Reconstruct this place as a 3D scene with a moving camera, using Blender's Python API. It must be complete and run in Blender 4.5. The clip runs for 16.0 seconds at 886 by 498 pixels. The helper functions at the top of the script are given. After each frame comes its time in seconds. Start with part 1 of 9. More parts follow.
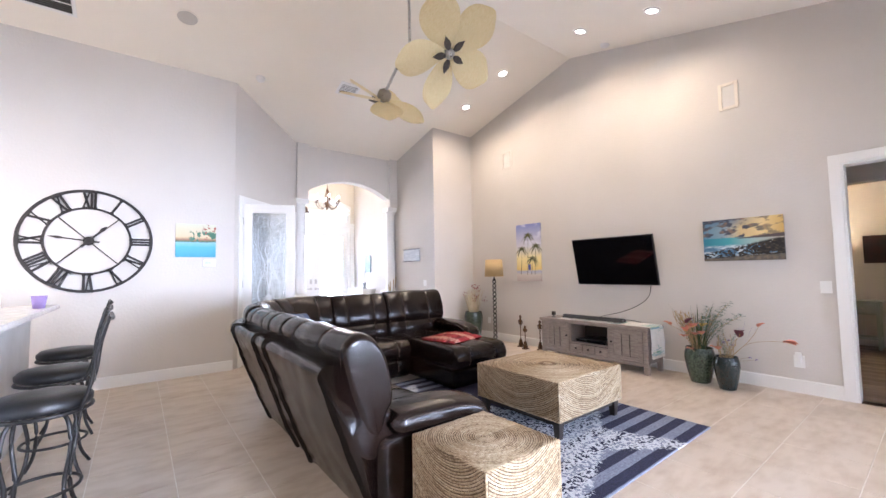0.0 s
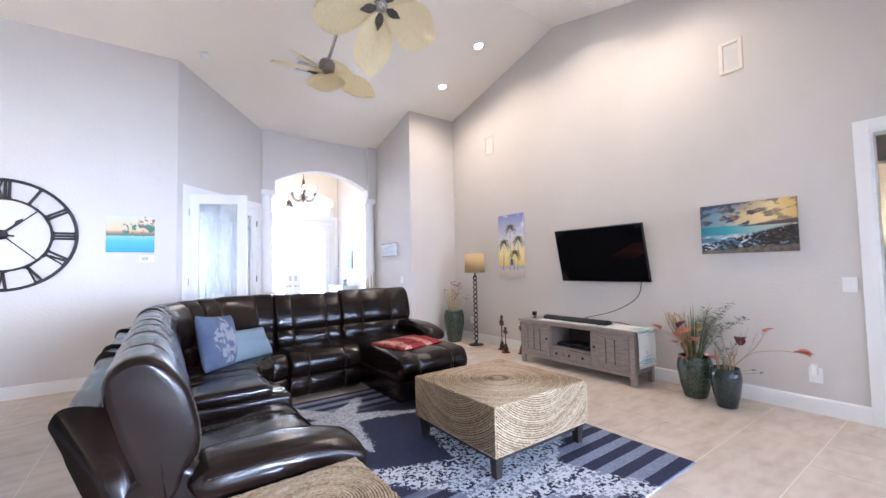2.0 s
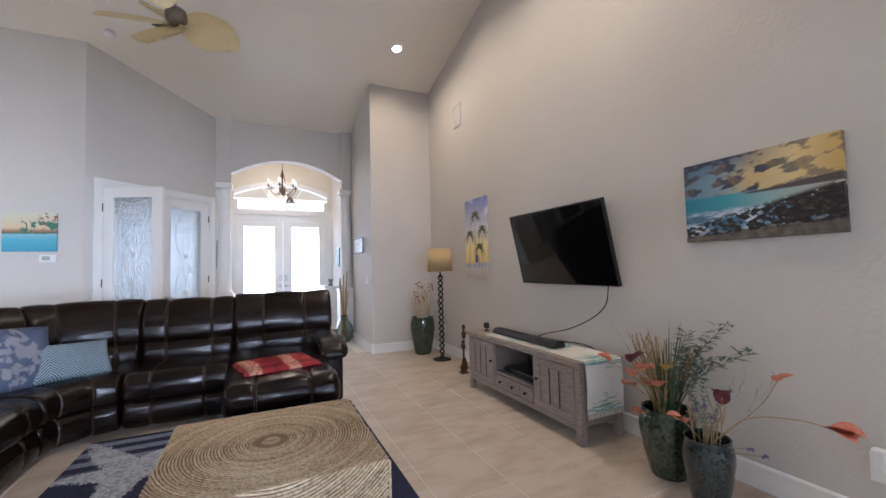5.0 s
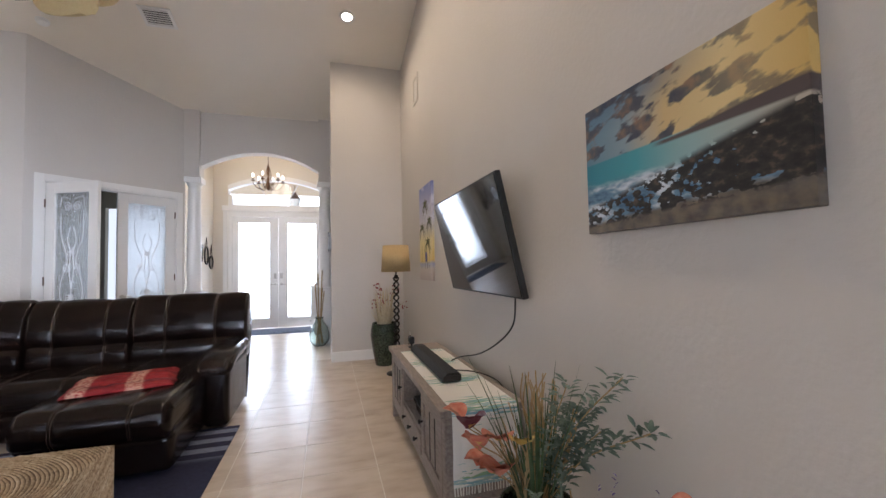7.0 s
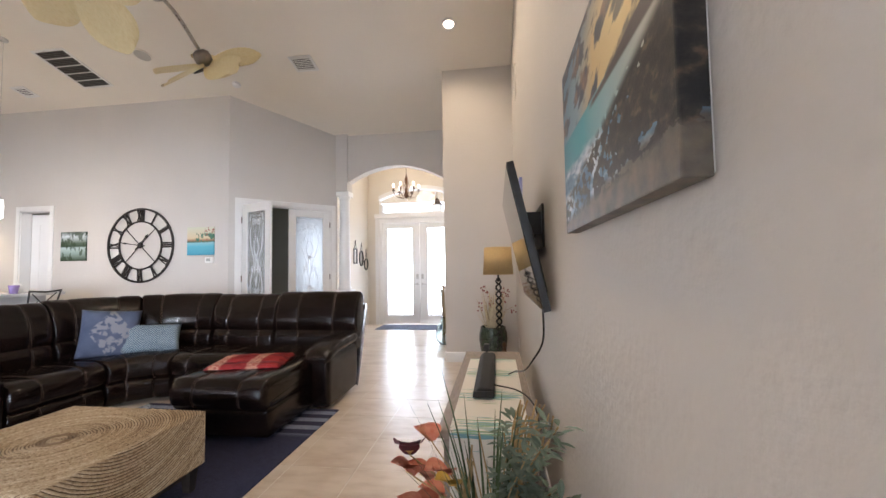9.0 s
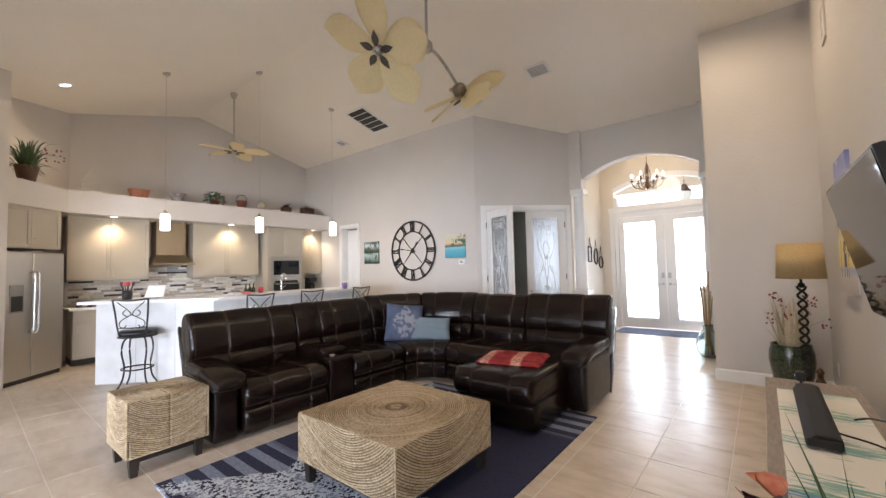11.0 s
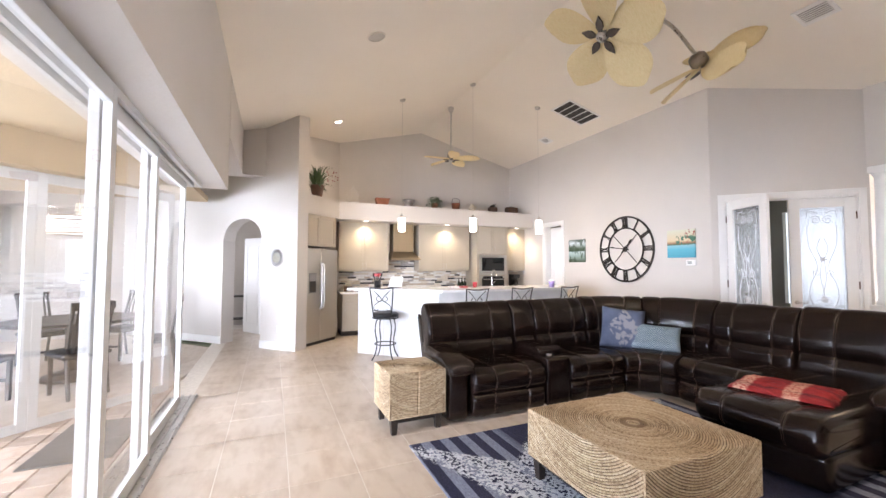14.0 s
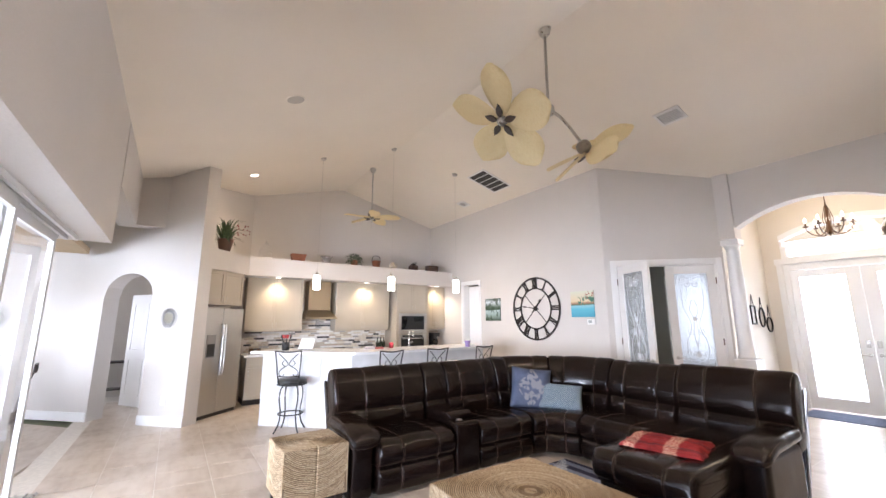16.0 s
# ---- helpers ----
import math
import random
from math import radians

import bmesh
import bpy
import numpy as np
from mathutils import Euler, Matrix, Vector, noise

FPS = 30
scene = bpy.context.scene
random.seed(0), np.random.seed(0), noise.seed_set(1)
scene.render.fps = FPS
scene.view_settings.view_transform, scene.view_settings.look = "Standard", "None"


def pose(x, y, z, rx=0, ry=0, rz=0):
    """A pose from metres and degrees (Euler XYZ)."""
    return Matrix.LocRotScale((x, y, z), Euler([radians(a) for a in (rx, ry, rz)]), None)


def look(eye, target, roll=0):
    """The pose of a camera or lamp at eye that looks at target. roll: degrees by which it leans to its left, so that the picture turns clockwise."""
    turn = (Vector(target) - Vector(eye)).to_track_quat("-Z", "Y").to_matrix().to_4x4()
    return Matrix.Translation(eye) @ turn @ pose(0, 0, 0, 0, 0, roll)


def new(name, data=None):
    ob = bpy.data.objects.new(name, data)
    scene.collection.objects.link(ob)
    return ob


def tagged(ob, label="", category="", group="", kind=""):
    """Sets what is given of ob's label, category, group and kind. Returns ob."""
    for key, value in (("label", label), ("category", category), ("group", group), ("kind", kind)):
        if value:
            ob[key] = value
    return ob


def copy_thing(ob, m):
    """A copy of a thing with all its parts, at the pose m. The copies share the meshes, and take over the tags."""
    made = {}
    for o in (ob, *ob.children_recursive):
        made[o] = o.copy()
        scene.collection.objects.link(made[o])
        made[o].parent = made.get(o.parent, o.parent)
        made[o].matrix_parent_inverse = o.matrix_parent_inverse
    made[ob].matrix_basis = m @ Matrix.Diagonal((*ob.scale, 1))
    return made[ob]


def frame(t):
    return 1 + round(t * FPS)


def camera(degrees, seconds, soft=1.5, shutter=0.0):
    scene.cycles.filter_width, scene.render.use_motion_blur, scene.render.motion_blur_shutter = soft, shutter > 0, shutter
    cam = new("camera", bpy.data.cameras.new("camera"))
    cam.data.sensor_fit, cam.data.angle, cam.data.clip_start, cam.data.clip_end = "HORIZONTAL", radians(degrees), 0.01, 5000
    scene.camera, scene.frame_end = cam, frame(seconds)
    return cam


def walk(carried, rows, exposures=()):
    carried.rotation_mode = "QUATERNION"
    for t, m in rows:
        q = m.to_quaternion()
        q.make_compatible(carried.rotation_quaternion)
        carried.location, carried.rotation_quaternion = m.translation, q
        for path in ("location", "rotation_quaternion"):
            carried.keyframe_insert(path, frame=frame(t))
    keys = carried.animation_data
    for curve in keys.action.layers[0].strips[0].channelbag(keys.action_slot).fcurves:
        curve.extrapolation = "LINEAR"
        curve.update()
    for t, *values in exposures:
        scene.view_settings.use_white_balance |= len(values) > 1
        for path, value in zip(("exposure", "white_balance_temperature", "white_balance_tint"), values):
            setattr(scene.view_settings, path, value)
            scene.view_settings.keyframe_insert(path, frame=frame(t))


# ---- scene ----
cam = camera(96.9, 16.0)
PATH = [
    (0, (-5.576, 0.256, 1.342), (-4.351, 1.833, 1.457), -0.9),
    (0.5, (-5.454, 0.321, 1.342), (-4.242, 1.908, 1.454), -0.9),
    (1, (-5.225, 0.314, 1.343), (-4.014, 1.903, 1.451), -1.0),
    (1.5, (-4.943, 0.311, 1.332), (-3.741, 1.906, 1.433), -1.0),
    (2, (-4.649, 0.352, 1.325), (-3.484, 1.974, 1.421), -1.1),
    (2.5, (-4.287, 0.306, 1.311), (-3.138, 1.941, 1.401), -1.3),
    (3, (-3.94, 0.305, 1.301), (-2.833, 1.968, 1.389), -1.1),
    (3.5, (-3.607, 0.357, 1.322), (-2.518, 2.032, 1.405), -1.4),
    (4, (-3.221, 0.346, 1.297), (-2.14, 2.027, 1.377), -1.3),
    (4.2, (-3.076, 0.351, 1.297), (-2.044, 2.062, 1.382), -1.3),
    (6.3, (-1.597, 0.744, 1.301), (-0.895, 2.615, 1.379), -1.3),
    (6.5, (-1.402, 0.761, 1.299), (-0.728, 2.643, 1.376), -1.2),
    (7, (-1.057, 0.762, 1.304), (-0.491, 2.678, 1.386), -1.1),
    (7.5, (-0.721, 0.813, 1.302), (-0.21, 2.745, 1.386), -1.0),
    (8, (-0.467, 0.767, 1.315), (-0.071, 2.725, 1.402), -1.0),
    (8.5, (-0.307, 0.864, 1.323), (-0.269, 2.861, 1.409), -1.3),
    (9, (-0.26, 0.847, 1.314), (-0.531, 2.826, 1.414), -0.9),
    (9.5, (-0.299, 0.777, 1.335), (-1.102, 2.606, 1.446), -0.5),
    (10, (-0.376, 0.718, 1.361), (-1.419, 2.421, 1.468), -0.6),
    (10.2, (-0.393, 0.723, 1.373), (-1.504, 2.383, 1.479), -1.0),
    (12.3, (-0.701, 0.606, 1.439), (-2.113, 2.02, 1.527), -0.1),
    (12.5, (-0.702, 0.587, 1.435), (-2.17, 1.943, 1.528), 0.0),
    (13, (-0.686, 0.545, 1.449), (-2.368, 1.623, 1.543), 0.4),
    (13.5, (-0.689, 0.535, 1.438), (-2.481, 1.418, 1.531), 0.2),
    (14, (-0.687, 0.527, 1.444), (-2.521, 1.319, 1.533), 0.1),
    (14.5, (-0.687, 0.546, 1.446), (-2.533, 1.31, 1.534), -0.1),
    (15, (-0.63, 0.609, 1.495), (-2.457, 1.401, 1.677), -0.3),
    (15.5, (-0.596, 0.641, 1.515), (-2.303, 1.626, 1.858), -0.3),
    (16, (-0.578, 0.648, 1.514), (-2.207, 1.748, 1.88), -0.2),
]
walk(cam, [(t, look(eye, target, roll)) for t, eye, target, roll in PATH], [(0, 0.74, 5450, 18), (2.0, 0.74, 5080, 17), (3.5, 0.18, 5150, 16), (4.2, 0.0, 5250, 15), (7.0, -0.24, 5700, 15), (8.5, 0.03, 5950, 15), (10.0, 0.08, 5900, 14), (12.5, -0.3, 6350, 16), (13.2, 0.12, 6250, 17), (14.5, 0.46, 5900, 17), (16.0, 0.36, 5880, 17)])

# ------------------------------------------------------------------ world, sun, exposure
SUN_EL, SUN_AZ = radians(58), radians(215)
world = bpy.data.worlds.new("sky")
scene.world = world
world.use_nodes = True
wn = world.node_tree
sky = wn.nodes.new("ShaderNodeTexSky")
sky.sky_type = "NISHITA"
sky.sun_disc = False
sky.sun_elevation, sky.sun_rotation = SUN_EL, SUN_AZ
wn.links.new(sky.outputs[0], wn.nodes["Background"].inputs[0])
wn.nodes["Background"].inputs[1].default_value = 0.12
sun = new("sun", bpy.data.lights.new("sun", "SUN"))
sun.data.energy, sun.data.angle, sun.data.color = 3.8, radians(0.5), (1.0, 0.95, 0.88)
# sky.sun_rotation turns clockwise from +y
sun.matrix_world = look((0, 0, 30), (-30 * math.sin(SUN_AZ), -30 * math.cos(SUN_AZ), 30 - 30 * math.tan(SUN_EL)))


def area(name, eye, target, w, h, watts, colour):
    ob = new(name, bpy.data.lights.new(name, "AREA"))
    ob.data.shape, ob.data.size, ob.data.size_y = "RECTANGLE", w, h
    ob.data.energy, ob.data.color = watts, colour
    ob.matrix_world = look(eye, target)
    return ob


# daylight of the open lanai side, of the nook's far windows and of the porch
area("lanai_daylight", (4.3, -7.5, 1.4), (-1.5, 2.0, 1.6), 13.0, 2.6, 1550, (0.86, 0.93, 1.0))
area("nook_daylight", (-7.7, -6.0, 3.1), (-7.7, 0.0, 1.0), 6.0, 2.2, 150, (0.90, 0.95, 1.0))
# unseen lamp added outdoors to brighten the diagonal kitchen wall
area("pier_fill", (-2.8, -5.0, 1.6), (-12.3, -2.0, 2.0), 2.0, 2.4, 850, (0.90, 0.95, 1.0))
area("porch_daylight", (-2.09, 10.55, 1.35), (-2.09, 5.0, 1.1), 1.8, 2.2, 110, (0.92, 0.96, 1.0))
# unseen lamp added to brighten the room behind the small arch
area("back_room_fill", (-11.5, -2.3, 1.5), (-9.3, -0.6, 1.2), 0.8, 1.3, 50, (0.95, 0.97, 1.0))

# ------------------------------------------------------------------ materials
MATS = {}


def mat(name, colour, rough=0.5, metal=0.0, var=0.06, scale=8.0, bump=0.05, bscale=60.0, colour_b=None, stretch=(1, 1, 1),
        island=0.0, spec=0.5, coat=0.0, rvar=0.1, emit=None, estr=0.0, coords="Object"):
    if name in MATS:
        return MATS[name]
    m = bpy.data.materials.new(name)
    m.use_nodes = True
    nt = m.node_tree
    b = nt.nodes["Principled BSDF"]
    tc = nt.nodes.new("ShaderNodeTexCoord")
    mp = nt.nodes.new("ShaderNodeMapping")
    mp.inputs["Scale"].default_value = stretch
    if coords == "Position":
        nt.links.new(nt.nodes.new("ShaderNodeNewGeometry").outputs["Position"], mp.inputs["Vector"])
    else:
        nt.links.new(tc.outputs[coords], mp.inputs["Vector"])
    n1 = nt.nodes.new("ShaderNodeTexNoise")
    n1.inputs["Scale"].default_value, n1.inputs["Detail"].default_value = scale, 6.0
    nt.links.new(mp.outputs[0], n1.inputs["Vector"])
    ramp = nt.nodes.new("ShaderNodeValToRGB")
    c = Vector(colour)
    if colour_b is None:
        lo, hi = c * (1 - var), c * (1 + var)
    else:
        lo, hi = c, Vector(colour_b)
    ramp.color_ramp.elements[0].position, ramp.color_ramp.elements[1].position = 0.3, 0.7
    ramp.color_ramp.elements[0].color, ramp.color_ramp.elements[1].color = (*lo, 1), (*hi, 1)
    nt.links.new(n1.outputs["Fac"], ramp.inputs["Fac"])
    out = ramp.outputs["Color"]
    if island > 0:
        oi = nt.nodes.new("ShaderNodeObjectInfo")
        mr = nt.nodes.new("ShaderNodeMapRange")
        mr.inputs["To Min"].default_value, mr.inputs["To Max"].default_value = 1 - island, 1 + island
        nt.links.new(oi.outputs["Random"], mr.inputs["Value"])
        hs = nt.nodes.new("ShaderNodeHueSaturation")
        nt.links.new(mr.outputs[0], hs.inputs["Value"])
        nt.links.new(out, hs.inputs["Color"])
        out = hs.outputs["Color"]
    nt.links.new(out, b.inputs["Base Color"])
    b.inputs["Metallic"].default_value = metal
    b.inputs["Specular IOR Level"].default_value = spec
    b.inputs["Coat Weight"].default_value = coat
    n2 = nt.nodes.new("ShaderNodeTexNoise")
    n2.inputs["Scale"].default_value, n2.inputs["Detail"].default_value = bscale, 8.0
    nt.links.new(mp.outputs[0], n2.inputs["Vector"])
    rr = nt.nodes.new("ShaderNodeMapRange")
    rr.inputs["To Min"].default_value, rr.inputs["To Max"].default_value = max(0.02, rough - rvar), min(1, rough + rvar)
    nt.links.new(n1.outputs["Fac"], rr.inputs["Value"])
    nt.links.new(rr.outputs[0], b.inputs["Roughness"])
    if bump > 0:
        bp = nt.nodes.new("ShaderNodeBump")
        bp.inputs["Strength"].default_value, bp.inputs["Distance"].default_value = bump, 0.01
        nt.links.new(n2.outputs["Fac"], bp.inputs["Height"])
        nt.links.new(bp.outputs[0], b.inputs["Normal"])
    if emit:
        b.inputs["Emission Color"].default_value, b.inputs["Emission Strength"].default_value = (*emit, 1), estr
    MATS[name] = m
    return m


def glass_mat(name, tint=(1, 1, 1), rough=0.0, bump=0.0, bscale=40.0):
    m = bpy.data.materials.new(name)
    m.use_nodes = True
    nt = m.node_tree
    b = nt.nodes["Principled BSDF"]
    b.inputs["Base Color"].default_value = (*tint, 1)
    b.inputs["Transmission Weight"].default_value, b.inputs["Roughness"].default_value, b.inputs["IOR"].default_value = 1.0, rough, 1.45
    if bump:
        vor = nt.nodes.new("ShaderNodeTexVoronoi")
        vor.inputs["Scale"].default_value = bscale
        tc = nt.nodes.new("ShaderNodeTexCoord")
        nt.links.new(tc.outputs["Object"], vor.inputs["Vector"])
        bp = nt.nodes.new("ShaderNodeBump")
        bp.inputs["Strength"].default_value, bp.inputs["Distance"].default_value = bump, 0.01
        nt.links.new(vor.outputs["Distance"], bp.inputs["Height"])
        nt.links.new(bp.outputs[0], b.inputs["Normal"])
    return m


def glow_mat(name, colour, strength):
    m = bpy.data.materials.new(name)
    m.use_nodes = True
    nt = m.node_tree
    nt.nodes.remove(nt.nodes["Principled BSDF"])
    e = nt.nodes.new("ShaderNodeEmission")
    e.inputs[0].default_value, e.inputs[1].default_value = (*colour, 1), strength
    nt.links.new(e.outputs[0], nt.nodes["Material Output"].inputs[0])
    return m


WALL = mat("wall_paint", (0.60, 0.565, 0.528), 0.70, var=0.025, scale=1.2, bump=0.28, bscale=38, rvar=0.08)
CEIL = mat("ceiling_paint", (0.84, 0.785, 0.70), 0.85, var=0.02, scale=1.0, bump=0.15, bscale=40, rvar=0.05)
WHITE = mat("white_trim_paint", (0.80, 0.79, 0.77), 0.4, var=0.02, scale=3, bump=0.02)
FOYER = mat("foyer_paint", (0.70, 0.645, 0.56), 0.7, var=0.02, scale=1.2, bump=0.1, bscale=45)
OFFICE = mat("office_paint", (0.30, 0.29, 0.24), 0.8, var=0.03, scale=1.2, bump=0.1, bscale=45)
LEATHER_EDGE = mat("brown_leather_piping", (0.012, 0.007, 0.006), 0.45, var=0.4, scale=9, bump=0.2, bscale=90)
STITCH = mat("tan_thread", (0.15, 0.105, 0.078), 0.8, var=0.2, scale=60)
BLACK = mat("black_plastic", (0.012, 0.012, 0.013), 0.4, var=0.2, scale=20, bump=0.02)
BLACKMET = mat("black_iron", (0.02, 0.019, 0.018), 0.45, metal=0.6, var=0.3, scale=25, bump=0.1)
NICKEL = mat("brushed_nickel", (0.52, 0.50, 0.47), 0.3, metal=1.0, var=0.08, scale=30, bump=0.02)
CHROME = mat("chrome", (0.75, 0.75, 0.75), 0.12, metal=1.0, var=0.03, bump=0.0)
STEEL = mat("stainless_steel", (0.48, 0.47, 0.45), 0.34, metal=1.0, var=0.05, scale=3, stretch=(60, 60, 1), bump=0.01)
BRONZE = mat("oiled_bronze", (0.10, 0.055, 0.03), 0.45, metal=0.7, var=0.3, scale=20, bump=0.08)
DARKWOOD = mat("espresso_wood", (0.020, 0.014, 0.011), 0.4, var=0.4, scale=10, stretch=(1, 1, 8), bump=0.05)
GREYWOOD = mat("grey_weathered_wood", (0.20, 0.16, 0.135), 0.65, colour_b=(0.32, 0.27, 0.235), scale=9, stretch=(8, 1.2, 8), bump=0.25, bscale=40)
CABINET = mat("taupe_cabinet_paint", (0.40, 0.355, 0.285), 0.45, var=0.03, scale=3, bump=0.02)
COUNTER = mat("white_quartz", (0.74, 0.73, 0.71), 0.2, var=0.05, scale=12, bump=0.0)
PLASTER = mat("whitewashed_bar_panel", (0.50, 0.49, 0.485), 0.6, colour_b=(0.62, 0.615, 0.61), scale=3.5, bump=0.1, bscale=20)
GROUT = mat("pale_grout", (0.74, 0.70, 0.64), 0.9, var=0.08, scale=20)
CLEAR = glass_mat("clear_glass")
OBSCURE = glass_mat("rain_glass", (0.93, 0.96, 0.97), 0.05, bump=0.45, bscale=85)
JARGLASS = glass_mat("pale_green_glass", (0.80, 0.90, 0.88))
ETCH = mat("etched_white_glass", (0.82, 0.84, 0.85), 0.6, var=0.02)
PALMFAB = mat("cream_palm_leaf_blade", (0.70, 0.56, 0.29), 0.6, colour_b=(0.80, 0.68, 0.41), scale=30, stretch=(8, 1, 1), bump=0.3, bscale=60)
SHADE = mat("tan_linen_shade", (0.50, 0.36, 0.17), 0.9, var=0.1, scale=80, bump=0.2, bscale=200)
POTGREEN = mat("green_reactive_glaze", (0.006, 0.014, 0.011), 0.13, colour_b=(0.075, 0.10, 0.065), scale=48, bump=0.15, bscale=60, coat=0.4)
LEAF = mat("green_leaf", (0.025, 0.055, 0.02), 0.55, colour_b=(0.07, 0.12, 0.045), scale=20)
GREYLEAF = mat("dusty_green_leaf", (0.10, 0.15, 0.115), 0.65, colour_b=(0.18, 0.24, 0.19), scale=20)
TWIG = mat("dry_twig", (0.30, 0.20, 0.09), 0.8, colour_b=(0.45, 0.33, 0.17), scale=30)
REDLEAF = mat("coral_red_petal", (0.50, 0.12, 0.07), 0.6, colour_b=(0.66, 0.30, 0.20), scale=25)
PLUM = mat("plum_petal", (0.10, 0.015, 0.03), 0.6, var=0.3, scale=25)
GOLD = mat("gold_petal", (0.55, 0.36, 0.06), 0.5, var=0.2)
PURPLE = mat("lilac_bloom", (0.16, 0.12, 0.28), 0.7, var=0.3, scale=30)
CREAM = mat("cream_dried_flower", (0.55, 0.47, 0.32), 0.8, var=0.15, scale=30)
BERRY = mat("red_berry", (0.22, 0.01, 0.015), 0.35, var=0.2)
LAMPGLOW = glow_mat("lamp_glow", (1.0, 0.86, 0.66), 14.0)
PENDGLOW = glow_mat("pendant_glow", (1.0, 0.90, 0.74), 9.0)
DAYGLOW = glow_mat("bright_daylight", (0.93, 0.97, 1.0), 4.12)
# glow of the panel added beyond the back room
ROOMGLOW = glow_mat("back_room_glow", (0.95, 0.98, 1.0), 1.4)
SKYGLOW = glow_mat("office_window_daylight", (0.93, 0.97, 1.0), 1.15)


# ------------------------------------------------------------------ mesh helpers
def link(name, bm, material, smooth=False):
    me = bpy.data.meshes.new(name)
    bmesh.ops.recalc_face_normals(bm, faces=bm.faces)
    bm.to_mesh(me)
    bm.free()
    if material:
        for mm in (material if isinstance(material, (list, tuple)) else (material,)):
            me.materials.append(mm)
    if smooth:
        for p in me.polygons:
            p.use_smooth = True
    return new(name, me)


def part(name, bm, material, parent, label="", smooth=False):
    ob = link(name, bm, material, smooth)
    ob.parent = parent
    if label:
        ob["label"] = label
    return ob


def thing(name, label, category, group="", m=None):
    ob = new(name)
    ob.empty_display_size = 0.1
    if m is not None:
        ob.matrix_basis = m
    return tagged(ob, label, category, group)


def structure(name, bm, material, label="", category="", smooth=False):
    return tagged(link(name, bm, material, smooth), label, category, kind="structure")


def box(bm, x0, x1, y0, y1, z0, z1, bevel=0.0, m=None, seg=2):
    r = bmesh.ops.create_cube(bm, size=1.0)
    vs = r["verts"]
    for v in vs:
        v.co = Vector((x0 + (v.co.x + 0.5) * (x1 - x0), y0 + (v.co.y + 0.5) * (y1 - y0), z0 + (v.co.z + 0.5) * (z1 - z0)))
    if bevel > 0:
        es = {e for v in vs for e in v.link_edges}
        out = bmesh.ops.bevel(bm, geom=list(es), offset=bevel, segments=seg, affect="EDGES", profile=0.6)
        vs = list({v for f in out["faces"] for v in f.verts} | {v for v in vs if v.is_valid})
    if m is not None:
        bmesh.ops.transform(bm, matrix=m, verts=vs)
    return bm


def B(*a, **k):
    return box(bmesh.new(), *a, **k)


def lathe(bm, profile, n=32, m=None):
    rings = []
    for r, z in profile:
        rings.append([bm.verts.new((r * math.cos(2 * math.pi * i / n), r * math.sin(2 * math.pi * i / n), z)) for i in range(n)])
    for a, b in zip(rings, rings[1:]):
        for i in range(n):
            bm.faces.new((a[i], a[(i + 1) % n], b[(i + 1) % n], b[i]))
    for ring, (r, z) in ((rings[0], profile[0]), (rings[-1], profile[-1])):
        if r > 1e-4:
            bm.faces.new(ring)
    if m is not None:
        bmesh.ops.transform(bm, matrix=m, verts=[v for ring in rings for v in ring])
    bmesh.ops.remove_doubles(bm, verts=[v for ring in rings for v in ring], dist=1e-5)
    return bm


def L(profile, n=32, m=None):
    return lathe(bmesh.new(), profile, n, m)


def tube(bm, pts, r, n=8, closed=False):
    """A round bar along pts; r is one radius or one for each point."""
    pts = [Vector(p) for p in pts]
    k = len(pts)
    rr = r if isinstance(r, (list, tuple)) else [r] * k
    rings, up = [], Vector((0, 0, 1))
    for i, p in enumerate(pts):
        a = pts[(i - 1) % k] if closed or i > 0 else p
        b = pts[(i + 1) % k] if closed or i < k - 1 else p
        d = (b - a).normalized()
        side = d.cross(up)
        if side.length < 0.05:
            side = d.cross(Vector((1, 0, 0)))
        side.normalize()
        top = side.cross(d)
        rings.append([bm.verts.new(p + rr[i] * (math.cos(2 * math.pi * j / n) * side + math.sin(2 * math.pi * j / n) * top)) for j in range(n)])
    for i in range(k if closed else k - 1):
        a, b = rings[i], rings[(i + 1) % k]
        for j in range(n):
            bm.faces.new((a[j], a[(j + 1) % n], b[(j + 1) % n], b[j]))
    if not closed:
        bm.faces.new(rings[0])
        bm.faces.new(rings[-1])
    return bm


def T(pts, r, n=8, closed=False):
    return tube(bmesh.new(), pts, r, n, closed)


def curve(pts, n=8):
    """Catmull-Rom through pts."""
    p = [Vector(q) for q in pts]
    p = [2 * p[0] - p[1]] + p + [2 * p[-1] - p[-2]]
    out = []
    for i in range(1, len(p) - 2):
        for j in range(n):
            t = j / n
            out.append(0.5 * (2 * p[i] + (p[i + 1] - p[i - 1]) * t + (2 * p[i - 1] - 5 * p[i] + 4 * p[i + 1] - p[i + 2]) * t * t
                              + (3 * p[i] - p[i - 1] - 3 * p[i + 1] + p[i + 2]) * t ** 3))
    return out + [p[-2]]


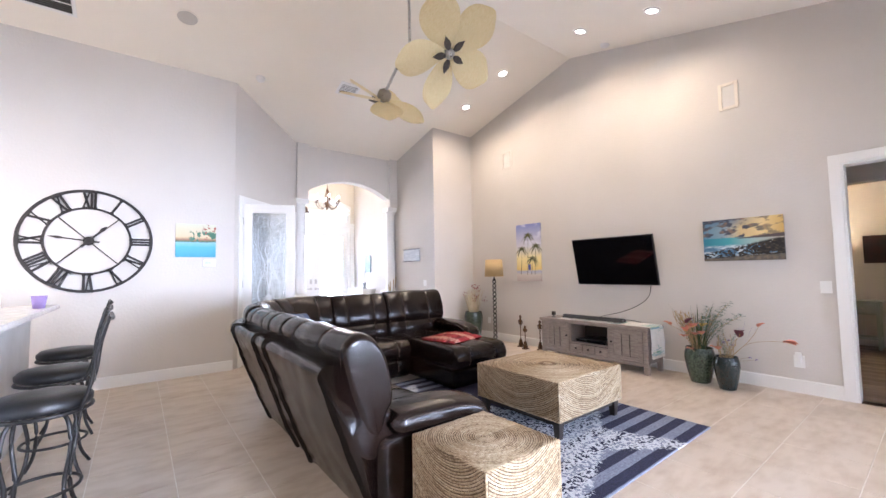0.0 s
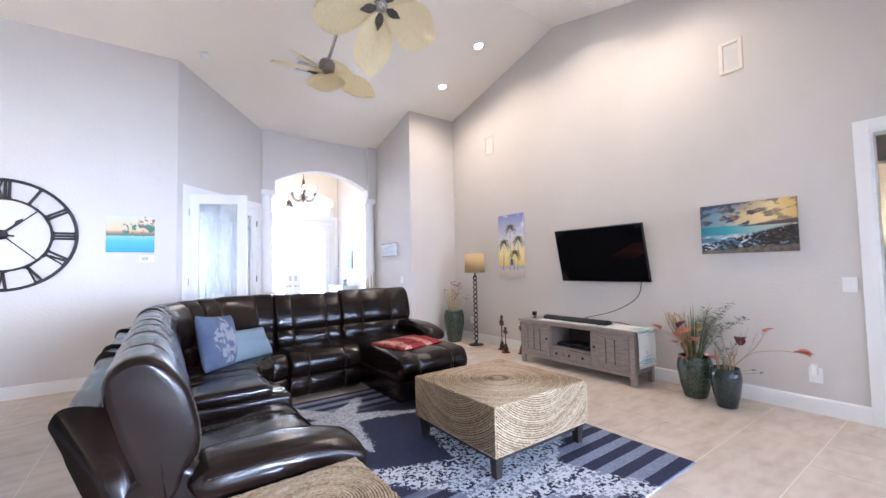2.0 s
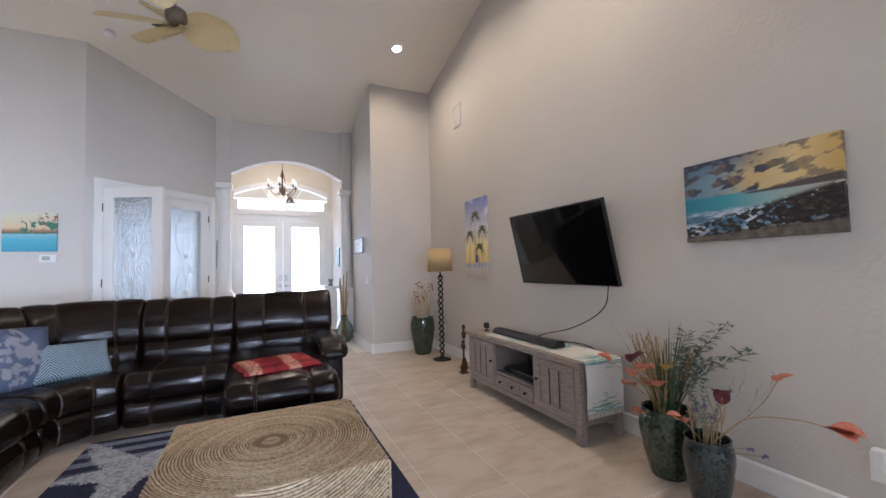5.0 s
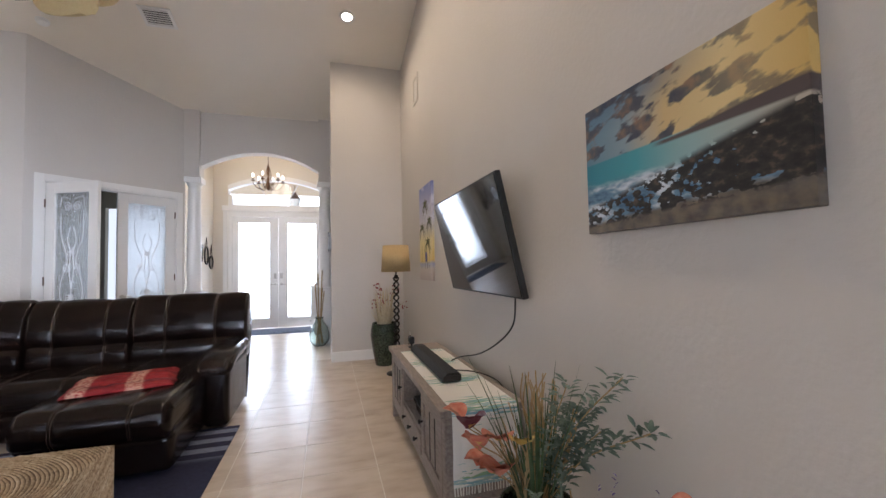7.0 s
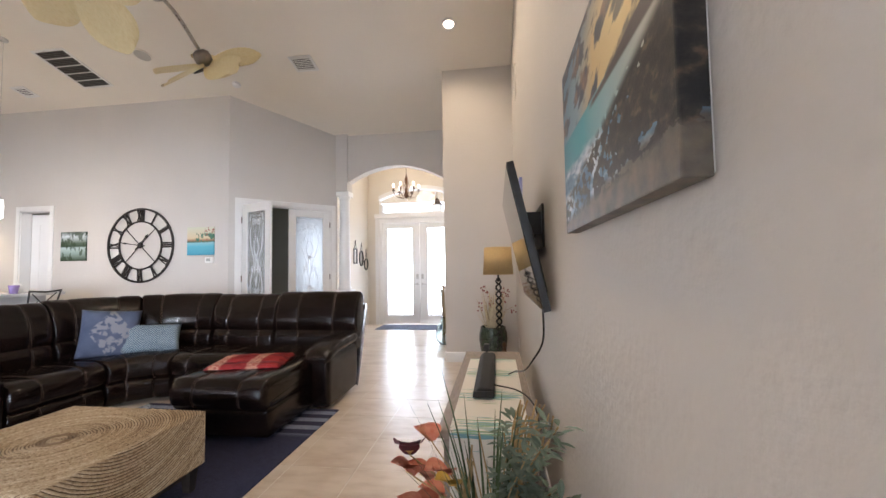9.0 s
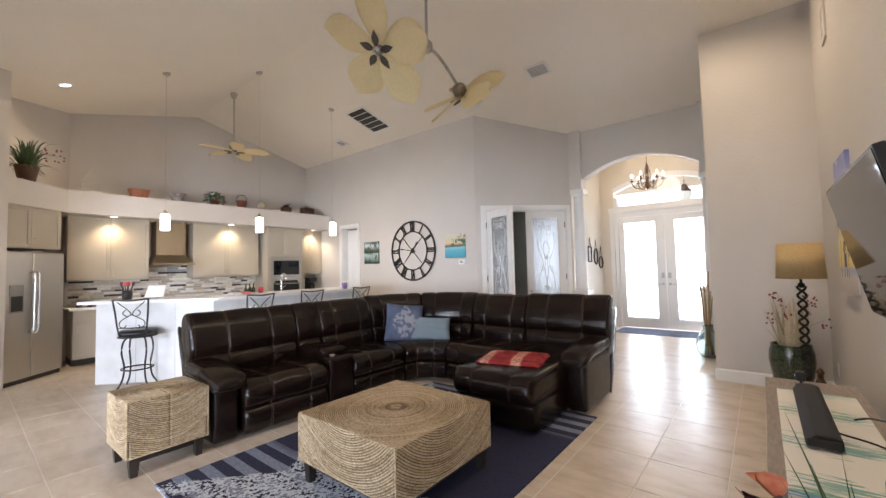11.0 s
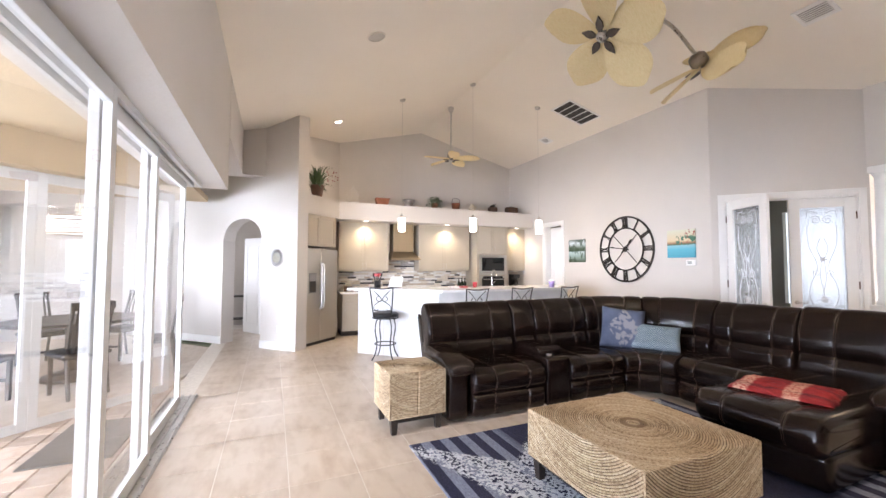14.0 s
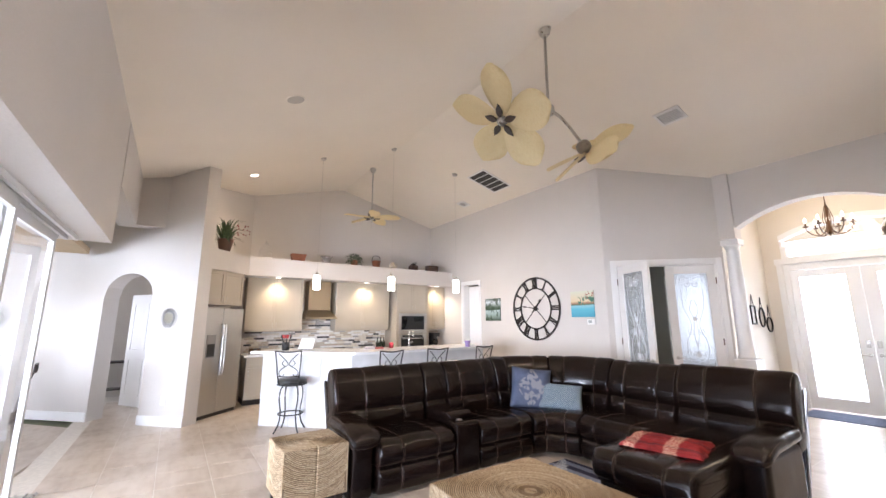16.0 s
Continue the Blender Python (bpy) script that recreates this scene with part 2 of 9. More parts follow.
def cushion(bm, x0, x1, y0, y1, z0, z1, n=5.0, puff=0.03, cuts=9, m=None, wrinkle=0.0, seed=0.0):
    """A stuffed block: rounded edges, swollen faces, shallow creases."""
    tmp = bmesh.new()
    bmesh.ops.create_cube(tmp, size=2.0)
    bmesh.ops.subdivide_edges(tmp, edges=tmp.edges[:], cuts=cuts, use_grid_fill=True)
    c = Vector(((x0 + x1) / 2, (y0 + y1) / 2, (z0 + z1) / 2))
    h = Vector(((x1 - x0) / 2, (y1 - y0) / 2, (z1 - z0) / 2))
    small = min(h)
    for v in tmp.verts:
        p = v.co.copy()
        ln = (abs(p.x) ** n + abs(p.y) ** n + abs(p.z) ** n) ** (1 / n)
        q = p / ln
        # keep the rounding the same size on long sides
        s = Vector([math.copysign(1 - (1 - abs(q[i])) * min(1, small / h[i] * 1.4), q[i]) if abs(q[i]) > 1e-6 else 0 for i in range(3)])
        w = Vector((s.x * h.x, s.y * h.y, s.z * h.z))
        bulge = Vector((p.x * (1 - p.y ** 2) * (1 - p.z ** 2), p.y * (1 - p.x ** 2) * (1 - p.z ** 2), p.z * (1 - p.x ** 2) * (1 - p.y ** 2)))
        w += bulge * puff
        if wrinkle:
            w += q * wrinkle * noise.noise(Vector((w.x * 9 + seed, w.y * 9, w.z * 9)))
        v.co = c + w
    if m is not None:
        bmesh.ops.transform(tmp, matrix=m, verts=tmp.verts[:])
    me = bpy.data.meshes.new("tmp")
    tmp.to_mesh(me)
    tmp.free()
    bm.from_mesh(me)
    bpy.data.meshes.remove(me)
    return bm


def Q(*a, **k):
    return cushion(bmesh.new(), *a, **k)


def prism(bm, quad_a, quad_b):
    a = [bm.verts.new(p) for p in quad_a]
    b = [bm.verts.new(p) for p in quad_b]
    n = len(a)
    bm.faces.new(a)
    bm.faces.new(b[::-1])
    for i in range(n):
        bm.faces.new((a[i], b[i], b[(i + 1) % n], a[(i + 1) % n]))


def extrude_poly(bm, pts, z0, z1):
    prism(bm, [(x, y, z0) for x, y in pts], [(x, y, z1) for x, y in pts])
    return bm


RIDGE_Y, RIDGE_Z, SLOPE = 3.93, 4.84, 0.253


def ceil_z(x, y):
    return RIDGE_Z - SLOPE * abs(y - RIDGE_Y)


def wall(name, p0, p1, thick, top, openings=(), material=None, label="", breaks=(), base=0.0):
    """A wall from p0 to p1; its body lies to the left of that line. top(x, y) is its height; openings are (s0, s1, z0, z1 or a function of s)."""
    bm = bmesh.new()
    p0, p1 = Vector((*p0, 0)), Vector((*p1, 0))
    ln = (p1 - p0).length
    d = (p1 - p0) / ln
    nrm = Vector((-d.y, d.x, 0)) * thick
    cuts = {0.0, ln, *breaks}
    for s0, s1, z0, z1 in openings:
        cuts |= {s0, s1}
        if callable(z1):
            cuts |= {s0 + (s1 - s0) * i / 20 for i in range(21)}
    cuts = sorted(c for c in cuts if -1e-6 <= c <= ln + 1e-6)

    def slab(a, b, za0, zb0, za1, zb1):
        pa, pb = p0 + d * a, p0 + d * b
        prism(bm, [pa + Vector((0, 0, za0)), pb + Vector((0, 0, zb0)), pb + Vector((0, 0, zb1)), pa + Vector((0, 0, za1))],
              [pa + nrm + Vector((0, 0, za0)), pb + nrm + Vector((0, 0, zb0)), pb + nrm + Vector((0, 0, zb1)), pa + nrm + Vector((0, 0, za1))])

    for a, b in zip(cuts, cuts[1:]):
        if b - a < 1e-5:
            continue
        ta, tb = top(*(p0 + d * a).xy), top(*(p0 + d * b).xy)
        hole = [o for o in openings if o[0] - 1e-6 <= (a + b) / 2 <= o[1] + 1e-6]
        if not hole:
            slab(a, b, base, base, ta, tb)
            continue
        s0, s1, z0, z1 = hole[0]
        if z0 > base + 1e-3:
            slab(a, b, base, base, z0, z0)
        ha, hb = (z1(a), z1(b)) if callable(z1) else (z1, z1)
        slab(a, b, ha, hb, ta, tb)
    return structure(name, bm, material or WALL, label or "painted plaster wall", "wall")


def boards(name, runs, h, t, material=WHITE, label="white painted baseboard along the wall", z=0.0):
    """Skirting: each run (x0, y0, x1, y1) with its body to the right of the line."""
    bm = bmesh.new()
    for x0, y0, x1, y1 in runs:
        d = Vector((x1 - x0, y1 - y0, 0)).normalized()
        nrm = Vector((d.y, -d.x, 0))
        a, b = Vector((x0, y0, 0)), Vector((x1, y1, 0))
        prof = [(0, z), (t, z), (t, z + h - 0.012), (t * 0.5, z + h), (0, z + h)]
        prism(bm, [a + nrm * o + Vector((0, 0, zz)) for o, zz in prof], [b + nrm * o + Vector((0, 0, zz)) for o, zz in prof])
    return structure(name, bm, material, label, "baseboard")


# ------------------------------------------------------------------ the rooms
def flat(z):
    return lambda x, y: z


# floor bed under the tiles
bm = bmesh.new()
box(bm, -12.5, 0.0, -0.5, 12.0, -0.25, -0.0022)
structure("floor", bm, GROUT, "pale grout bed under large beige floor tiles", "floor")
# vaulted ceiling
bm = bmesh.new()
for ya, yb in ((-0.62, RIDGE_Y), (RIDGE_Y, 8.1)):
    za, zb = ceil_z(0, ya), ceil_z(0, yb)
    prism(bm, [(-10.3, ya, za), (-10.3, yb, zb), (-10.3, yb, zb + 0.15), (-10.3, ya, za + 0.15)], [(0.3, ya, za), (0.3, yb, zb), (0.3, yb, zb + 0.15), (0.3, ya, za + 0.15)])
structure("ceiling", bm, CEIL, "off-white vaulted plaster ceiling", "ceiling")
# television wall with the passage to the bedroom wing
wall("wall_east", (0, -0.62), (0, 6.42), -0.15, lambda x, y: ceil_z(x, y) + 0.05, [(0.57, 1.496, 0.0, 2.37)], breaks=(RIDGE_Y + 0.62,), label="tall greige plaster gable wall")
wall("wall_niche_front", (0.15, 6.42), (-1.0, 6.42), -0.15, lambda x, y: ceil_z(x, y) + 0.05, label="greige plaster pier beside the foyer")
wall("wall_niche_side", (-1.0, 6.571), (-1.0, 10.05), -0.15, lambda x, y: 4.4, label="greige plaster side wall of the foyer")
# clock wall and the angled wall of the office
wall("wall_north", (-4.49, 6.56), (-10.0, 6.56), -0.15, lambda x, y: ceil_z(x, y) + 0.05, [(3.325, 3.935, 0.0, 2.42)], label="greige plaster wall with a pantry doorway")
AD = Vector((1, 1, 0)).normalized()
wall("wall_office", (-4.49, 6.56), (-3.21, 7.84), 0.13, lambda x, y: ceil_z(x, y) + 0.05, [(0.175, 1.685, 0.0, 2.43)], label="greige plaster angled wall with a double door")


def arch_foyer(s):
    u = (s - 1.095) / 0.905
    return 3.24 - 0.28 * u * u


wall("wall_foyer_arch", (-1.0, 7.85), (-3.2, 7.85), -0.2, lambda x, y: ceil_z(x, y) + 0.05, [(0.0, 0.19, 0, 2.79), (0.19, 2.0, 0.0, arch_foyer), (2.0, 2.2, 0, 2.79)], label="plaster wall with a wide segmental arch")
# foyer
wall("wall_foyer_west", (-3.36, 8.05), (-3.36, 10.2), 0.15, flat(4.3), material=FOYER, label="cream plaster foyer wall")
bm = B(-3.5, -0.9, 8.05, 10.3, 4.1, 4.25)
structure("ceiling_foyer", bm, FOYER, "cream plaster foyer ceiling", "ceiling")


def arch_transom(s):
    u = (s - 1.09) / 0.99
    return 3.05 + 0.23 * (1 - min(1, abs(u)) ** 2)


wall("wall_foyer_door", (-1.0, 10.05), (-3.36, 10.05), -0.2, flat(4.3), [(0.10, 2.08, 0.0, arch_transom)], material=FOYER, label="cream plaster wall round the front doors")

# ------------------------------------------------------------------ painted surfaces
class Nodes:
    """Short hand for shader arithmetic."""

    def __init__(self, name, rough=0.6):
        self.m = bpy.data.materials.new(name)
        self.m.use_nodes = True
        self.nt = self.m.node_tree
        self.b = self.nt.nodes["Principled BSDF"]
        self.b.inputs["Roughness"].default_value = rough
        tc = self.nt.nodes.new("ShaderNodeTexCoord")
        self.co = tc.outputs["Object"]
        sep = self.nt.nodes.new("ShaderNodeSeparateXYZ")
        self.nt.links.new(self.co, sep.inputs[0])
        self.x, self.y, self.z = sep.outputs

    def op(self, kind, a, b=0.0, c=0.0):
        n = self.nt.nodes.new("ShaderNodeMath")
        n.operation = kind
        for i, v in enumerate((a, b, c)):
            if isinstance(v, (int, float)):
                n.inputs[i].default_value = v
            else:
                self.nt.links.new(v, n.inputs[i])
        return n.outputs[0]

    def noise(self, scale, stretch=(1, 1, 1), detail=4.0, shift=(0, 0, 0), turn=0):
        mp = self.nt.nodes.new("ShaderNodeMapping")
        mp.inputs["Scale"].default_value, mp.inputs["Location"].default_value = stretch, shift
        mp.vector_type, mp.inputs["Rotation"].default_value = "TEXTURE" if turn else "POINT", (0, radians(turn), 0)
        if turn:
            mp.inputs["Scale"].default_value = tuple(1 / q for q in stretch)
        self.nt.links.new(self.co, mp.inputs["Vector"])
        n = self.nt.nodes.new("ShaderNodeTexNoise")
        n.inputs["Scale"].default_value, n.inputs["Detail"].default_value = scale, detail
        self.nt.links.new(mp.outputs[0], n.inputs["Vector"])
        return n.outputs["Fac"]

    def step(self, v, lo, hi):
        n = self.nt.nodes.new("ShaderNodeMapRange")
        n.interpolation_type = "SMOOTHSTEP"
        n.inputs["From Min"].default_value, n.inputs["From Max"].default_value = lo, hi
        self.nt.links.new(v, n.inputs["Value"])
        return n.outputs[0]

    def ramp(self, v, stops):
        n = self.nt.nodes.new("ShaderNodeValToRGB")
        e = n.color_ramp.elements
        while len(e) < len(stops):
            e.new(0.5)
        for k, (p, c) in zip(e, stops):
            k.position, k.color = p, (*c, 1)
        self.nt.links.new(v, n.inputs["Fac"])
        return n.outputs[0]

    def mix(self, f, a, b):
        n = self.nt.nodes.new("ShaderNodeMix")
        n.data_type = "RGBA"
        for sock, v in ((n.inputs[0], f), (n.inputs[6], a), (n.inputs[7], b)):
            if isinstance(v, (int, float)):
                sock.default_value = v
            elif isinstance(v, tuple):
                sock.default_value = (*v, 1)
            else:
                self.nt.links.new(v, sock)
        return n.outputs[2]

    def done(self, colour, bump=None, strength=0.3):
        self.nt.links.new(colour, self.b.inputs["Base Color"])
        if bump is not None:
            bp = self.nt.nodes.new("ShaderNodeBump")
            bp.inputs["Strength"].default_value, bp.inputs["Distance"].default_value = strength, 0.005
            self.nt.links.new(bump, bp.inputs["Height"])
            self.nt.links.new(bp.outputs[0], self.b.inputs["Normal"])
        return self.m


def jute_paint(name, heart_dark):
    """Coiled braid: bands that follow the turns, darker round the heart."""
    k = Nodes(name, 0.95)
    r = k.op("SQRT", k.op("ADD", k.op("MULTIPLY", k.x, k.x), k.op("MULTIPLY", k.y, k.y)))
    turn = k.op("SUBTRACT", r, k.op("MULTIPLY", k.z, 0.9))
    comb = k.nt.nodes.new("ShaderNodeCombineXYZ")
    k.nt.links.new(turn, comb.inputs[0])
    n = k.nt.nodes.new("ShaderNodeTexNoise")
    n.inputs["Scale"].default_value, n.inputs["Detail"].default_value = 26.0, 3.0
    k.nt.links.new(comb.outputs[0], n.inputs["Vector"])
    fibre = k.noise(75, (1, 1, 1), 3)
    patch = k.noise(4, (1, 1, 1), 2)
    t = k.op("ADD", k.op("MULTIPLY", n.outputs["Fac"], 0.44), k.op("ADD", k.op("MULTIPLY", fibre, 0.40), k.op("MULTIPLY", patch, 0.14)))
    col = k.ramp(t, [(0.38, (0.20, 0.135, 0.075)), (0.46, (0.36, 0.265, 0.16)), (0.55, (0.48, 0.38, 0.25)), (0.66, (0.64, 0.55, 0.41))])
    heart = k.op("MULTIPLY", k.step(r, 0.085, 0.075), k.step(r, 0.035, 0.045))
    return k.done(k.mix(k.op("MULTIPLY", heart, heart_dark), col, (0.12, 0.065, 0.03)), k.noise(140), 0.9)


JUTE = jute_paint("jute_braid", 0.7)
JUTE_PLAIN = jute_paint("plain_jute_braid", 0.0)


def tile_paint():
    """Beige porcelain with soft clouds; each tile a shade of its own."""
    k = Nodes("beige_floor_tile", 0.32)
    k.co = k.nt.nodes.new("ShaderNodeNewGeometry").outputs["Position"]
    cloud = k.op("ADD", k.op("MULTIPLY", k.noise(2.6, (1, 1.8, 1), 2), 0.6), k.op("MULTIPLY", k.noise(9, (0.6, 1.5, 1), 7), 0.5))
    col = k.ramp(cloud, [(0.34, (0.42, 0.325, 0.24)), (0.47, (0.495, 0.405, 0.315)), (0.62, (0.575, 0.49, 0.40))])
    oi = k.nt.nodes.new("ShaderNodeObjectInfo")
    hs = k.nt.nodes.new("ShaderNodeHueSaturation")
    k.nt.links.new(k.op("ADD", k.op("MULTIPLY", oi.outputs["Random"], 0.07), 0.965), hs.inputs["Value"])
    k.nt.links.new(col, hs.inputs["Color"])
    return k.done(hs.outputs["Color"], k.noise(60, (1, 1, 1), 2), 0.02)


def leather_paint():
    """Dark brown glazed hide: fine grain, creases, a worn sheen."""
    k = Nodes("brown_leather", 0.3)
    col = k.ramp(k.noise(5, (1, 1, 1), 4), [(0.3, (0.0050, 0.0027, 0.0022)), (0.7, (0.0115, 0.0062, 0.0046))])
    k.nt.links.new(k.op("ADD", k.op("MULTIPLY", k.noise(6, (1, 1, 1), 2), 0.12), 0.14), k.b.inputs["Roughness"])
    crease = k.op("MULTIPLY", k.op("ABSOLUTE", k.op("SUBTRACT", k.noise(15, (1, 1, 1), 3), 0.5)), 1.6)
    height = k.op("ADD", k.op("MULTIPLY", crease, 0.12), k.op("MULTIPLY", k.noise(260, (1, 1, 1), 2), 0.06))
    k.b.inputs["Specular IOR Level"].default_value = 0.3
    return k.done(col, height, 0.5)


TILE = tile_paint()
LEATHER = leather_paint()

# south side: beam, header and the return to the kitchen pier
bm = bmesh.new()
box(bm, -6.12, 0.15, -0.6, 0.0, 2.38, 4.0)
structure("wall_south_header", bm, WALL, "deep plaster header over the sliding doors", "wall")
bm = bmesh.new()
extrude_poly(bm, [(-6.2, 0.0), (-8.37, 0.0), (-8.37, 0.385), (-8.6, 0.155), (-8.6, -0.25), (-6.2, -0.25)], 3.06, 4.1)
structure("wall_nook_beam", bm, WALL, "plaster beam over the dining nook opening", "wall")


def arch_nook(s):
    u = (s - 1.28) / 0.48
    return 1.92 + 0.40 * math.sqrt(max(0, 1 - u * u))


wall("wall_kitchen_pier", (-7.85, 0.90), (-10.9, -2.15), -0.26, flat(4.35), [(0.80, 1.76, 0.0, arch_nook)], label="bright plaster diagonal wall with a round-headed arch")
# room behind the small arch
wall("wall_back_room", (-11.6, 0.9), (-8.6, 0.9), -0.1, flat(2.75), label="plain pale plaster wall")
# the opening in this end wall is added, unseen, to let fill light in
wall("wall_back_room_end", (-11.6, -3.0), (-11.6, 0.9), 0.1, flat(2.75), [(0.25, 1.15, 0.8, 2.2)], label="plain pale plaster wall")
bm = bmesh.new()
extrude_poly(bm, [(-11.7, 0.9), (-8.4, 0.9), (-11.7, -2.4)], 2.75, 2.85)
structure("ceiling_back_room", bm, CEIL, "plain flat ceiling", "ceiling")
# added glowing panel, out of view, that brightens the back room
structure("back_room_glow_panel", B(-12.6, -12.58, -2.6, 1.0, 0.3, 2.7), ROOMGLOW, "added glowing panel behind an unseen back room opening", "backdrop")
# kitchen shell
wall("wall_kitchen_back", (-9.97, 6.56), (-9.97, 1.0), -0.15, lambda x, y: ceil_z(x, y) + 0.05, breaks=(6.56 - RIDGE_Y,), label="greige plaster gable wall of the kitchen")
wall("wall_kitchen_diagonal", (-9.97, 1.9), (-8.6, 0.62), -0.1, flat(4.5), label="greige plaster diagonal wall behind the refrigerator")
bm = bmesh.new()
extrude_poly(bm, [(-8.92, 6.555), (-9.965, 6.555), (-9.965, 1.95), (-8.75, 0.72), (-8.06, 0.75), (-8.02, 0.86), (-8.92, 1.76)], 2.42, 2.78)
structure("plant_shelf_ledge", bm, WALL, "deep plaster ledge above the kitchen cabinets", "ledge")
wall("wall_kitchen_splash", (-9.60, 6.555), (-9.60, 1.5), -0.1, flat(2.42), label="plaster wall behind the kitchen cabinets")
# nook: angled glazed wall, far windows, flat ceiling
NK = [(-6.3, -0.6), (-4.55, -2.35), (-4.55, -4.4), (-10.9, -4.4)]
bm = bmesh.new()
extrude_poly(bm, [(-6.2, -0.25), (-8.6, -0.25), (-8.6, 0.1), (-10.9, -2.1), (-10.9, -4.5), (-4.5, -4.5), (-4.5, -2.3), (-6.2, -0.6)], 3.3, 3.4)
structure("ceiling_nook", bm, CEIL, "flat off-white plaster ceiling of the dining nook", "ceiling")
bm = bmesh.new()
extrude_poly(bm, [(-6.3, -0.6), (-8.6, -0.3), (-10.9, -2.3), (-10.9, -4.4), (-4.55, -4.4), (-4.55, -2.35)], -0.06, -0.004)
structure("floor_nook", bm, TILE, "beige tiled floor of the dining nook", "floor")
# lanai
bm = B(-9.0, 4.0, -3.5, -0.6, 2.62, 2.72)
STUCCO = mat("tan_stucco", (0.50, 0.39, 0.25), 0.85, var=0.05, scale=6, bump=0.4, bscale=50)
structure("ceiling_lanai", bm, STUCCO, "tan textured stucco lanai ceiling", "ceiling")
bm = B(-60, 60, -80, -0.45, -0.3, -0.045)
structure("ground", bm, mat("pale_ground", (0.30, 0.27, 0.22), 0.9, colour_b=(0.18, 0.22, 0.10), scale=0.25), "sandy lawn ground outside the house", "ground")
# added, unseen outer block that keeps daylight out of the house
bm = B(0.15, 4.2, -0.62, 0.0, 0, 2.7)
structure("wall_wing_south", bm, WALL, "unseen plaster block that keeps daylight out", "wall")

FRAME = mat("white_aluminium", (0.58, 0.58, 0.57), 0.35, var=0.02, bump=0.0)


def glazed_panel(w, h, stile=0.07, rail=0.09, t=0.045, handle=False):
    """A sliding panel standing on its base, x from 0 to w, facing y."""
    p = thing("sliding_door_panel", "white aluminium framed sliding glass door panel", "sliding door", "sliding glass doors")
    part("stile", B(0, stile, -t / 2, t / 2, 0, h, 0.004), FRAME, p)
    part("stile", B(w - stile, w, -t / 2, t / 2, 0, h, 0.004), FRAME, p)
    part("rail", B(stile, w - stile, -t / 2, t / 2, 0, rail, 0.004), FRAME, p)
    part("rail", B(stile, w - stile, -t / 2, t / 2, h - rail, h, 0.004), FRAME, p)
    g = part("pane", B(stile - 0.005, w - stile + 0.005, -0.004, 0.004, rail - 0.005, h - rail + 0.005), CLEAR, p)
    g.visible_shadow = False
    if handle:
        part("handle", B(w - 0.055, w - 0.015, t / 2, t / 2 + 0.05, 0.93, 1.2, 0.012), FRAME, p, "white pull handle")
    return p


for x0, yy, w in ((-5.58, -0.36, 1.42), (-4.24, -0.30, 1.14), (-3.16, -0.24, 1.22), (-1.25, -0.43, 1.22)):
    p = glazed_panel(w, 2.33, handle=(x0 < -5))
    p.matrix_basis = pose(x0, yy, 0.012)
bm = bmesh.new()
box(bm, -5.86, 0.0, -0.50, -0.215, 0.0, 0.010)
for yy in (-0.23, -0.29, -0.36, -0.43, -0.49):
    box(bm, -5.86, 0.0, yy - 0.006, yy + 0.006, 0.010, 0.022)
structure("sliding_door_track", bm, NICKEL, "grey metal sliding door floor track", "door track")
bm = bmesh.new()
for yy in (-0.25, -0.325, -0.395, -0.47):
    box(bm, -5.86, 0.0, yy - 0.012, yy + 0.012, 2.335, 2.38)
structure("sliding_door_head", bm, FRAME, "white aluminium sliding door head track", "door track")

# nook glazing: two big panels on the angle
d = Vector((NK[1][0] - NK[0][0], NK[1][1] - NK[0][1], 0))
for i in range(2):
    q = glazed_panel(d.length / 2, 2.33)
    a = Vector((*NK[0], -0.03)) + d * (i / 2)
    q.matrix_basis = pose(a.x, a.y, a.z, 0, 0, -45)
bm = bmesh.new()
for (xa, ya), (xb, yb) in zip(NK, NK[1:2]):
    dd = Vector((xb - xa, yb - ya, 0)).normalized()
    nn = Vector((dd.y, -dd.x, 0)) * 0.2
    prism(bm, [(xa, ya, 2.3), (xb, yb, 2.3), (xb, yb, 3.3), (xa, ya, 3.3)], [(xa - nn.x, ya - nn.y, 2.3), (xb - nn.x, yb - nn.y, 2.3), (xb - nn.x, yb - nn.y, 3.3), (xa - nn.x, ya - nn.y, 3.3)])
structure("wall_nook_header", bm, STUCCO, "tan stucco header over the nook glazing", "wall")
wall("wall_nook_east", (-4.55, -2.35), (-4.55, -4.4), -0.15, flat(3.3), [(0.25, 1.85, 0.3, 2.3)], label="plaster nook wall with a tall window")
wall("wall_nook_south", (-4.55, -4.4), (-10.9, -4.4), 0.15, flat(3.3), [(0.3, 2.0, 0.3, 2.3), (2.3, 4.0, 0.3, 2.3), (4.3, 6.0, 0.3, 2.3)], label="plaster nook wall with tall windows")
wall("wall_nook_west", (-10.9, -4.4), (-10.9, -2.0), 0.15, flat(3.3), label="plain plaster nook wall")

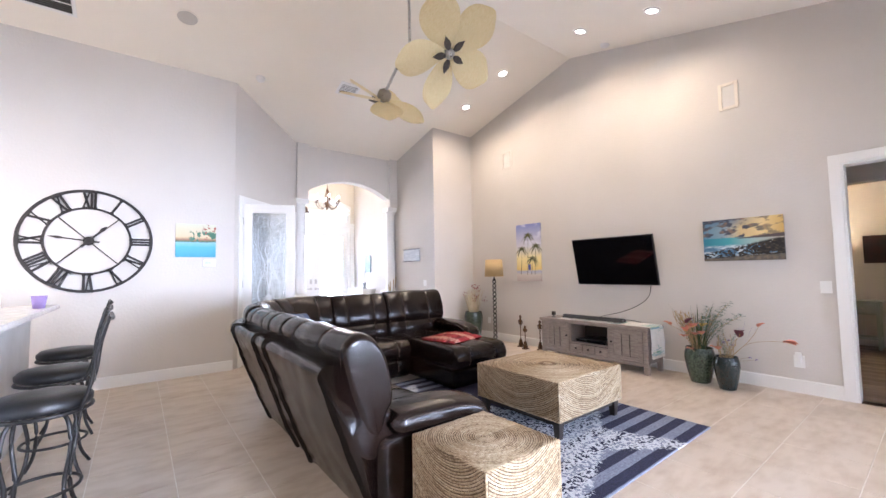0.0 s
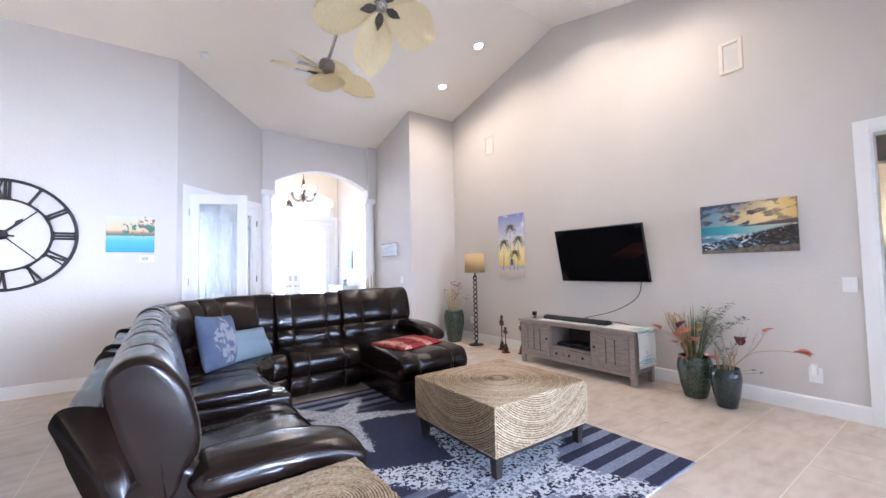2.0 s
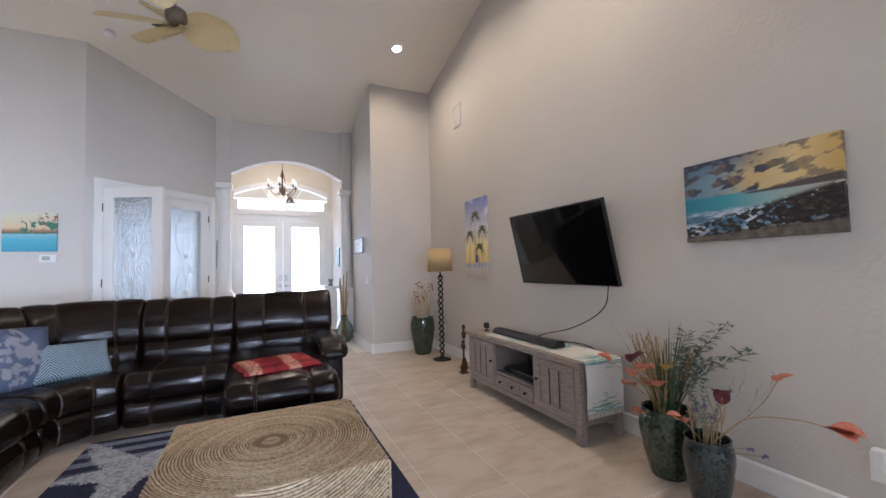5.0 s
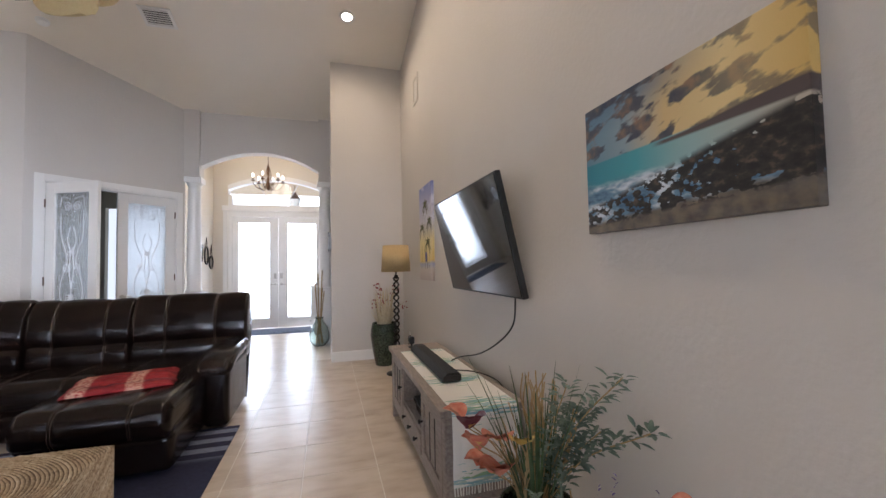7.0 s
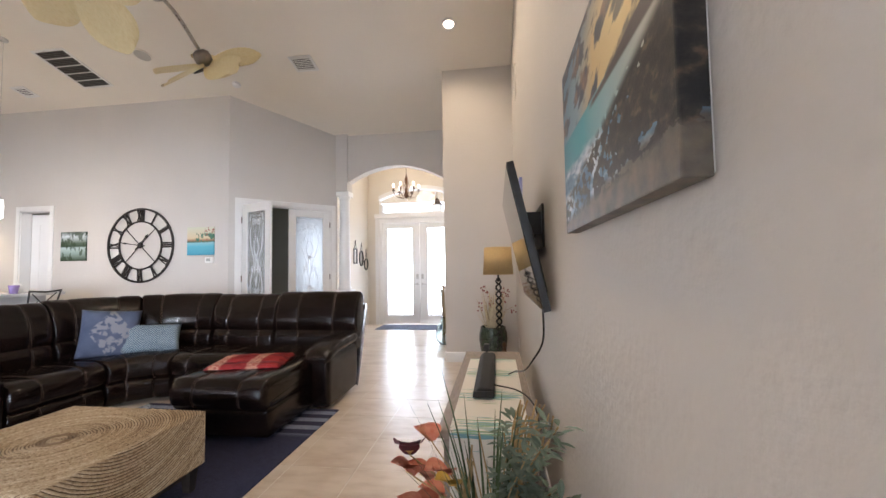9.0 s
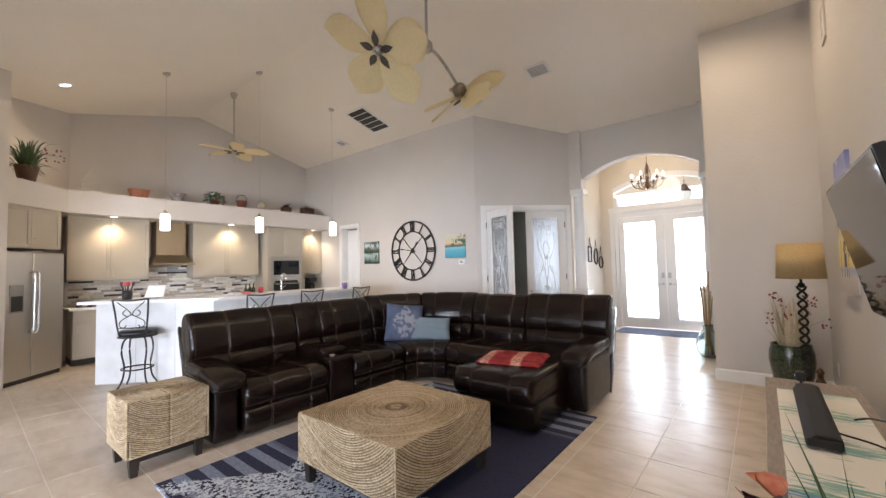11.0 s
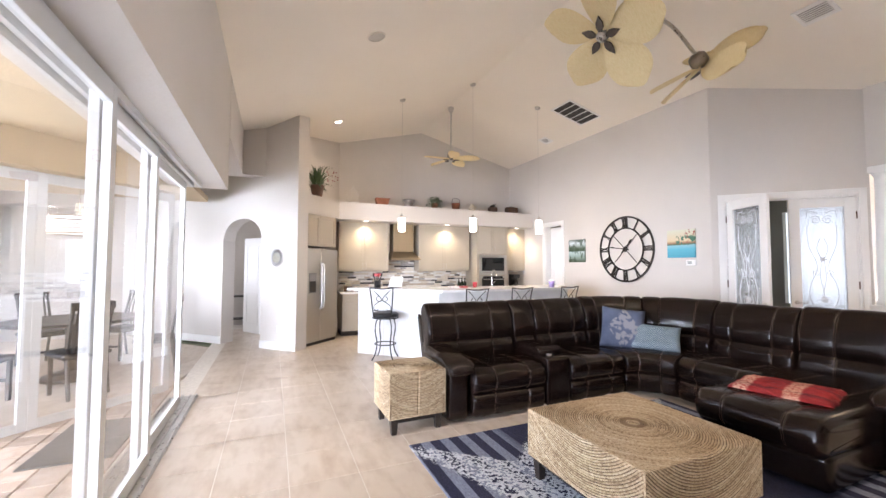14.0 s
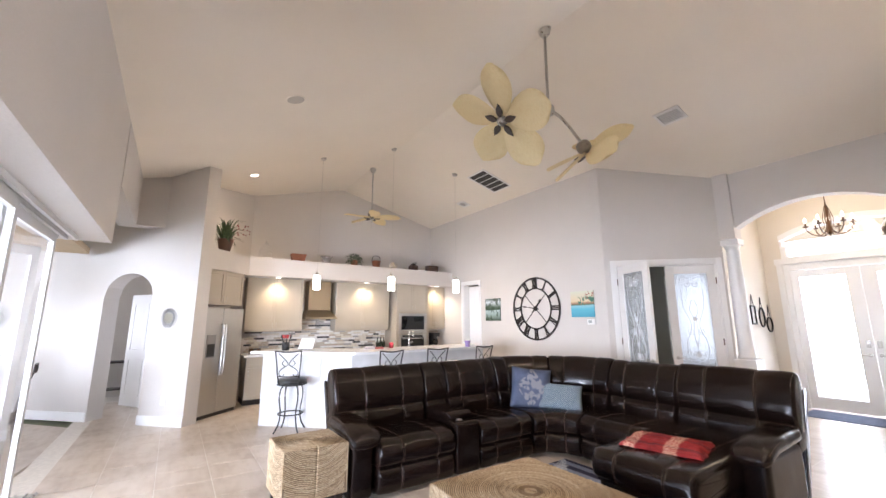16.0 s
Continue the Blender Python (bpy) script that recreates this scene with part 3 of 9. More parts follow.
# doorways: casings
def casing(name, origin, rz, w, h, cw=0.09, t=0.02, depth=0.15, label="white painted door casing", material=WHITE):
    """Trim round an opening: local x along the wall, y out of the room's face (room at -y)."""
    ob = thing(name, label, "door frame", m=pose(*origin, 0, 0, rz))
    ob["kind"] = "structure"
    part("jamb", B(0, 0.02, -0.004, depth + 0.004, 0, h), material, ob)
    part("jamb", B(w - 0.02, w, -0.004, depth + 0.004, 0, h), material, ob)
    part("head_jamb", B(0.02, w - 0.02, -0.004, depth + 0.004, h - 0.02, h), material, ob)
    part("casing_side", B(-cw, 0, -t, -0.002, 0, h + cw, 0.004), material, ob)
    part("casing_side", B(w, w + cw, -t, -0.002, 0, h + cw, 0.004), material, ob)
    part("casing_head", B(0, w, -t, -0.002, h, h + cw, 0.004), material, ob)
    return ob


casing("door_frame_bedroom", (0, 0.876, 0), -90, 0.926, 2.37)
casing("door_frame_pantry", (-8.425, 6.56, 0), 0, 0.61, 2.42, cw=0.075)
oo = Vector((-4.49, 6.56, 0)) + AD * 0.175
casing("door_frame_office", (oo.x, oo.y, 0), 45, 1.51, 2.43, cw=0.085, depth=0.13)

boards("baseboard", [(0, 6.42, 0, 0.965), (-1.0, 6.42, 0, 6.42), (-1.0, 7.84, -1.0, 6.42), (-7.74, 6.56, -4.49, 6.56), (-8.42, 0.33, -7.85, 0.90), (-10.9, -2.15, -9.1, -0.35)], 0.14, 0.016)


# sofa -------------------------------------------------------------------
def pad(x0, x1, y0, y1, z0, z1, r=0.06, puff=0.02, seams=(), wrinkle=0.005, seed=0.0, m=None, cuts=22):
    """An upholstered block: rounded edges, faces swollen between sunk seams, gathers beside them. Gives the mesh and its surface."""
    c = Vector(((x0 + x1) / 2, (y0 + y1) / 2, (z0 + z1) / 2))
    h = Vector(((x1 - x0) / 2, (y1 - y0) / 2, (z1 - z0) / 2))
    r = min(r, min(h) * 0.95)
    lines = [x0, *seams, x1]

    def skin(p, lift=0.0):
        P = Vector((p[0] * h.x, p[1] * h.y, p[2] * h.z))
        q = Vector([max(-h[i] + r, min(h[i] - r, P[i])) for i in range(3)])
        n = (P - q).normalized()
        w = q + n * r
        x = c.x + w.x
        lo = max([v for v in lines if v <= x + 1e-6], default=x0)
        hi = min([v for v in lines if v > x + 1e-6], default=x1)
        f = max(0.0, min(1.0, (x - lo) / max(1e-5, hi - lo)))
        g = abs(n.y) * (1 - p[2] ** 4) + 0.4 * abs(n.z) * (1 - p[1] ** 4) + 0.3 * abs(n.x)
        d = puff * g * (4 * f * (1 - f)) ** 0.5
        near = min([abs(x - v) for v in seams], default=1.0)
        d -= 0.0045 * math.exp(-(near / 0.010) ** 2)
        s = w.y * 1.0 + w.z * 1.3
        ridge = 1 - 2 * abs(noise.noise(Vector((x * 4 + seed, s * 15, seed * 2 + x * 2))))
        fold = noise.noise(Vector((x * 6 + seed, w.y * 6, w.z * 6 + seed)))
        d += wrinkle * ((ridge - 0.6) * (0.12 + 0.9 * math.exp(-near / 0.06)) * 0.45 + fold * 0.4)
        out = c + w + n * (d + lift)
        return m @ out if m is not None else out

    bm = bmesh.new()
    bmesh.ops.create_cube(bm, size=2.0)
    bmesh.ops.subdivide_edges(bm, edges=bm.edges[:], cuts=cuts, use_grid_fill=True)
    for v in bm.verts:
        v.co = skin([math.copysign(1 - (1 - abs(k)) ** 1.35, k) for k in v.co])

    def at(x):
        return (x - c.x) / h.x
    return bm, skin, at


def closed_curve(ctrl, k=4):
    """A smooth closed line through control points."""
    n, out = len(ctrl), []
    for i in range(n):
        p = [Vector(ctrl[(i + j) % n]) for j in (-1, 0, 1, 2)]
        for j in range(k):
            t = j / k
            out.append(0.5 * (2 * p[1] + (p[2] - p[0]) * t + (2 * p[0] - 5 * p[1] + 4 * p[2] - p[3]) * t * t + (3 * p[1] - p[0] - 3 * p[2] + p[3]) * t ** 3))
    return out


def roll(place, length, ctrl, r=0.05, puff=0.02, seams=(), wrinkle=0.004, seed=0.0, cuts=34):
    """Upholstery swept across a seat: the outline ctrl of (rearward, up) carried along, rounded off at both ends, swollen between
    sunk seams, gathered beside them. place(s, y, z) sets it in the room. Gives the mesh and its surface."""
    line = closed_curve(ctrl)
    n = len(line)
    nrm = []
    arc = [0.0]
    for j in range(n):
        t = (line[(j + 1) % n] - line[j - 1]).normalized()
        nrm.append(Vector((-t.y, t.x)))
        arc.append(arc[-1] + (line[(j + 1) % n] - line[j]).length)
    marks = [0.0, *seams, length]

    def skin(s, j, lift=0.0):
        e = min(s, length - s)
        inset = r - math.sqrt(max(0.0, r * r - (r - e) ** 2)) if e < r else 0.0
        lo = max(v for v in marks if v <= s + 1e-6)
        hi = min((v for v in marks if v > s + 1e-6), default=length)
        f = max(0.0, min(1.0, (s - lo) / max(1e-5, hi - lo)))
        near = min((abs(s - v) for v in seams), default=1.0)
        d = puff * (4 * f * (1 - f)) ** 0.5 - 0.006 * math.exp(-(near / 0.009) ** 2)
        a = arc[j % n]
        ridge = 1 - 2 * abs(noise.noise(Vector((s * 3.5 + seed, a * 17, seed * 2))))
        fold = noise.noise(Vector((s * 5 + seed, a * 5, seed)))
        slack = noise.noise(Vector((s * 11 + a * 6 + seed, a * 3, seed + 9)))
        d += wrinkle * ((ridge - 0.6) * (0.30 + 0.9 * math.exp(-min(near, e + 0.02) / 0.07)) + fold * 0.9 + slack * 0.5)
        q = line[j % n] + nrm[j % n] * (d - inset + lift)
        return place(s, q.x, q.y)

    at = {r * (1 - math.cos(i * math.pi / 12)) for i in range(7)}
    at |= {length - v for v in at}
    at |= {r + (length - 2 * r) * i / cuts for i in range(cuts + 1)}
    at |= {u + o for u in seams for o in (-0.022, -0.010, -0.004, 0.0, 0.004, 0.010, 0.022)}
    at = [v for v in sorted(at) if 0 <= v <= length]
    at = [v for i, v in enumerate(at) if i == 0 or v - at[i - 1] > 1e-4]
    bm = bmesh.new()
    rows = [[bm.verts.new(skin(v, j)) for j in range(n)] for v in at]
    for p, q in zip(rows, rows[1:]):
        for j in range(n):
            bm.faces.new((p[j], p[(j + 1) % n], q[(j + 1) % n], q[j]))
    for row in (rows[0], rows[-1]):
        mid = bm.verts.new(sum((v.co for v in row), Vector()) / n)
        for j in range(n):
            bm.faces.new((row[j], row[(j + 1) % n], mid))
    return bm, skin


def stitch_row(skin, s, j0, j1, parent, pair=0.007):
    """Thread dashes over a roll at the place s, from one point of its outline to another (four steps to a control point)."""
    bm = bmesh.new()
    for o in ((-pair, pair) if pair else (0.0,)):
        pts = curve([tuple(skin(s + o, j, 0.0012)) for j in range(j0, j1 + 1)], 3)
        for p, q in zip(pts[::2], pts[1::2]):
            p, q = Vector(p), Vector(q)
            if 0.002 < (q - p).length < 0.05:
                tube(bm, [p, p + (q - p) * 1.2], 0.0010, 4)
    tagged(part("stitching", bm, STITCH, parent), "pale thread stitching", kind="stuff")


HEAD = [(0.605, 0.625), (0.575, 0.675), (0.570, 0.74), (0.585, 0.82), (0.618, 0.92), (0.665, 0.995), (0.72, 1.035), (0.785, 1.03), (0.83, 0.985), (0.835, 0.91), (0.805, 0.80), (0.765, 0.68), (0.725, 0.58), (0.67, 0.53), (0.63, 0.56)]
LUMBAR = [(0.60, 0.42), (0.555, 0.455), (0.545, 0.52), (0.555, 0.59), (0.59, 0.645), (0.66, 0.66), (0.76, 0.65), (0.80, 0.55), (0.76, 0.45), (0.68, 0.41)]
SEAT = [(0.60, 0.27), (0.30, 0.255), (0.10, 0.255), (0.02, 0.262), (-0.025, 0.29), (-0.04, 0.345), (-0.03, 0.41), (0.005, 0.455), (0.07, 0.48), (0.2, 0.486), (0.4, 0.478), (0.58, 0.462), (0.64, 0.40), (0.63, 0.31)]
FOOT = [(0.16, 0.05), (0.06, 0.045), (0.005, 0.06), (-0.018, 0.11), (-0.022, 0.17), (-0.01, 0.225), (0.03, 0.258), (0.10, 0.262), (0.18, 0.25), (0.20, 0.15)]
SHELL = [(0.60, 0.05), (0.63, 0.045), (0.70, 0.2), (0.80, 0.45), (0.89, 0.70), (0.94, 0.83), (0.947, 0.875), (0.925, 0.90), (0.87, 0.895), (0.81, 0.86), (0.74, 0.68), (0.67, 0.45), (0.62, 0.2), (0.585, 0.07)]
LOUNGE = [(0.50, 0.27), (0.0, 0.262), (-0.5, 0.262), (-0.80, 0.262), (-0.86, 0.275), (-0.895, 0.32), (-0.90, 0.385), (-0.87, 0.45), (-0.80, 0.482), (-0.5, 0.488), (0.0, 0.486), (0.45, 0.478), (0.60, 0.46), (0.64, 0.38), (0.60, 0.29)]


def straight(m):
    return lambda s, y, z: m @ Vector((s, y, z))


def bend(cx, cy, r, ref):
    """Round the corner, from facing east to facing south; ref is the radius at which lengths are true."""
    def place(s, y, z):
        a = math.pi - s / ref
        return Vector((cx + (r + y) * math.cos(a), cy + (r + y) * math.sin(a), z))
    return place


def shifted(place, s0):
    return lambda s, y, z: place(s + s0, y, z)


def sofa_back(parent, place, w, cut=(), seed=0.0, rise=0.0, ends=False):
    """Headrest roll over a lumbar roll."""
    top = [(y, z + rise * (z - 0.62) / 0.4) for y, z in HEAD]
    bm, skin = roll(place, w, top, 0.030, 0.010, cut, 0.0042, seed)
    hd = part("backrest", bm, LEATHER, parent, smooth=True)
    for u in cut:
        stitch_row(skin, u, 1, 34, hd)
    if ends:
        stitch_row(skin, 0.036, 1, 46, hd, 0.0)
    bm, skin = roll(shifted(place, 0.006), w - 0.012, LUMBAR, 0.04, 0.011, cut, 0.0050, seed + 3)
    lm = part("lumbar_roll", bm, LEATHER, parent, smooth=True)
    for u in cut:
        stitch_row(skin, u, 2, 17, lm)


def sofa_seat(parent, place, w, cut=(), seed=0.0):
    """A plump cushion that turns down over the front, and the footrest panel below it."""
    bm, skin = roll(shifted(place, 0.003), w - 0.006, SEAT, 0.04, 0.010, cut, 0.0060, seed)
    st = part("seat", bm, LEATHER, parent, smooth=True)
    for u in cut:
        stitch_row(skin, u, 14, 44, st)
    bm, skin = roll(shifted(place, 0.005), w - 0.010, FOOT, 0.035, 0.012, cut, 0.0055, seed + 5)
    ft = part("footrest", bm, LEATHER, parent, smooth=True)
    for u in cut:
        stitch_row(skin, u, 8, 24, ft)


def sofa_shell(parent, place, w, seed=0.0, cuts=24):
    """The upholstered back panel, leaning outwards from the floor."""
    bm, skin = roll(shifted(place, 0.003), w - 0.006, SHELL, 0.014, 0.004, (), 0.0065, seed, cuts)
    sh = part("back_panel", bm, LEATHER, parent, smooth=True)
    for u in (0.03, w - 0.036):
        stitch_row(skin, u, 5, 24, sh, 0.0)


def arm_rest(parent, m, length, w=0.22):
    """Padded arm with a drooping nose; local x across 0..w, y from the front back to length."""
    part("arm_panel", pad(0.015, w - 0.015, 0.02, length, 0.03, 0.52, 0.045, 0.012, (), 0.006, 2, m)[0], LEATHER, parent, smooth=True)
    half = w / 2 + 0.018
    oval = [(half * math.copysign(abs(math.cos(a)) ** 0.7, -math.cos(a)), 0.545 + 0.064 * math.copysign(abs(math.sin(a)) ** 0.8, math.sin(a))) for a in [2 * math.pi * i / 14 for i in range(14)]]

    def place(s, y, z):
        return m @ Vector((w / 2 + y, s - 0.075, z + 0.02 - 0.075 * max(0.0, 1 - s / 0.34) ** 2 + 0.02 * s))

    bm, skin = roll(place, length + 0.02, oval, 0.07, 0.006, (), 0.007, 5, 30)
    ap = part("arm_pad", bm, LEATHER, parent, smooth=True)
    for j in (3, 24):
        pts = [skin(0.05 + (length - 0.08) * i / 60, j, 0.0012) for i in range(61)]
        bm = bmesh.new()
        for p, q in zip(pts[::2], pts[1::2]):
            tube(bm, [p, p + (q - p) * 1.2], 0.0010, 4)
        tagged(part("stitching", bm, STITCH, ap), "pale thread stitching", kind="stuff")


def section(name, label):
    return thing(name, label, "sofa", "sections of the leather sofa")


# west run: local x along +y (north), local y along -x (west)
def west(y, x=-3.96):
    return Matrix(((0, -1, 0, x), (1, 0, 0, y), (0, 0, 1, 0), (0, 0, 0, 1)))


s = section("recliner_sofa_section", "dark brown leather recliner with padded arm, sectional sofa end")
arm_rest(s, west(1.99), 0.66, 0.24)
sofa_seat(s, straight(west(2.235)), 0.83, (0.24, 0.62), 1)
part("base", B(0.02, 0.8, 0.12, 0.6, 0.02, 0.26, 0.01, m=west(2.24)), LEATHER_EDGE, s)
sofa_back(s, straight(west(2.03)), 1.04, (0.33, 0.76), 1, ends=True)
sofa_shell(s, straight(west(2.04)), 1.03, 1)
s = section("console_sofa_section", "dark brown leather console section with lidded armrest")
part("console_body", pad(0.004, 0.296, -0.025, 0.60, 0.045, 0.525, 0.03, 0.008, (), 0.005, 2, west(3.07))[0], LEATHER, s, smooth=True)
part("console_lid", pad(0.0, 0.30, 0.10, 0.56, 0.520, 0.600, 0.038, 0.014, (), 0.006, 8, west(3.07))[0], LEATHER, s, smooth=True)
part("cup_holder", L([(0.034, 0.0), (0.042, 0.0), (0.042, 0.006), (0.036, 0.006), (0.034, 0.0)], 24, west(3.07) @ pose(0.09, 0.05, 0.532)), CHROME, s, "chrome cup holder ring")
sofa_back(s, straight(west(3.07)), 0.305, (), 2)
sofa_shell(s, straight(west(3.07)), 0.30, 2, 10)
s = section("armless_sofa_section", "dark brown leather armless recliner section")
sofa_seat(s, straight(west(3.375)), 0.77, (0.22, 0.56), 3)
part("base", B(0.02, 0.74, 0.12, 0.6, 0.02, 0.26, 0.01, m=west(3.38)), LEATHER_EDGE, s)
sofa_back(s, straight(west(3.375)), 0.77, (0.20, 0.57), 3)
sofa_shell(s, straight(west(3.375)), 0.77, 3)
# corner wedge: seat and backs swept round a quarter turn
s = section("corner_sofa_section", "dark brown leather curved corner wedge section")
CORNER = (-3.595, 4.148, 0.365)
turn = bend(*CORNER, 0.365 + 0.20)
sofa_seat(s, turn, 0.565 * math.pi / 2, (0.27, 0.62), 11)
turn = bend(*CORNER, 0.365 + 0.66)
half = 1.025 * math.pi / 4
sofa_back(s, turn, half, (0.20, 0.60), 4, 0.012)
sofa_back(s, shifted(turn, half), half, (0.20, 0.60), 6, 0.012)
sofa_shell(s, turn, half * 2, 5)
# north run
s = section("armless_sofa_section", "dark brown leather armless recliner section")
sofa_seat(s, straight(pose(-3.595, 4.513, 0)), 0.785, (0.2, 0.585), 7)
part("base", B(0.02, 0.76, 0.12, 0.6, 0.02, 0.26, 0.01, m=pose(-3.6, 4.51, 0)), LEATHER_EDGE, s)
sofa_back(s, straight(pose(-3.595, 4.513, 0)), 0.785, (0.2, 0.585), 7)
sofa_shell(s, straight(pose(-3.595, 4.513, 0)), 0.785, 7)
s = section("chaise_sofa_section", "dark brown leather chaise lounge section with one arm")
bm, skin = roll(straight(pose(-2.815, 4.513, 0)), 0.815, LOUNGE, 0.055, 0.018, (0.215, 0.60), 0.0080, 8)
st = part("seat", bm, LEATHER, s, smooth=True)
for u in (0.215, 0.60):
    stitch_row(skin, u, 16, 46, st)
part("base", pad(-2.80, -2.01, 3.69, 5.05, 0.03, 0.275, 0.05, 0.012, (), 0.006, 4)[0], LEATHER, s, smooth=True)
arm_rest(s, pose(-2.04, 4.36, 0), 0.78, 0.22)
sofa_back(s, straight(pose(-2.812, 4.513, 0)), 0.985, (0.28, 0.70), 9, 0.02, ends=True)
sofa_shell(s, straight(pose(-2.812, 4.513, 0)), 0.98, 9)


# jute tables ------------------------------------------------------------
def jute_table(name, label, w, d, h, leg_h, ring_step=0.0135, cord=None):
    """A box wrapped in concentric jute braid: each turn is one raised ring, cut off at the edges and carried down the sides."""
    cord = cord or JUTE
    t = thing(name, label, "coffee table" if w > 0.7 else "side table")
    # dark body colour stands for the shade between the cords
    part("body", B(-w / 2 + 0.002, w / 2 - 0.002, -d / 2 + 0.002, d / 2 - 0.002, leg_h, h - 0.002, 0.008), mat("jute_gap_shade", (0.13, 0.085, 0.045), 0.95, var=0.3, scale=40), t)
    bm = bmesh.new()
    rmax = math.hypot(w / 2, d / 2)
    tr = ring_step * 0.43
    r = 0.012
    while r < rmax + (h - leg_h) + 0.2:
        n = max(20, int(2 * math.pi * r / 0.018))
        wob = random.uniform(-0.001, 0.001)
        ring = []
        for i in range(n + 1):
            a = 2 * math.pi * i / n
            rr = r + wob + 0.005 * noise.noise(Vector((math.cos(a) * 2, math.sin(a) * 2, r * 5)))
            x, y = rr * math.cos(a), rr * math.sin(a)
            # fold past the edges down the sides
            ox, oy = max(0, abs(x) - w / 2), max(0, abs(y) - d / 2)
            z = h
            if ox > 0 or oy > 0:
                z = h - max(ox, oy) * 1.1
                if z < leg_h + 0.006 or (ox > 0 and oy > 0):
                    if len(ring) > 1:
                        tube(bm, ring, [tr * random.uniform(0.72, 1.12) for _ in ring], 5)
                    ring = []
                    continue
                x, y = max(-w / 2, min(w / 2, x)), max(-d / 2, min(d / 2, y))
            sx, sy = x * (1 - 0.006 / w), y * (1 - 0.006 / d)
            ring.append((sx, sy, z - 0.003))
        if len(ring) > 1:
            tube(bm, ring, [tr * random.uniform(0.72, 1.12) for _ in ring], 5)
        r += ring_step
    # a braid round the lower edge and one down each corner
    a, b = w / 2 - 0.003, d / 2 - 0.003
    tube(bm, [(-a, -b, leg_h + 0.005), (a, -b, leg_h + 0.005), (a, b, leg_h + 0.005), (-a, b, leg_h + 0.005)], 0.006, 6, True)
    for sx, sy in ((-1, -1), (1, -1), (1, 1), (-1, 1)):
        tube(bm, [(sx * a, sy * b, leg_h + 0.004), (sx * a, sy * b, h - 0.006)], 0.006, 6)
    tagged(part("jute_braid", bm, cord, t, smooth=True), "coiled natural jute braid", kind="stuff")
    for sx in (-1, 1):
        part("apron", B(sx * (w / 2 - 0.06) - 0.012, sx * (w / 2 - 0.06) + 0.012, -d / 2 + 0.08, d / 2 - 0.08, leg_h - 0.05, leg_h), DARKWOOD, t)
        part("apron", B(-w / 2 + 0.08, w / 2 - 0.08, sx * (d / 2 - 0.06) - 0.012, sx * (d / 2 - 0.06) + 0.012, leg_h - 0.05, leg_h), DARKWOOD, t)
        for sy in (-1, 1):
            bm = bmesh.new()
            x, y = sx * (w / 2 - 0.055), sy * (d / 2 - 0.055)
            a, b = 0.033, 0.022
            prism(bm, [(x - a, y - a, leg_h), (x + a, y - a, leg_h), (x + a, y + a, leg_h), (x - a, y + a, leg_h)], [(x - b, y - b, 0), (x + b, y - b, 0), (x + b, y + b, 0), (x - b, y + b, 0)])
            part("leg", bm, DARKWOOD, t, "tapered black wooden leg")
    return t


t = jute_table("coffee_table", "large square coffee table wrapped in coiled jute", 0.93, 0.92, 0.455, 0.145)
t.matrix_basis = pose(-2.52, 2.62, 0.012)
t = jute_table("side_table", "small square jute-wrapped side table with black legs", 0.50, 0.52, 0.53, 0.14, 0.0115, JUTE_PLAIN)
t.matrix_basis = pose(-4.21, 1.705, 0.001, 0, 0, 1)


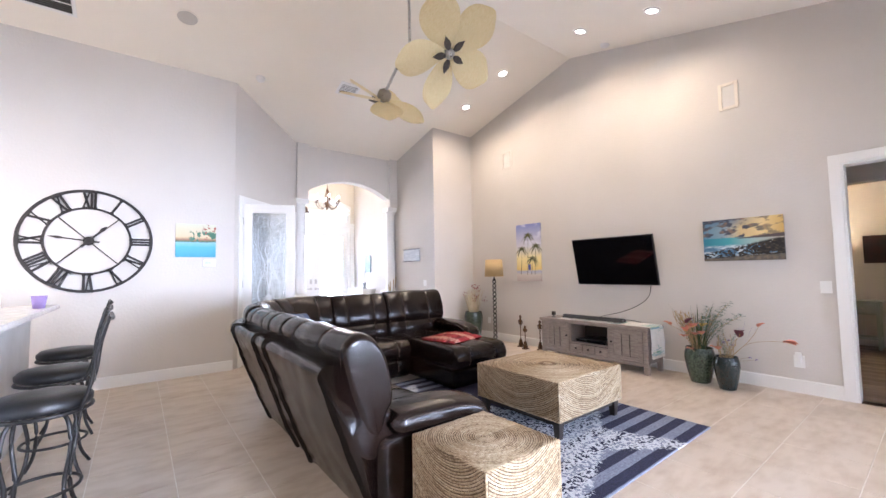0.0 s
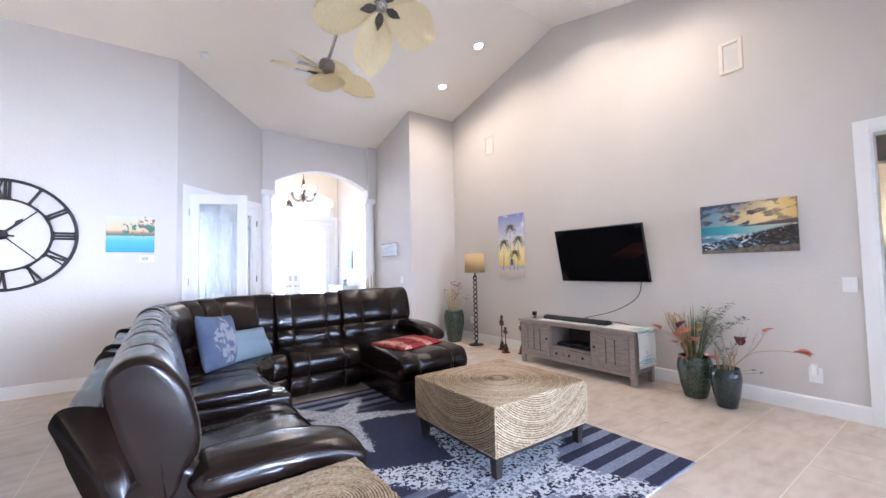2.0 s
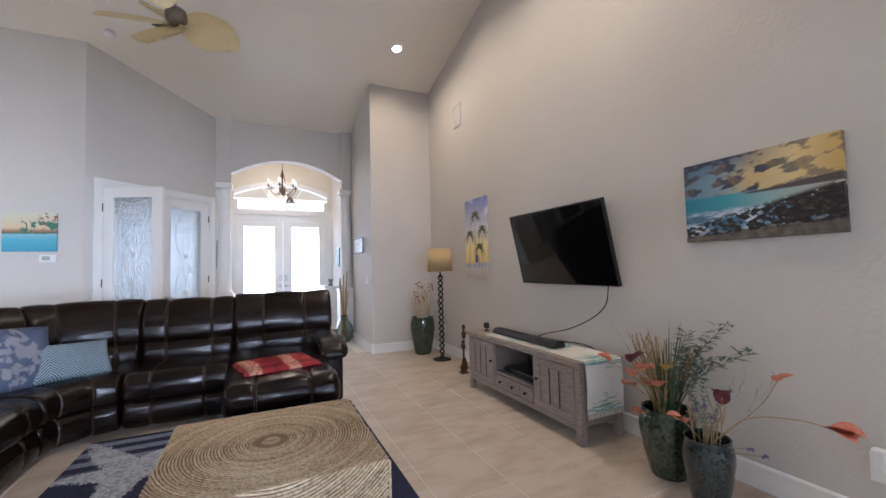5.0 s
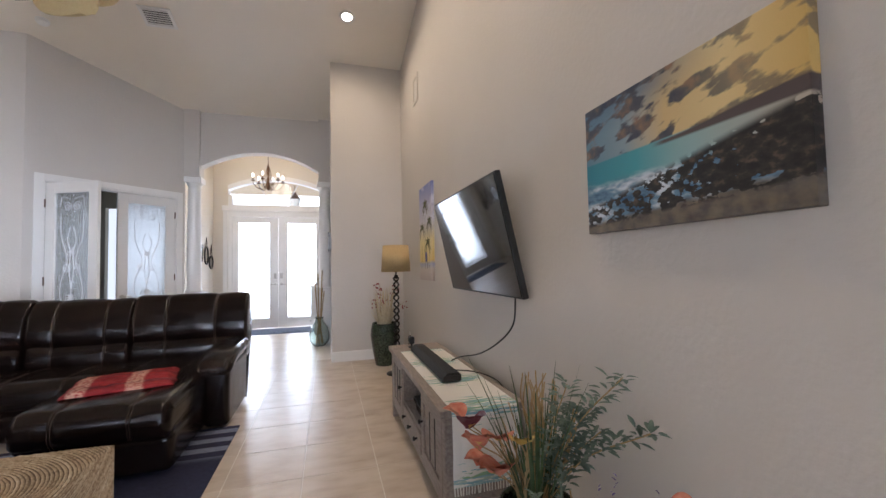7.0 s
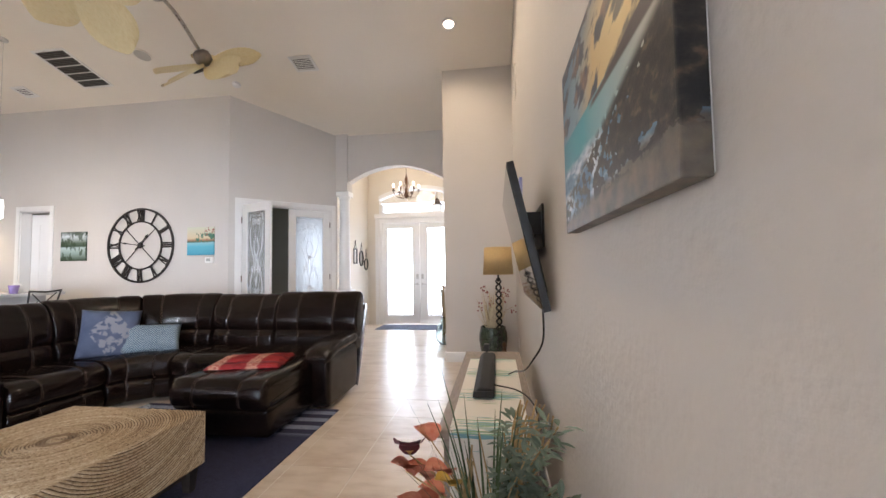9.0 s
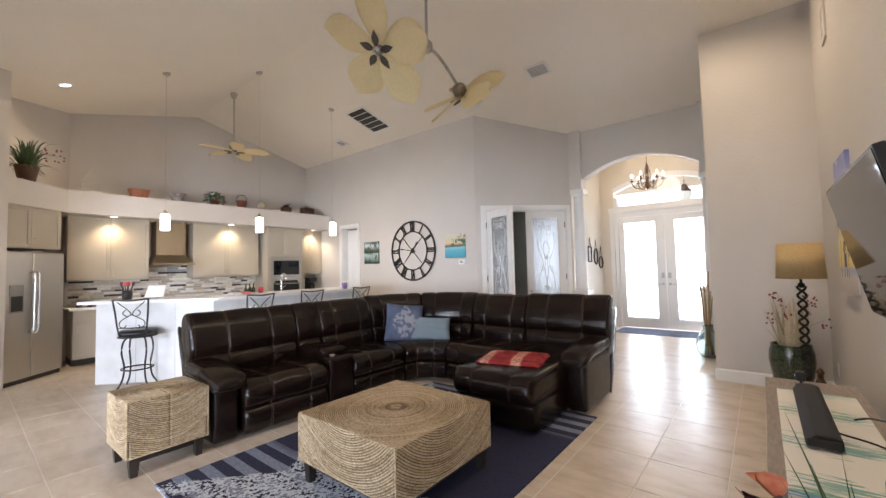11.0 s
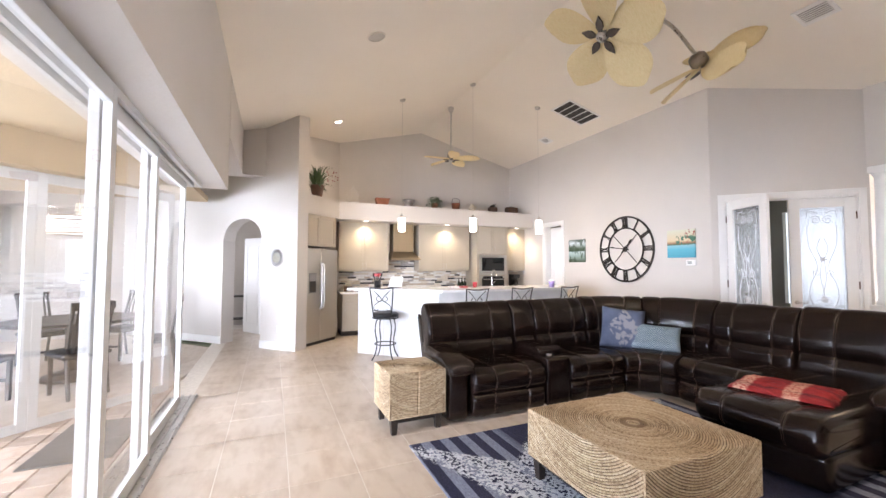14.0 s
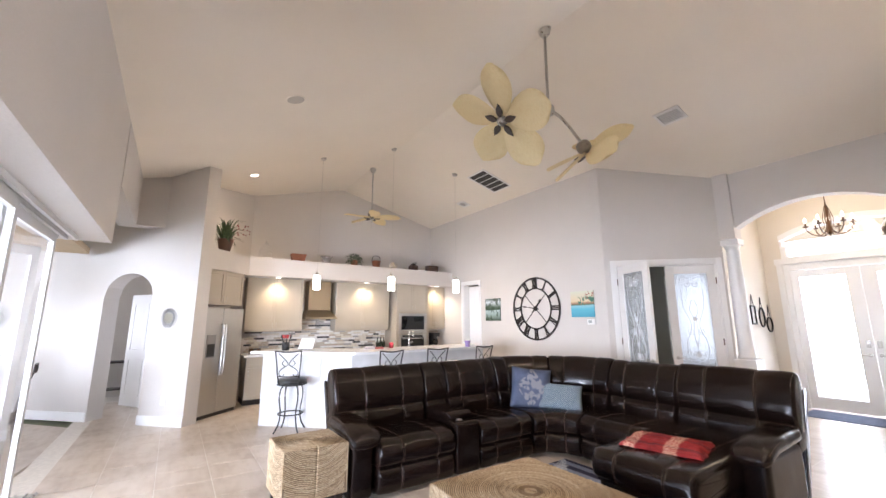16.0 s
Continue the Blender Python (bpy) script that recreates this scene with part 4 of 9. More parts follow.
def sea_paint():
    """Sunset over a rocky shore; x runs 0..0.77 across, z 0..0.5 up."""
    k = Nodes("sunset_seascape_print", 0.5)
    u, v = k.op("DIVIDE", k.x, 0.77), k.op("DIVIDE", k.z, 0.5)
    wave = k.op("MULTIPLY", k.op("SUBTRACT", k.noise(6, (1, 1, 2.5), 5), 0.5), 0.10)
    vv = k.op("ADD", v, wave)
    sky = k.ramp(u, [(0.0, (0.10, 0.22, 0.32)), (0.28, (0.24, 0.33, 0.39)), (0.5, (0.62, 0.46, 0.22)), (0.75, (0.74, 0.58, 0.28)), (1.0, (0.60, 0.40, 0.12))])
    top = k.op("MULTIPLY", k.step(vv, 0.72, 1.0), k.step(u, 0.85, 0.3))
    sky = k.mix(k.op("MULTIPLY", top, 0.85), sky, (0.06, 0.13, 0.23))
    cloud = k.step(k.noise(10, (0.8, 1, 2.0), 12, (3, 0, 0.6), -14), 0.47, 0.55)
    cloud = k.op("MULTIPLY", cloud, k.op("ADD", k.op("MULTIPLY", k.step(u, 0.95, 0.5), 0.35), 0.62))
    sky = k.mix(cloud, sky, k.ramp(k.noise(16), [(0.35, (0.018, 0.032, 0.070)), (0.52, (0.06, 0.065, 0.085)), (0.68, (0.24, 0.14, 0.09))]))
    sea = k.ramp(u, [(0.0, (0.025, 0.20, 0.28)), (0.35, (0.06, 0.33, 0.40)), (0.62, (0.30, 0.46, 0.48)), (1.0, (0.48, 0.42, 0.34))])
    shore = k.ramp(k.noise(13, (0.8, 1, 2.2), 6, (2, 0, 1)), [(0.36, (0.03, 0.10, 0.20)), (0.5, (0.14, 0.26, 0.38)), (0.66, (0.62, 0.68, 0.74))])
    base = k.mix(k.step(vv, 0.40, 0.34), sea, shore)
    sand = k.op("MULTIPLY", k.step(k.op("SUBTRACT", vv, k.op("MULTIPLY", u, 0.10)), 0.09, 0.05), 0.95)
    base = k.mix(sand, base, k.ramp(k.noise(20), [(0.3, (0.06, 0.05, 0.042)), (0.7, (0.20, 0.15, 0.095))]))
    base = k.mix(k.step(v, 0.535, 0.55), base, sky)
    # a hazy headland on the horizon
    crest = k.op("ADD", 0.535, k.op("MULTIPLY", k.step(u, 0.5, 1.0), 0.055))
    head = k.op("MULTIPLY", k.step(k.op("SUBTRACT", v, crest), 0.008, -0.008), k.op("MULTIPLY", k.step(v, 0.50, 0.52), k.step(u, 0.42, 0.5)))
    base = k.mix(head, base, (0.085, 0.065, 0.065))
    # rocks: scattered in the foam, massed towards the right
    mass = k.op("MULTIPLY", k.op("MULTIPLY", k.step(u, 0.50, 0.85), k.op("MULTIPLY", k.step(vv, 0.16, 0.22), k.step(vv, 0.52, 0.46))), 0.13)
    lumps = k.op("ADD", k.op("ADD", k.noise(25, (1, 1, 1.7), 8, (1, 0, 4)), mass), k.op("MULTIPLY", k.step(u, 0.1, 0.6), 0.035))
    band = k.op("MULTIPLY", k.step(k.op("SUBTRACT", v, k.op("MULTIPLY", u, 0.32)), 0.22, 0.16), k.step(k.op("SUBTRACT", v, k.op("MULTIPLY", u, 0.08)), 0.03, 0.07))
    rock = k.op("MULTIPLY", k.step(lumps, 0.495, 0.515), band)
    base = k.mix(rock, base, k.ramp(k.noise(34, (1, 1, 1.5), 5), [(0.40, (0.006, 0.006, 0.008)), (0.58, (0.028, 0.022, 0.020)), (0.74, (0.13, 0.085, 0.055))]))
    return k.done(base, k.noise(300), 0.1)


def island_paint():
    """Palms over a turquoise bay; x 0..0.47, z 0..0.45."""
    k = Nodes("tropical_bay_painting", 0.6)
    u, v = k.op("DIVIDE", k.x, 0.47), k.op("DIVIDE", k.z, 0.45)
    vv = k.op("ADD", v, k.op("MULTIPLY", k.op("SUBTRACT", k.noise(12), 0.5), 0.08))
    base = k.ramp(vv, [(0.0, (0.06, 0.30, 0.44)), (0.3, (0.10, 0.42, 0.55)), (0.44, (0.26, 0.52, 0.58)), (0.47, (0.05, 0.12, 0.08)), (0.53, (0.35, 0.18, 0.10)), (0.6, (0.66, 0.52, 0.32)), (1.0, (0.60, 0.62, 0.50))])
    tree = k.op("MULTIPLY", k.step(k.noise(14, (1, 1, 0.8), 3), 0.52, 0.57), k.op("MULTIPLY", k.step(v, 0.46, 0.5), k.step(v, 0.86, 0.72)))
    base = k.mix(k.op("MULTIPLY", tree, k.step(u, 0.25, 0.4)), base, (0.05, 0.16, 0.10))
    red = k.op("MULTIPLY", k.step(k.noise(30, shift=(5, 1, 2)), 0.56, 0.62), k.op("MULTIPLY", k.step(v, 0.5, 0.55), k.step(u, 0.6, 0.75)))
    return k.done(k.mix(red, base, (0.30, 0.08, 0.06)), k.noise(200), 0.2)


def lake_paint():
    k = Nodes("forest_lake_photograph", 0.5)
    v = k.op("DIVIDE", k.z, 0.49)
    base = k.ramp(v, [(0.0, (0.03, 0.05, 0.02)), (0.25, (0.25, 0.33, 0.30)), (0.45, (0.42, 0.52, 0.52)), (0.5, (0.02, 0.05, 0.02)), (0.62, (0.09, 0.13, 0.09)), (0.85, (0.60, 0.66, 0.70)), (1.0, (0.10, 0.13, 0.10))])
    tree = k.step(k.noise(16, (1, 1, 0.5), 5), 0.5, 0.56)
    return k.done(k.mix(k.op("MULTIPLY", tree, 0.8), base, (0.02, 0.045, 0.015)))


def palm_paint():
    k = Nodes("beach_sunrise_print", 0.5)
    v = k.op("DIVIDE", k.z, 1.03)
    base = k.ramp(k.op("ADD", v, k.op("MULTIPLY", k.op("SUBTRACT", k.noise(5), 0.5), 0.06)),
                  [(0.0, (0.50, 0.42, 0.40)), (0.12, (0.62, 0.56, 0.52)), (0.17, (0.42, 0.45, 0.62)), (0.2, (0.80, 0.62, 0.22)), (0.4, (0.86, 0.74, 0.36)), (0.62, (0.62, 0.60, 0.66)), (1.0, (0.20, 0.24, 0.55))])
    cl = k.op("MULTIPLY", k.step(k.noise(4, (1, 1, 2), 6), 0.5, 0.65), k.step(v, 0.4, 0.7))
    return k.done(k.mix(k.op("MULTIPLY", cl, 0.7), base, (0.75, 0.76, 0.85)))


def runner_paint():
    """Woven cloth: white with ragged teal, green and blue stripes; y runs along the cloth."""
    k = Nodes("woven_runner_cloth", 0.95)
    s = k.op("ADD", k.y, k.z)
    lump = k.op("ADD", k.op("MULTIPLY", k.op("SINE", k.op("MULTIPLY", s, 14)), 0.5), k.op("MULTIPLY", k.op("SUBTRACT", k.noise(6, (0.9, 13, 13), 4), 0.5), 3.4))
    edge = k.op("SUBTRACT", lump, k.op("MULTIPLY", k.op("ABSOLUTE", k.op("ADD", k.x, 0.30)), 2.5))
    mask = k.op("MULTIPLY", k.step(edge, 0.10, 0.16), 0.85)
    col = k.ramp(k.noise(3.2, (0.2, 9, 9), 2), [(0.35, (0.12, 0.36, 0.46)), (0.45, (0.20, 0.38, 0.16)), (0.52, (0.14, 0.36, 0.48)), (0.6, (0.36, 0.50, 0.46)), (0.68, (0.30, 0.38, 0.20))])
    return k.done(k.mix(mask, (0.76, 0.74, 0.70), col), k.noise(260), 0.6)


def rug_paint():
    k = Nodes("navy_patterned_rug_pile", 1.0)
    s = k.op("SINE", k.op("MULTIPLY", k.op("ADD", k.y, k.op("MULTIPLY", k.op("SUBTRACT", k.noise(40, (0.3, 3, 1)), 0.5), 0.012)), 2 * math.pi / 0.165))
    ends = k.op("MAXIMUM", k.step(k.y, 2.45, 2.28), k.step(k.y, 3.80, 3.95))
    stripes = k.op("MULTIPLY", k.step(s, -0.05, 0.12), ends)
    fine = k.noise(55, (1, 2, 1), 6)
    # two feathery starfish: each arm a tapering spoke with a fringed edge
    fringe = k.op("ADD", k.op("MULTIPLY", k.op("SUBTRACT", k.noise(70, (1, 0.5, 1), 3), 0.5), 0.11), k.op("MULTIPLY", k.op("SUBTRACT", k.noise(8, (1, 1, 1), 4), 0.5), 0.10))

    def spoke(cx, cy, ang, ln, w0, w1):
        dx, dy = math.cos(radians(ang)), math.sin(radians(ang))
        px, py = k.op("SUBTRACT", k.x, cx), k.op("SUBTRACT", k.y, cy)
        f = k.op("DIVIDE", k.op("ADD", k.op("MULTIPLY", px, dx), k.op("MULTIPLY", py, dy)), ln)
        side = k.op("ABSOLUTE", k.op("SUBTRACT", k.op("MULTIPLY", py, dx), k.op("MULTIPLY", px, dy)))
        wide = k.op("ADD", k.op("MULTIPLY", f, w1 - w0), w0)
        over = k.op("MAXIMUM", k.op("SUBTRACT", f, 1.0), k.op("MULTIPLY", f, -1.0))
        return k.op("ADD", k.op("SUBTRACT", side, wide), k.op("MULTIPLY", k.op("MAXIMUM", over, 0.0), ln))

    def star(arms):
        dist = spoke(*arms[0])
        for arm in arms[1:]:
            dist = k.op("MINIMUM", dist, spoke(*arm))
        return k.step(k.op("ADD", dist, fringe), 0.012, -0.012)

    m1 = star([(-2.8, 2.2, a, ln, 0.27, 0.05) for a, ln in ((216, 1.05), (308, 0.85), (20, 0.85), (92, 0.9), (146, 1.1))])
    m2 = star([(-3.36, 3.78, a, ln, 0.13, 0.03) for a, ln in ((48, 0.56), (-22, 0.70), (268, 0.74), (180, 0.45), (122, 0.7))])
    speck = k.step(k.noise(48, (1, 1, 1), 1), 0.44, 0.50)
    splash = k.op("MAXIMUM", k.op("MULTIPLY", m1, speck), k.op("MULTIPLY", m2, k.op("ADD", k.op("MULTIPLY", speck, 0.3), 0.5)))
    navy = k.ramp(fine, [(0.3, (0.008, 0.010, 0.032)), (0.7, (0.022, 0.024, 0.068))])
    grey = k.ramp(fine, [(0.3, (0.13, 0.15, 0.22)), (0.7, (0.26, 0.28, 0.36))])
    pale = k.ramp(fine, [(0.3, (0.42, 0.45, 0.50)), (0.7, (0.68, 0.70, 0.74))])
    return k.done(k.mix(splash, k.mix(stripes, navy, grey), pale), k.op("ADD", k.noise(320), k.op("MULTIPLY", splash, 0.6)), 0.7)


RUGMAT = rug_paint()
tagged(link("area_rug", B(-3.75, -1.76, 1.555, 4.43, 0.0, 0.011, 0.004), RUGMAT), "navy area rug with grey stripes and pale splashes", "rug")


# ------------------------------------------------------------------ walls: pictures, clock, television
def canvas(name, label, w, h, t, paint, m, category="picture"):
    """A stretched canvas; local x across, -y into the room."""
    c = thing(name, label, category, m=m)
    part("stretcher", B(0.006, w - 0.006, -t + 0.006, 0.0, 0.006, h - 0.006), WHITE, c)
    part("canvas_print", B(0, w, -t - 0.001, -0.004, 0, h, 0.003), paint, c)
    return c


canvas("canvas_picture", "canvas print of a sunset over rocky surf", 0.772, 0.494, 0.04, sea_paint(), pose(-0.001, 2.112, 1.417, 0, 0, -90))
pc = canvas("canvas_picture", "tall canvas print of palm trees on a beach", 0.55, 1.03, 0.03, palm_paint(), pose(-0.001, 5.17, 1.146, 0, 0, -90))
PALMINK = mat("dark_palm_ink", (0.05, 0.06, 0.02), 0.7, colour_b=(0.12, 0.11, 0.04), scale=30)
for px, pz, ph in ((0.27, 0.12, 0.70), (0.12, 0.12, 0.46), (0.44, 0.12, 0.50), (0.36, 0.12, 0.28)):
    bm = bmesh.new()
    tube(bm, [(px - 0.02, -0.0325, pz), (px, -0.0325, pz + ph * 0.5), (px + 0.005, -0.0325, pz + ph)], [0.006, 0.0045, 0.004], 5)
    for i in range(17):
        a = -0.6 + i * (math.pi + 1.2) / 16
        ln = 0.11 + 0.02 * (i % 3)
        q = [(px + 0.005 + ln * f * math.cos(a), -0.033, pz + ph + ln * f * math.sin(a) - 0.09 * f * f) for f in (0, 0.35, 0.7, 1)]
        tube(bm, q, [0.004, 0.007, 0.006, 0.001], 4)
    for v in bm.verts:
        v.co.y = -0.0315 - 0.25 * abs(v.co.y + 0.0325)
    part("painted_palm", bm, PALMINK, pc)
part("painted_hut", B(0.27, 0.33, -0.0335, -0.0312, 0.20, 0.30), mat("blue_hut_paint", (0.08, 0.10, 0.35), 0.6), pc)
canvas("canvas_picture", "small painting of palms over turquoise water", 0.47, 0.45, 0.025, island_paint(), pose(-5.193, 6.559, 1.592))
canvas("framed_photograph", "small photograph of a lake between trees", 0.50, 0.49, 0.02, lake_paint(), pose(-7.572, 6.559, 1.54))
c = canvas("framed_photograph", "small black framed landscape photograph", 0.60, 0.24, 0.035, mat("pale_photo", (0.55, 0.56, 0.58), 0.4, colour_b=(0.35, 0.37, 0.40), scale=6, stretch=(1, 1, 6)), pose(-1.0, 7.50, 1.575, 0, 0, -90))
part("frame", B(-0.012, 0.612, -0.042, -0.03, -0.012, 0.0), BLACK, c)
part("frame", B(-0.012, 0.612, -0.042, -0.03, 0.24, 0.252), BLACK, c)

# television
tv = thing("television", "wall-mounted black flat screen television tilted forwards", "television")
tm = pose(-0.035, 3.872, 1.115, 0, 0, -90) @ pose(0, 0, 0, 12.5, 0, 0)
SCREEN = mat("black_screen_glass", (0.004, 0.004, 0.005), 0.045, var=0.1, bump=0.0, rvar=0.01)
part("screen", B(0.012, 1.208, -0.026, -0.020, 0.014, 0.692), SCREEN, tv, "glossy black glass").matrix_basis = tm
part("housing", B(0, 1.22, -0.022, 0.012, 0, 0.705, 0.004), BLACK, tv).matrix_basis = tm
part("rear_bulge", B(0.25, 0.97, 0.012, 0.045, 0.06, 0.42, 0.012), BLACK, tv).matrix_basis = tm
mount = thing("television_mount", "black steel tilting television wall bracket", "bracket")
part("wall_plate", B(-0.014, -0.002, 3.02, 3.5, 1.42, 1.66), BLACKMET, mount)
for yy in (3.08, 3.4):
    part("arm", B(-0.14, -0.014, yy - 0.02, yy + 0.02, 1.50, 1.62), BLACKMET, mount)
cab = link("television_cable", T(curve([(-0.05, 2.76, 1.12), (-0.05, 2.80, 0.96), (-0.09, 2.92, 0.84), (-0.12, 3.15, 0.73), (-0.16, 3.4, 0.66), (-0.2, 3.5, 0.615)], 8), 0.005, 6), BLACK, True)
tagged(cab, "thin black cable hanging from the television", "cable")


# clock
def numeral(bm, text, r0, r1, ang, w=0.052):
    """Upright strokes between two radii; text of I, V, X."""
    adv = {"I": w * 0.62, "V": w * 1.25, "X": w * 1.25}
    total = sum(adv[c] for c in text)
    u = -total / 2
    strokes = []
    for c in text:
        a = adv[c]
        if c == "I":
            strokes.append((u + a / 2, r0, u + a / 2, r1, 0.013))
        elif c == "V":
            strokes += [(u + a / 2, r0, u + a * 0.1, r1, 0.013), (u + a / 2, r0, u + a * 0.9, r1, 0.008)]
        else:
            strokes += [(u + a * 0.1, r0, u + a * 0.9, r1, 0.008), (u + a * 0.9, r0, u + a * 0.1, r1, 0.013)]
        u += a
    for rr in (r0 + 0.006, r1 - 0.006):
        strokes.append((-total / 2 - 0.004, rr, total / 2 + 0.004, rr, 0.005))
    m = Matrix.Rotation(-ang, 4, "Y")
    for xa, ra, xb, rb, h in strokes:
        d = Vector((xb - xa, 0, rb - ra))
        n = Vector((d.z, 0, -d.x)).normalized() * h
        a, b = Vector((xa, 0, ra)), Vector((xb, 0, rb))
        prism(bm, [m @ (p + Vector((0, -0.016, 0))) for p in (a - n, a + n, b + n, b - n)], [m @ (p + Vector((0, -0.026, 0))) for p in (a - n, a + n, b + n, b - n)])


clock = thing("wall_clock", "large black iron roman numeral wall clock, open face", "clock", m=pose(-6.05, 6.558, 1.772))
CLK = mat("aged_black_iron", (0.022, 0.018, 0.016), 0.55, metal=0.3, var=0.4, scale=15, bump=0.15)
for r, tk in ((0.60, 0.016), (0.392, 0.012)):
    bm = bmesh.new()
    n = 96
    for i in range(n):
        a, b = 2 * math.pi * i / n, 2 * math.pi * (i + 1) / n
        q = [(rr * math.sin(t), yy, rr * math.cos(t)) for t in (a, b) for rr in (r - tk, r + tk) for yy in (-0.028, -0.012)]
        v = [bm.verts.new(p) for p in q]
        for f in ((0, 2, 6, 4), (1, 5, 7, 3), (0, 4, 5, 1), (2, 3, 7, 6)):
            bm.faces.new([v[j] for j in f])
    bmesh.ops.remove_doubles(bm, verts=bm.verts[:], dist=1e-5)
    part("rim", bm, CLK, clock)
for i, tx in enumerate(("XII", "I", "II", "III", "IV", "V", "VI", "VII", "VIII", "IX", "X", "XI")):
    bm = bmesh.new()
    numeral(bm, tx, 0.40, 0.588, -2 * math.pi * i / 12)
    part("numeral", bm, CLK, clock)
for a in (45, 135, 225, 315):
    t = radians(a)
    part("strut", T([(0.04 * math.sin(t), -0.02, 0.04 * math.cos(t)), (0.385 * math.sin(t), -0.02, 0.385 * math.cos(t))], 0.006, 6), CLK, clock)
part("hub", L([(0.0, -0.012), (0.048, -0.012), (0.052, -0.022), (0.035, -0.034), (0.0, -0.036)], 24, Matrix(((1, 0, 0, 0), (0, 0, 1, 0), (0, -1, 0, 0), (0, 0, 0, 1)))), CLK, clock)
for t, ln, w, nm in ((radians(42), 0.25, 0.016, "hour_hand"), (radians(278), 0.36, 0.011, "minute_hand")):
    d, n = Vector((math.sin(t), 0, math.cos(t))), Vector((math.cos(t), 0, -math.sin(t)))
    bm = bmesh.new()
    pts = [d * -0.10 + n * w, d * -0.10 - n * w, d * (ln * 0.6) - n * w * 0.5, d * (ln * 0.75) - n * w * 1.5, d * ln, d * (ln * 0.75) + n * w * 1.5, d * (ln * 0.6) + n * w * 0.5]
    prism(bm, [p + Vector((0, -0.038, 0)) for p in pts], [p + Vector((0, -0.042, 0)) for p in pts])
    part(nm, bm, CLK, clock)


def plate(name, label, category, m, w=0.08, h=0.12, toggles=1, extra=None):
    p = thing(name, label, category, m=m)
    part("cover", B(-w / 2, w / 2, -0.007, -0.001, -h / 2, h / 2, 0.002), WHITE, p)
    for i in range(toggles):
        u = (i - (toggles - 1) / 2) * 0.045
        part("rocker", B(u - 0.016, u + 0.016, -0.011, -0.007, -0.033, 0.033, 0.002), WHITE, p)
    if extra:
        part("plug", B(-0.025, 0.025, -0.06, -0.011, 0.0, 0.10, 0.012), WHITE, p, "white plug-in air freshener")
    return p


plate("light_switch", "white rocker light switch on the wall", "switch", pose(0, 1.043, 1.122, 0, 0, -90), 0.09, 0.125)
plate("wall_outlet", "white wall outlet with a plugged-in freshener", "outlet", pose(0, 1.29, 0.33, 0, 0, -90), 0.09, 0.13, extra=True)
plate("wall_outlet", "white wall outlet above the baseboard", "outlet", pose(0, 5.95, 0.36, 0, 0, -90))
plate("wall_outlet", "white wall outlet above the baseboard", "outlet", pose(-6.72, 6.56, 0.36))
plate("light_switch", "white rocker switch plate on the diagonal wall", "switch", pose(-7.98, 0.77, 1.10, 0, 0, 45), 0.12, 0.12, 2)
plate("wall_outlet", "white wall outlet on the diagonal wall", "outlet", pose(-8.12, 0.63, 0.36, 0, 0, 45))
plate("light_switch", "white double switch on the foyer pier side", "switch", pose(-1.0, 6.75, 1.12, 0, 0, -90), 0.1, 0.12, 2)
ts = thing("thermostat", "white wall thermostat with a small display", "thermostat", m=pose(-4.80, 6.56, 1.51))
part("housing", B(-0.075, 0.075, -0.028, -0.001, -0.045, 0.045, 0.006), WHITE, ts)
part("display", B(-0.05, 0.02, -0.030, -0.028, -0.02, 0.025), mat("grey_display", (0.35, 0.38, 0.36), 0.3), ts)



# ------------------------------------------------------------------ ceiling fittings
def on_ceiling(x, y, rz=0):
    a = math.degrees(math.atan(SLOPE)) * (1 if y < RIDGE_Y else -1)
    return pose(x, y, ceil_z(x, y), a, 0, 0) @ pose(0, 0, 0, 180, 0, rz)


def downlight(x, y):
    d = thing("recessed_downlight", "round white recessed ceiling downlight, switched on", "ceiling light", "recessed downlights", on_ceiling(x, y))
    part("trim_ring", L([(0.062, 0.0), (0.095, 0.0), (0.093, 0.008), (0.066, 0.012), (0.062, 0.0)], 32), WHITE, d, smooth=True)
    part("lamp_lens", L([(0.0, 0.004), (0.062, 0.004), (0.062, 0.001)], 24), LAMPGLOW, d, "glowing warm lens")
    sp = new("downlight_beam", bpy.data.lights.new("downlight_beam", "SPOT"))
    sp.data.energy, sp.data.color, sp.data.spot_size, sp.data.spot_blend, sp.data.shadow_soft_size = 74, (1.0, 0.76, 0.48), radians(150), 1.0, 0.05
    sp.matrix_world = pose(x, y, ceil_z(x, y) - 0.03)
    return d


for x, y in ((-0.79, 2.27), (-0.77, 3.24), (-0.81, 4.68), (-0.80, 5.64), (-8.42, 1.64)):
    downlight(x, y)


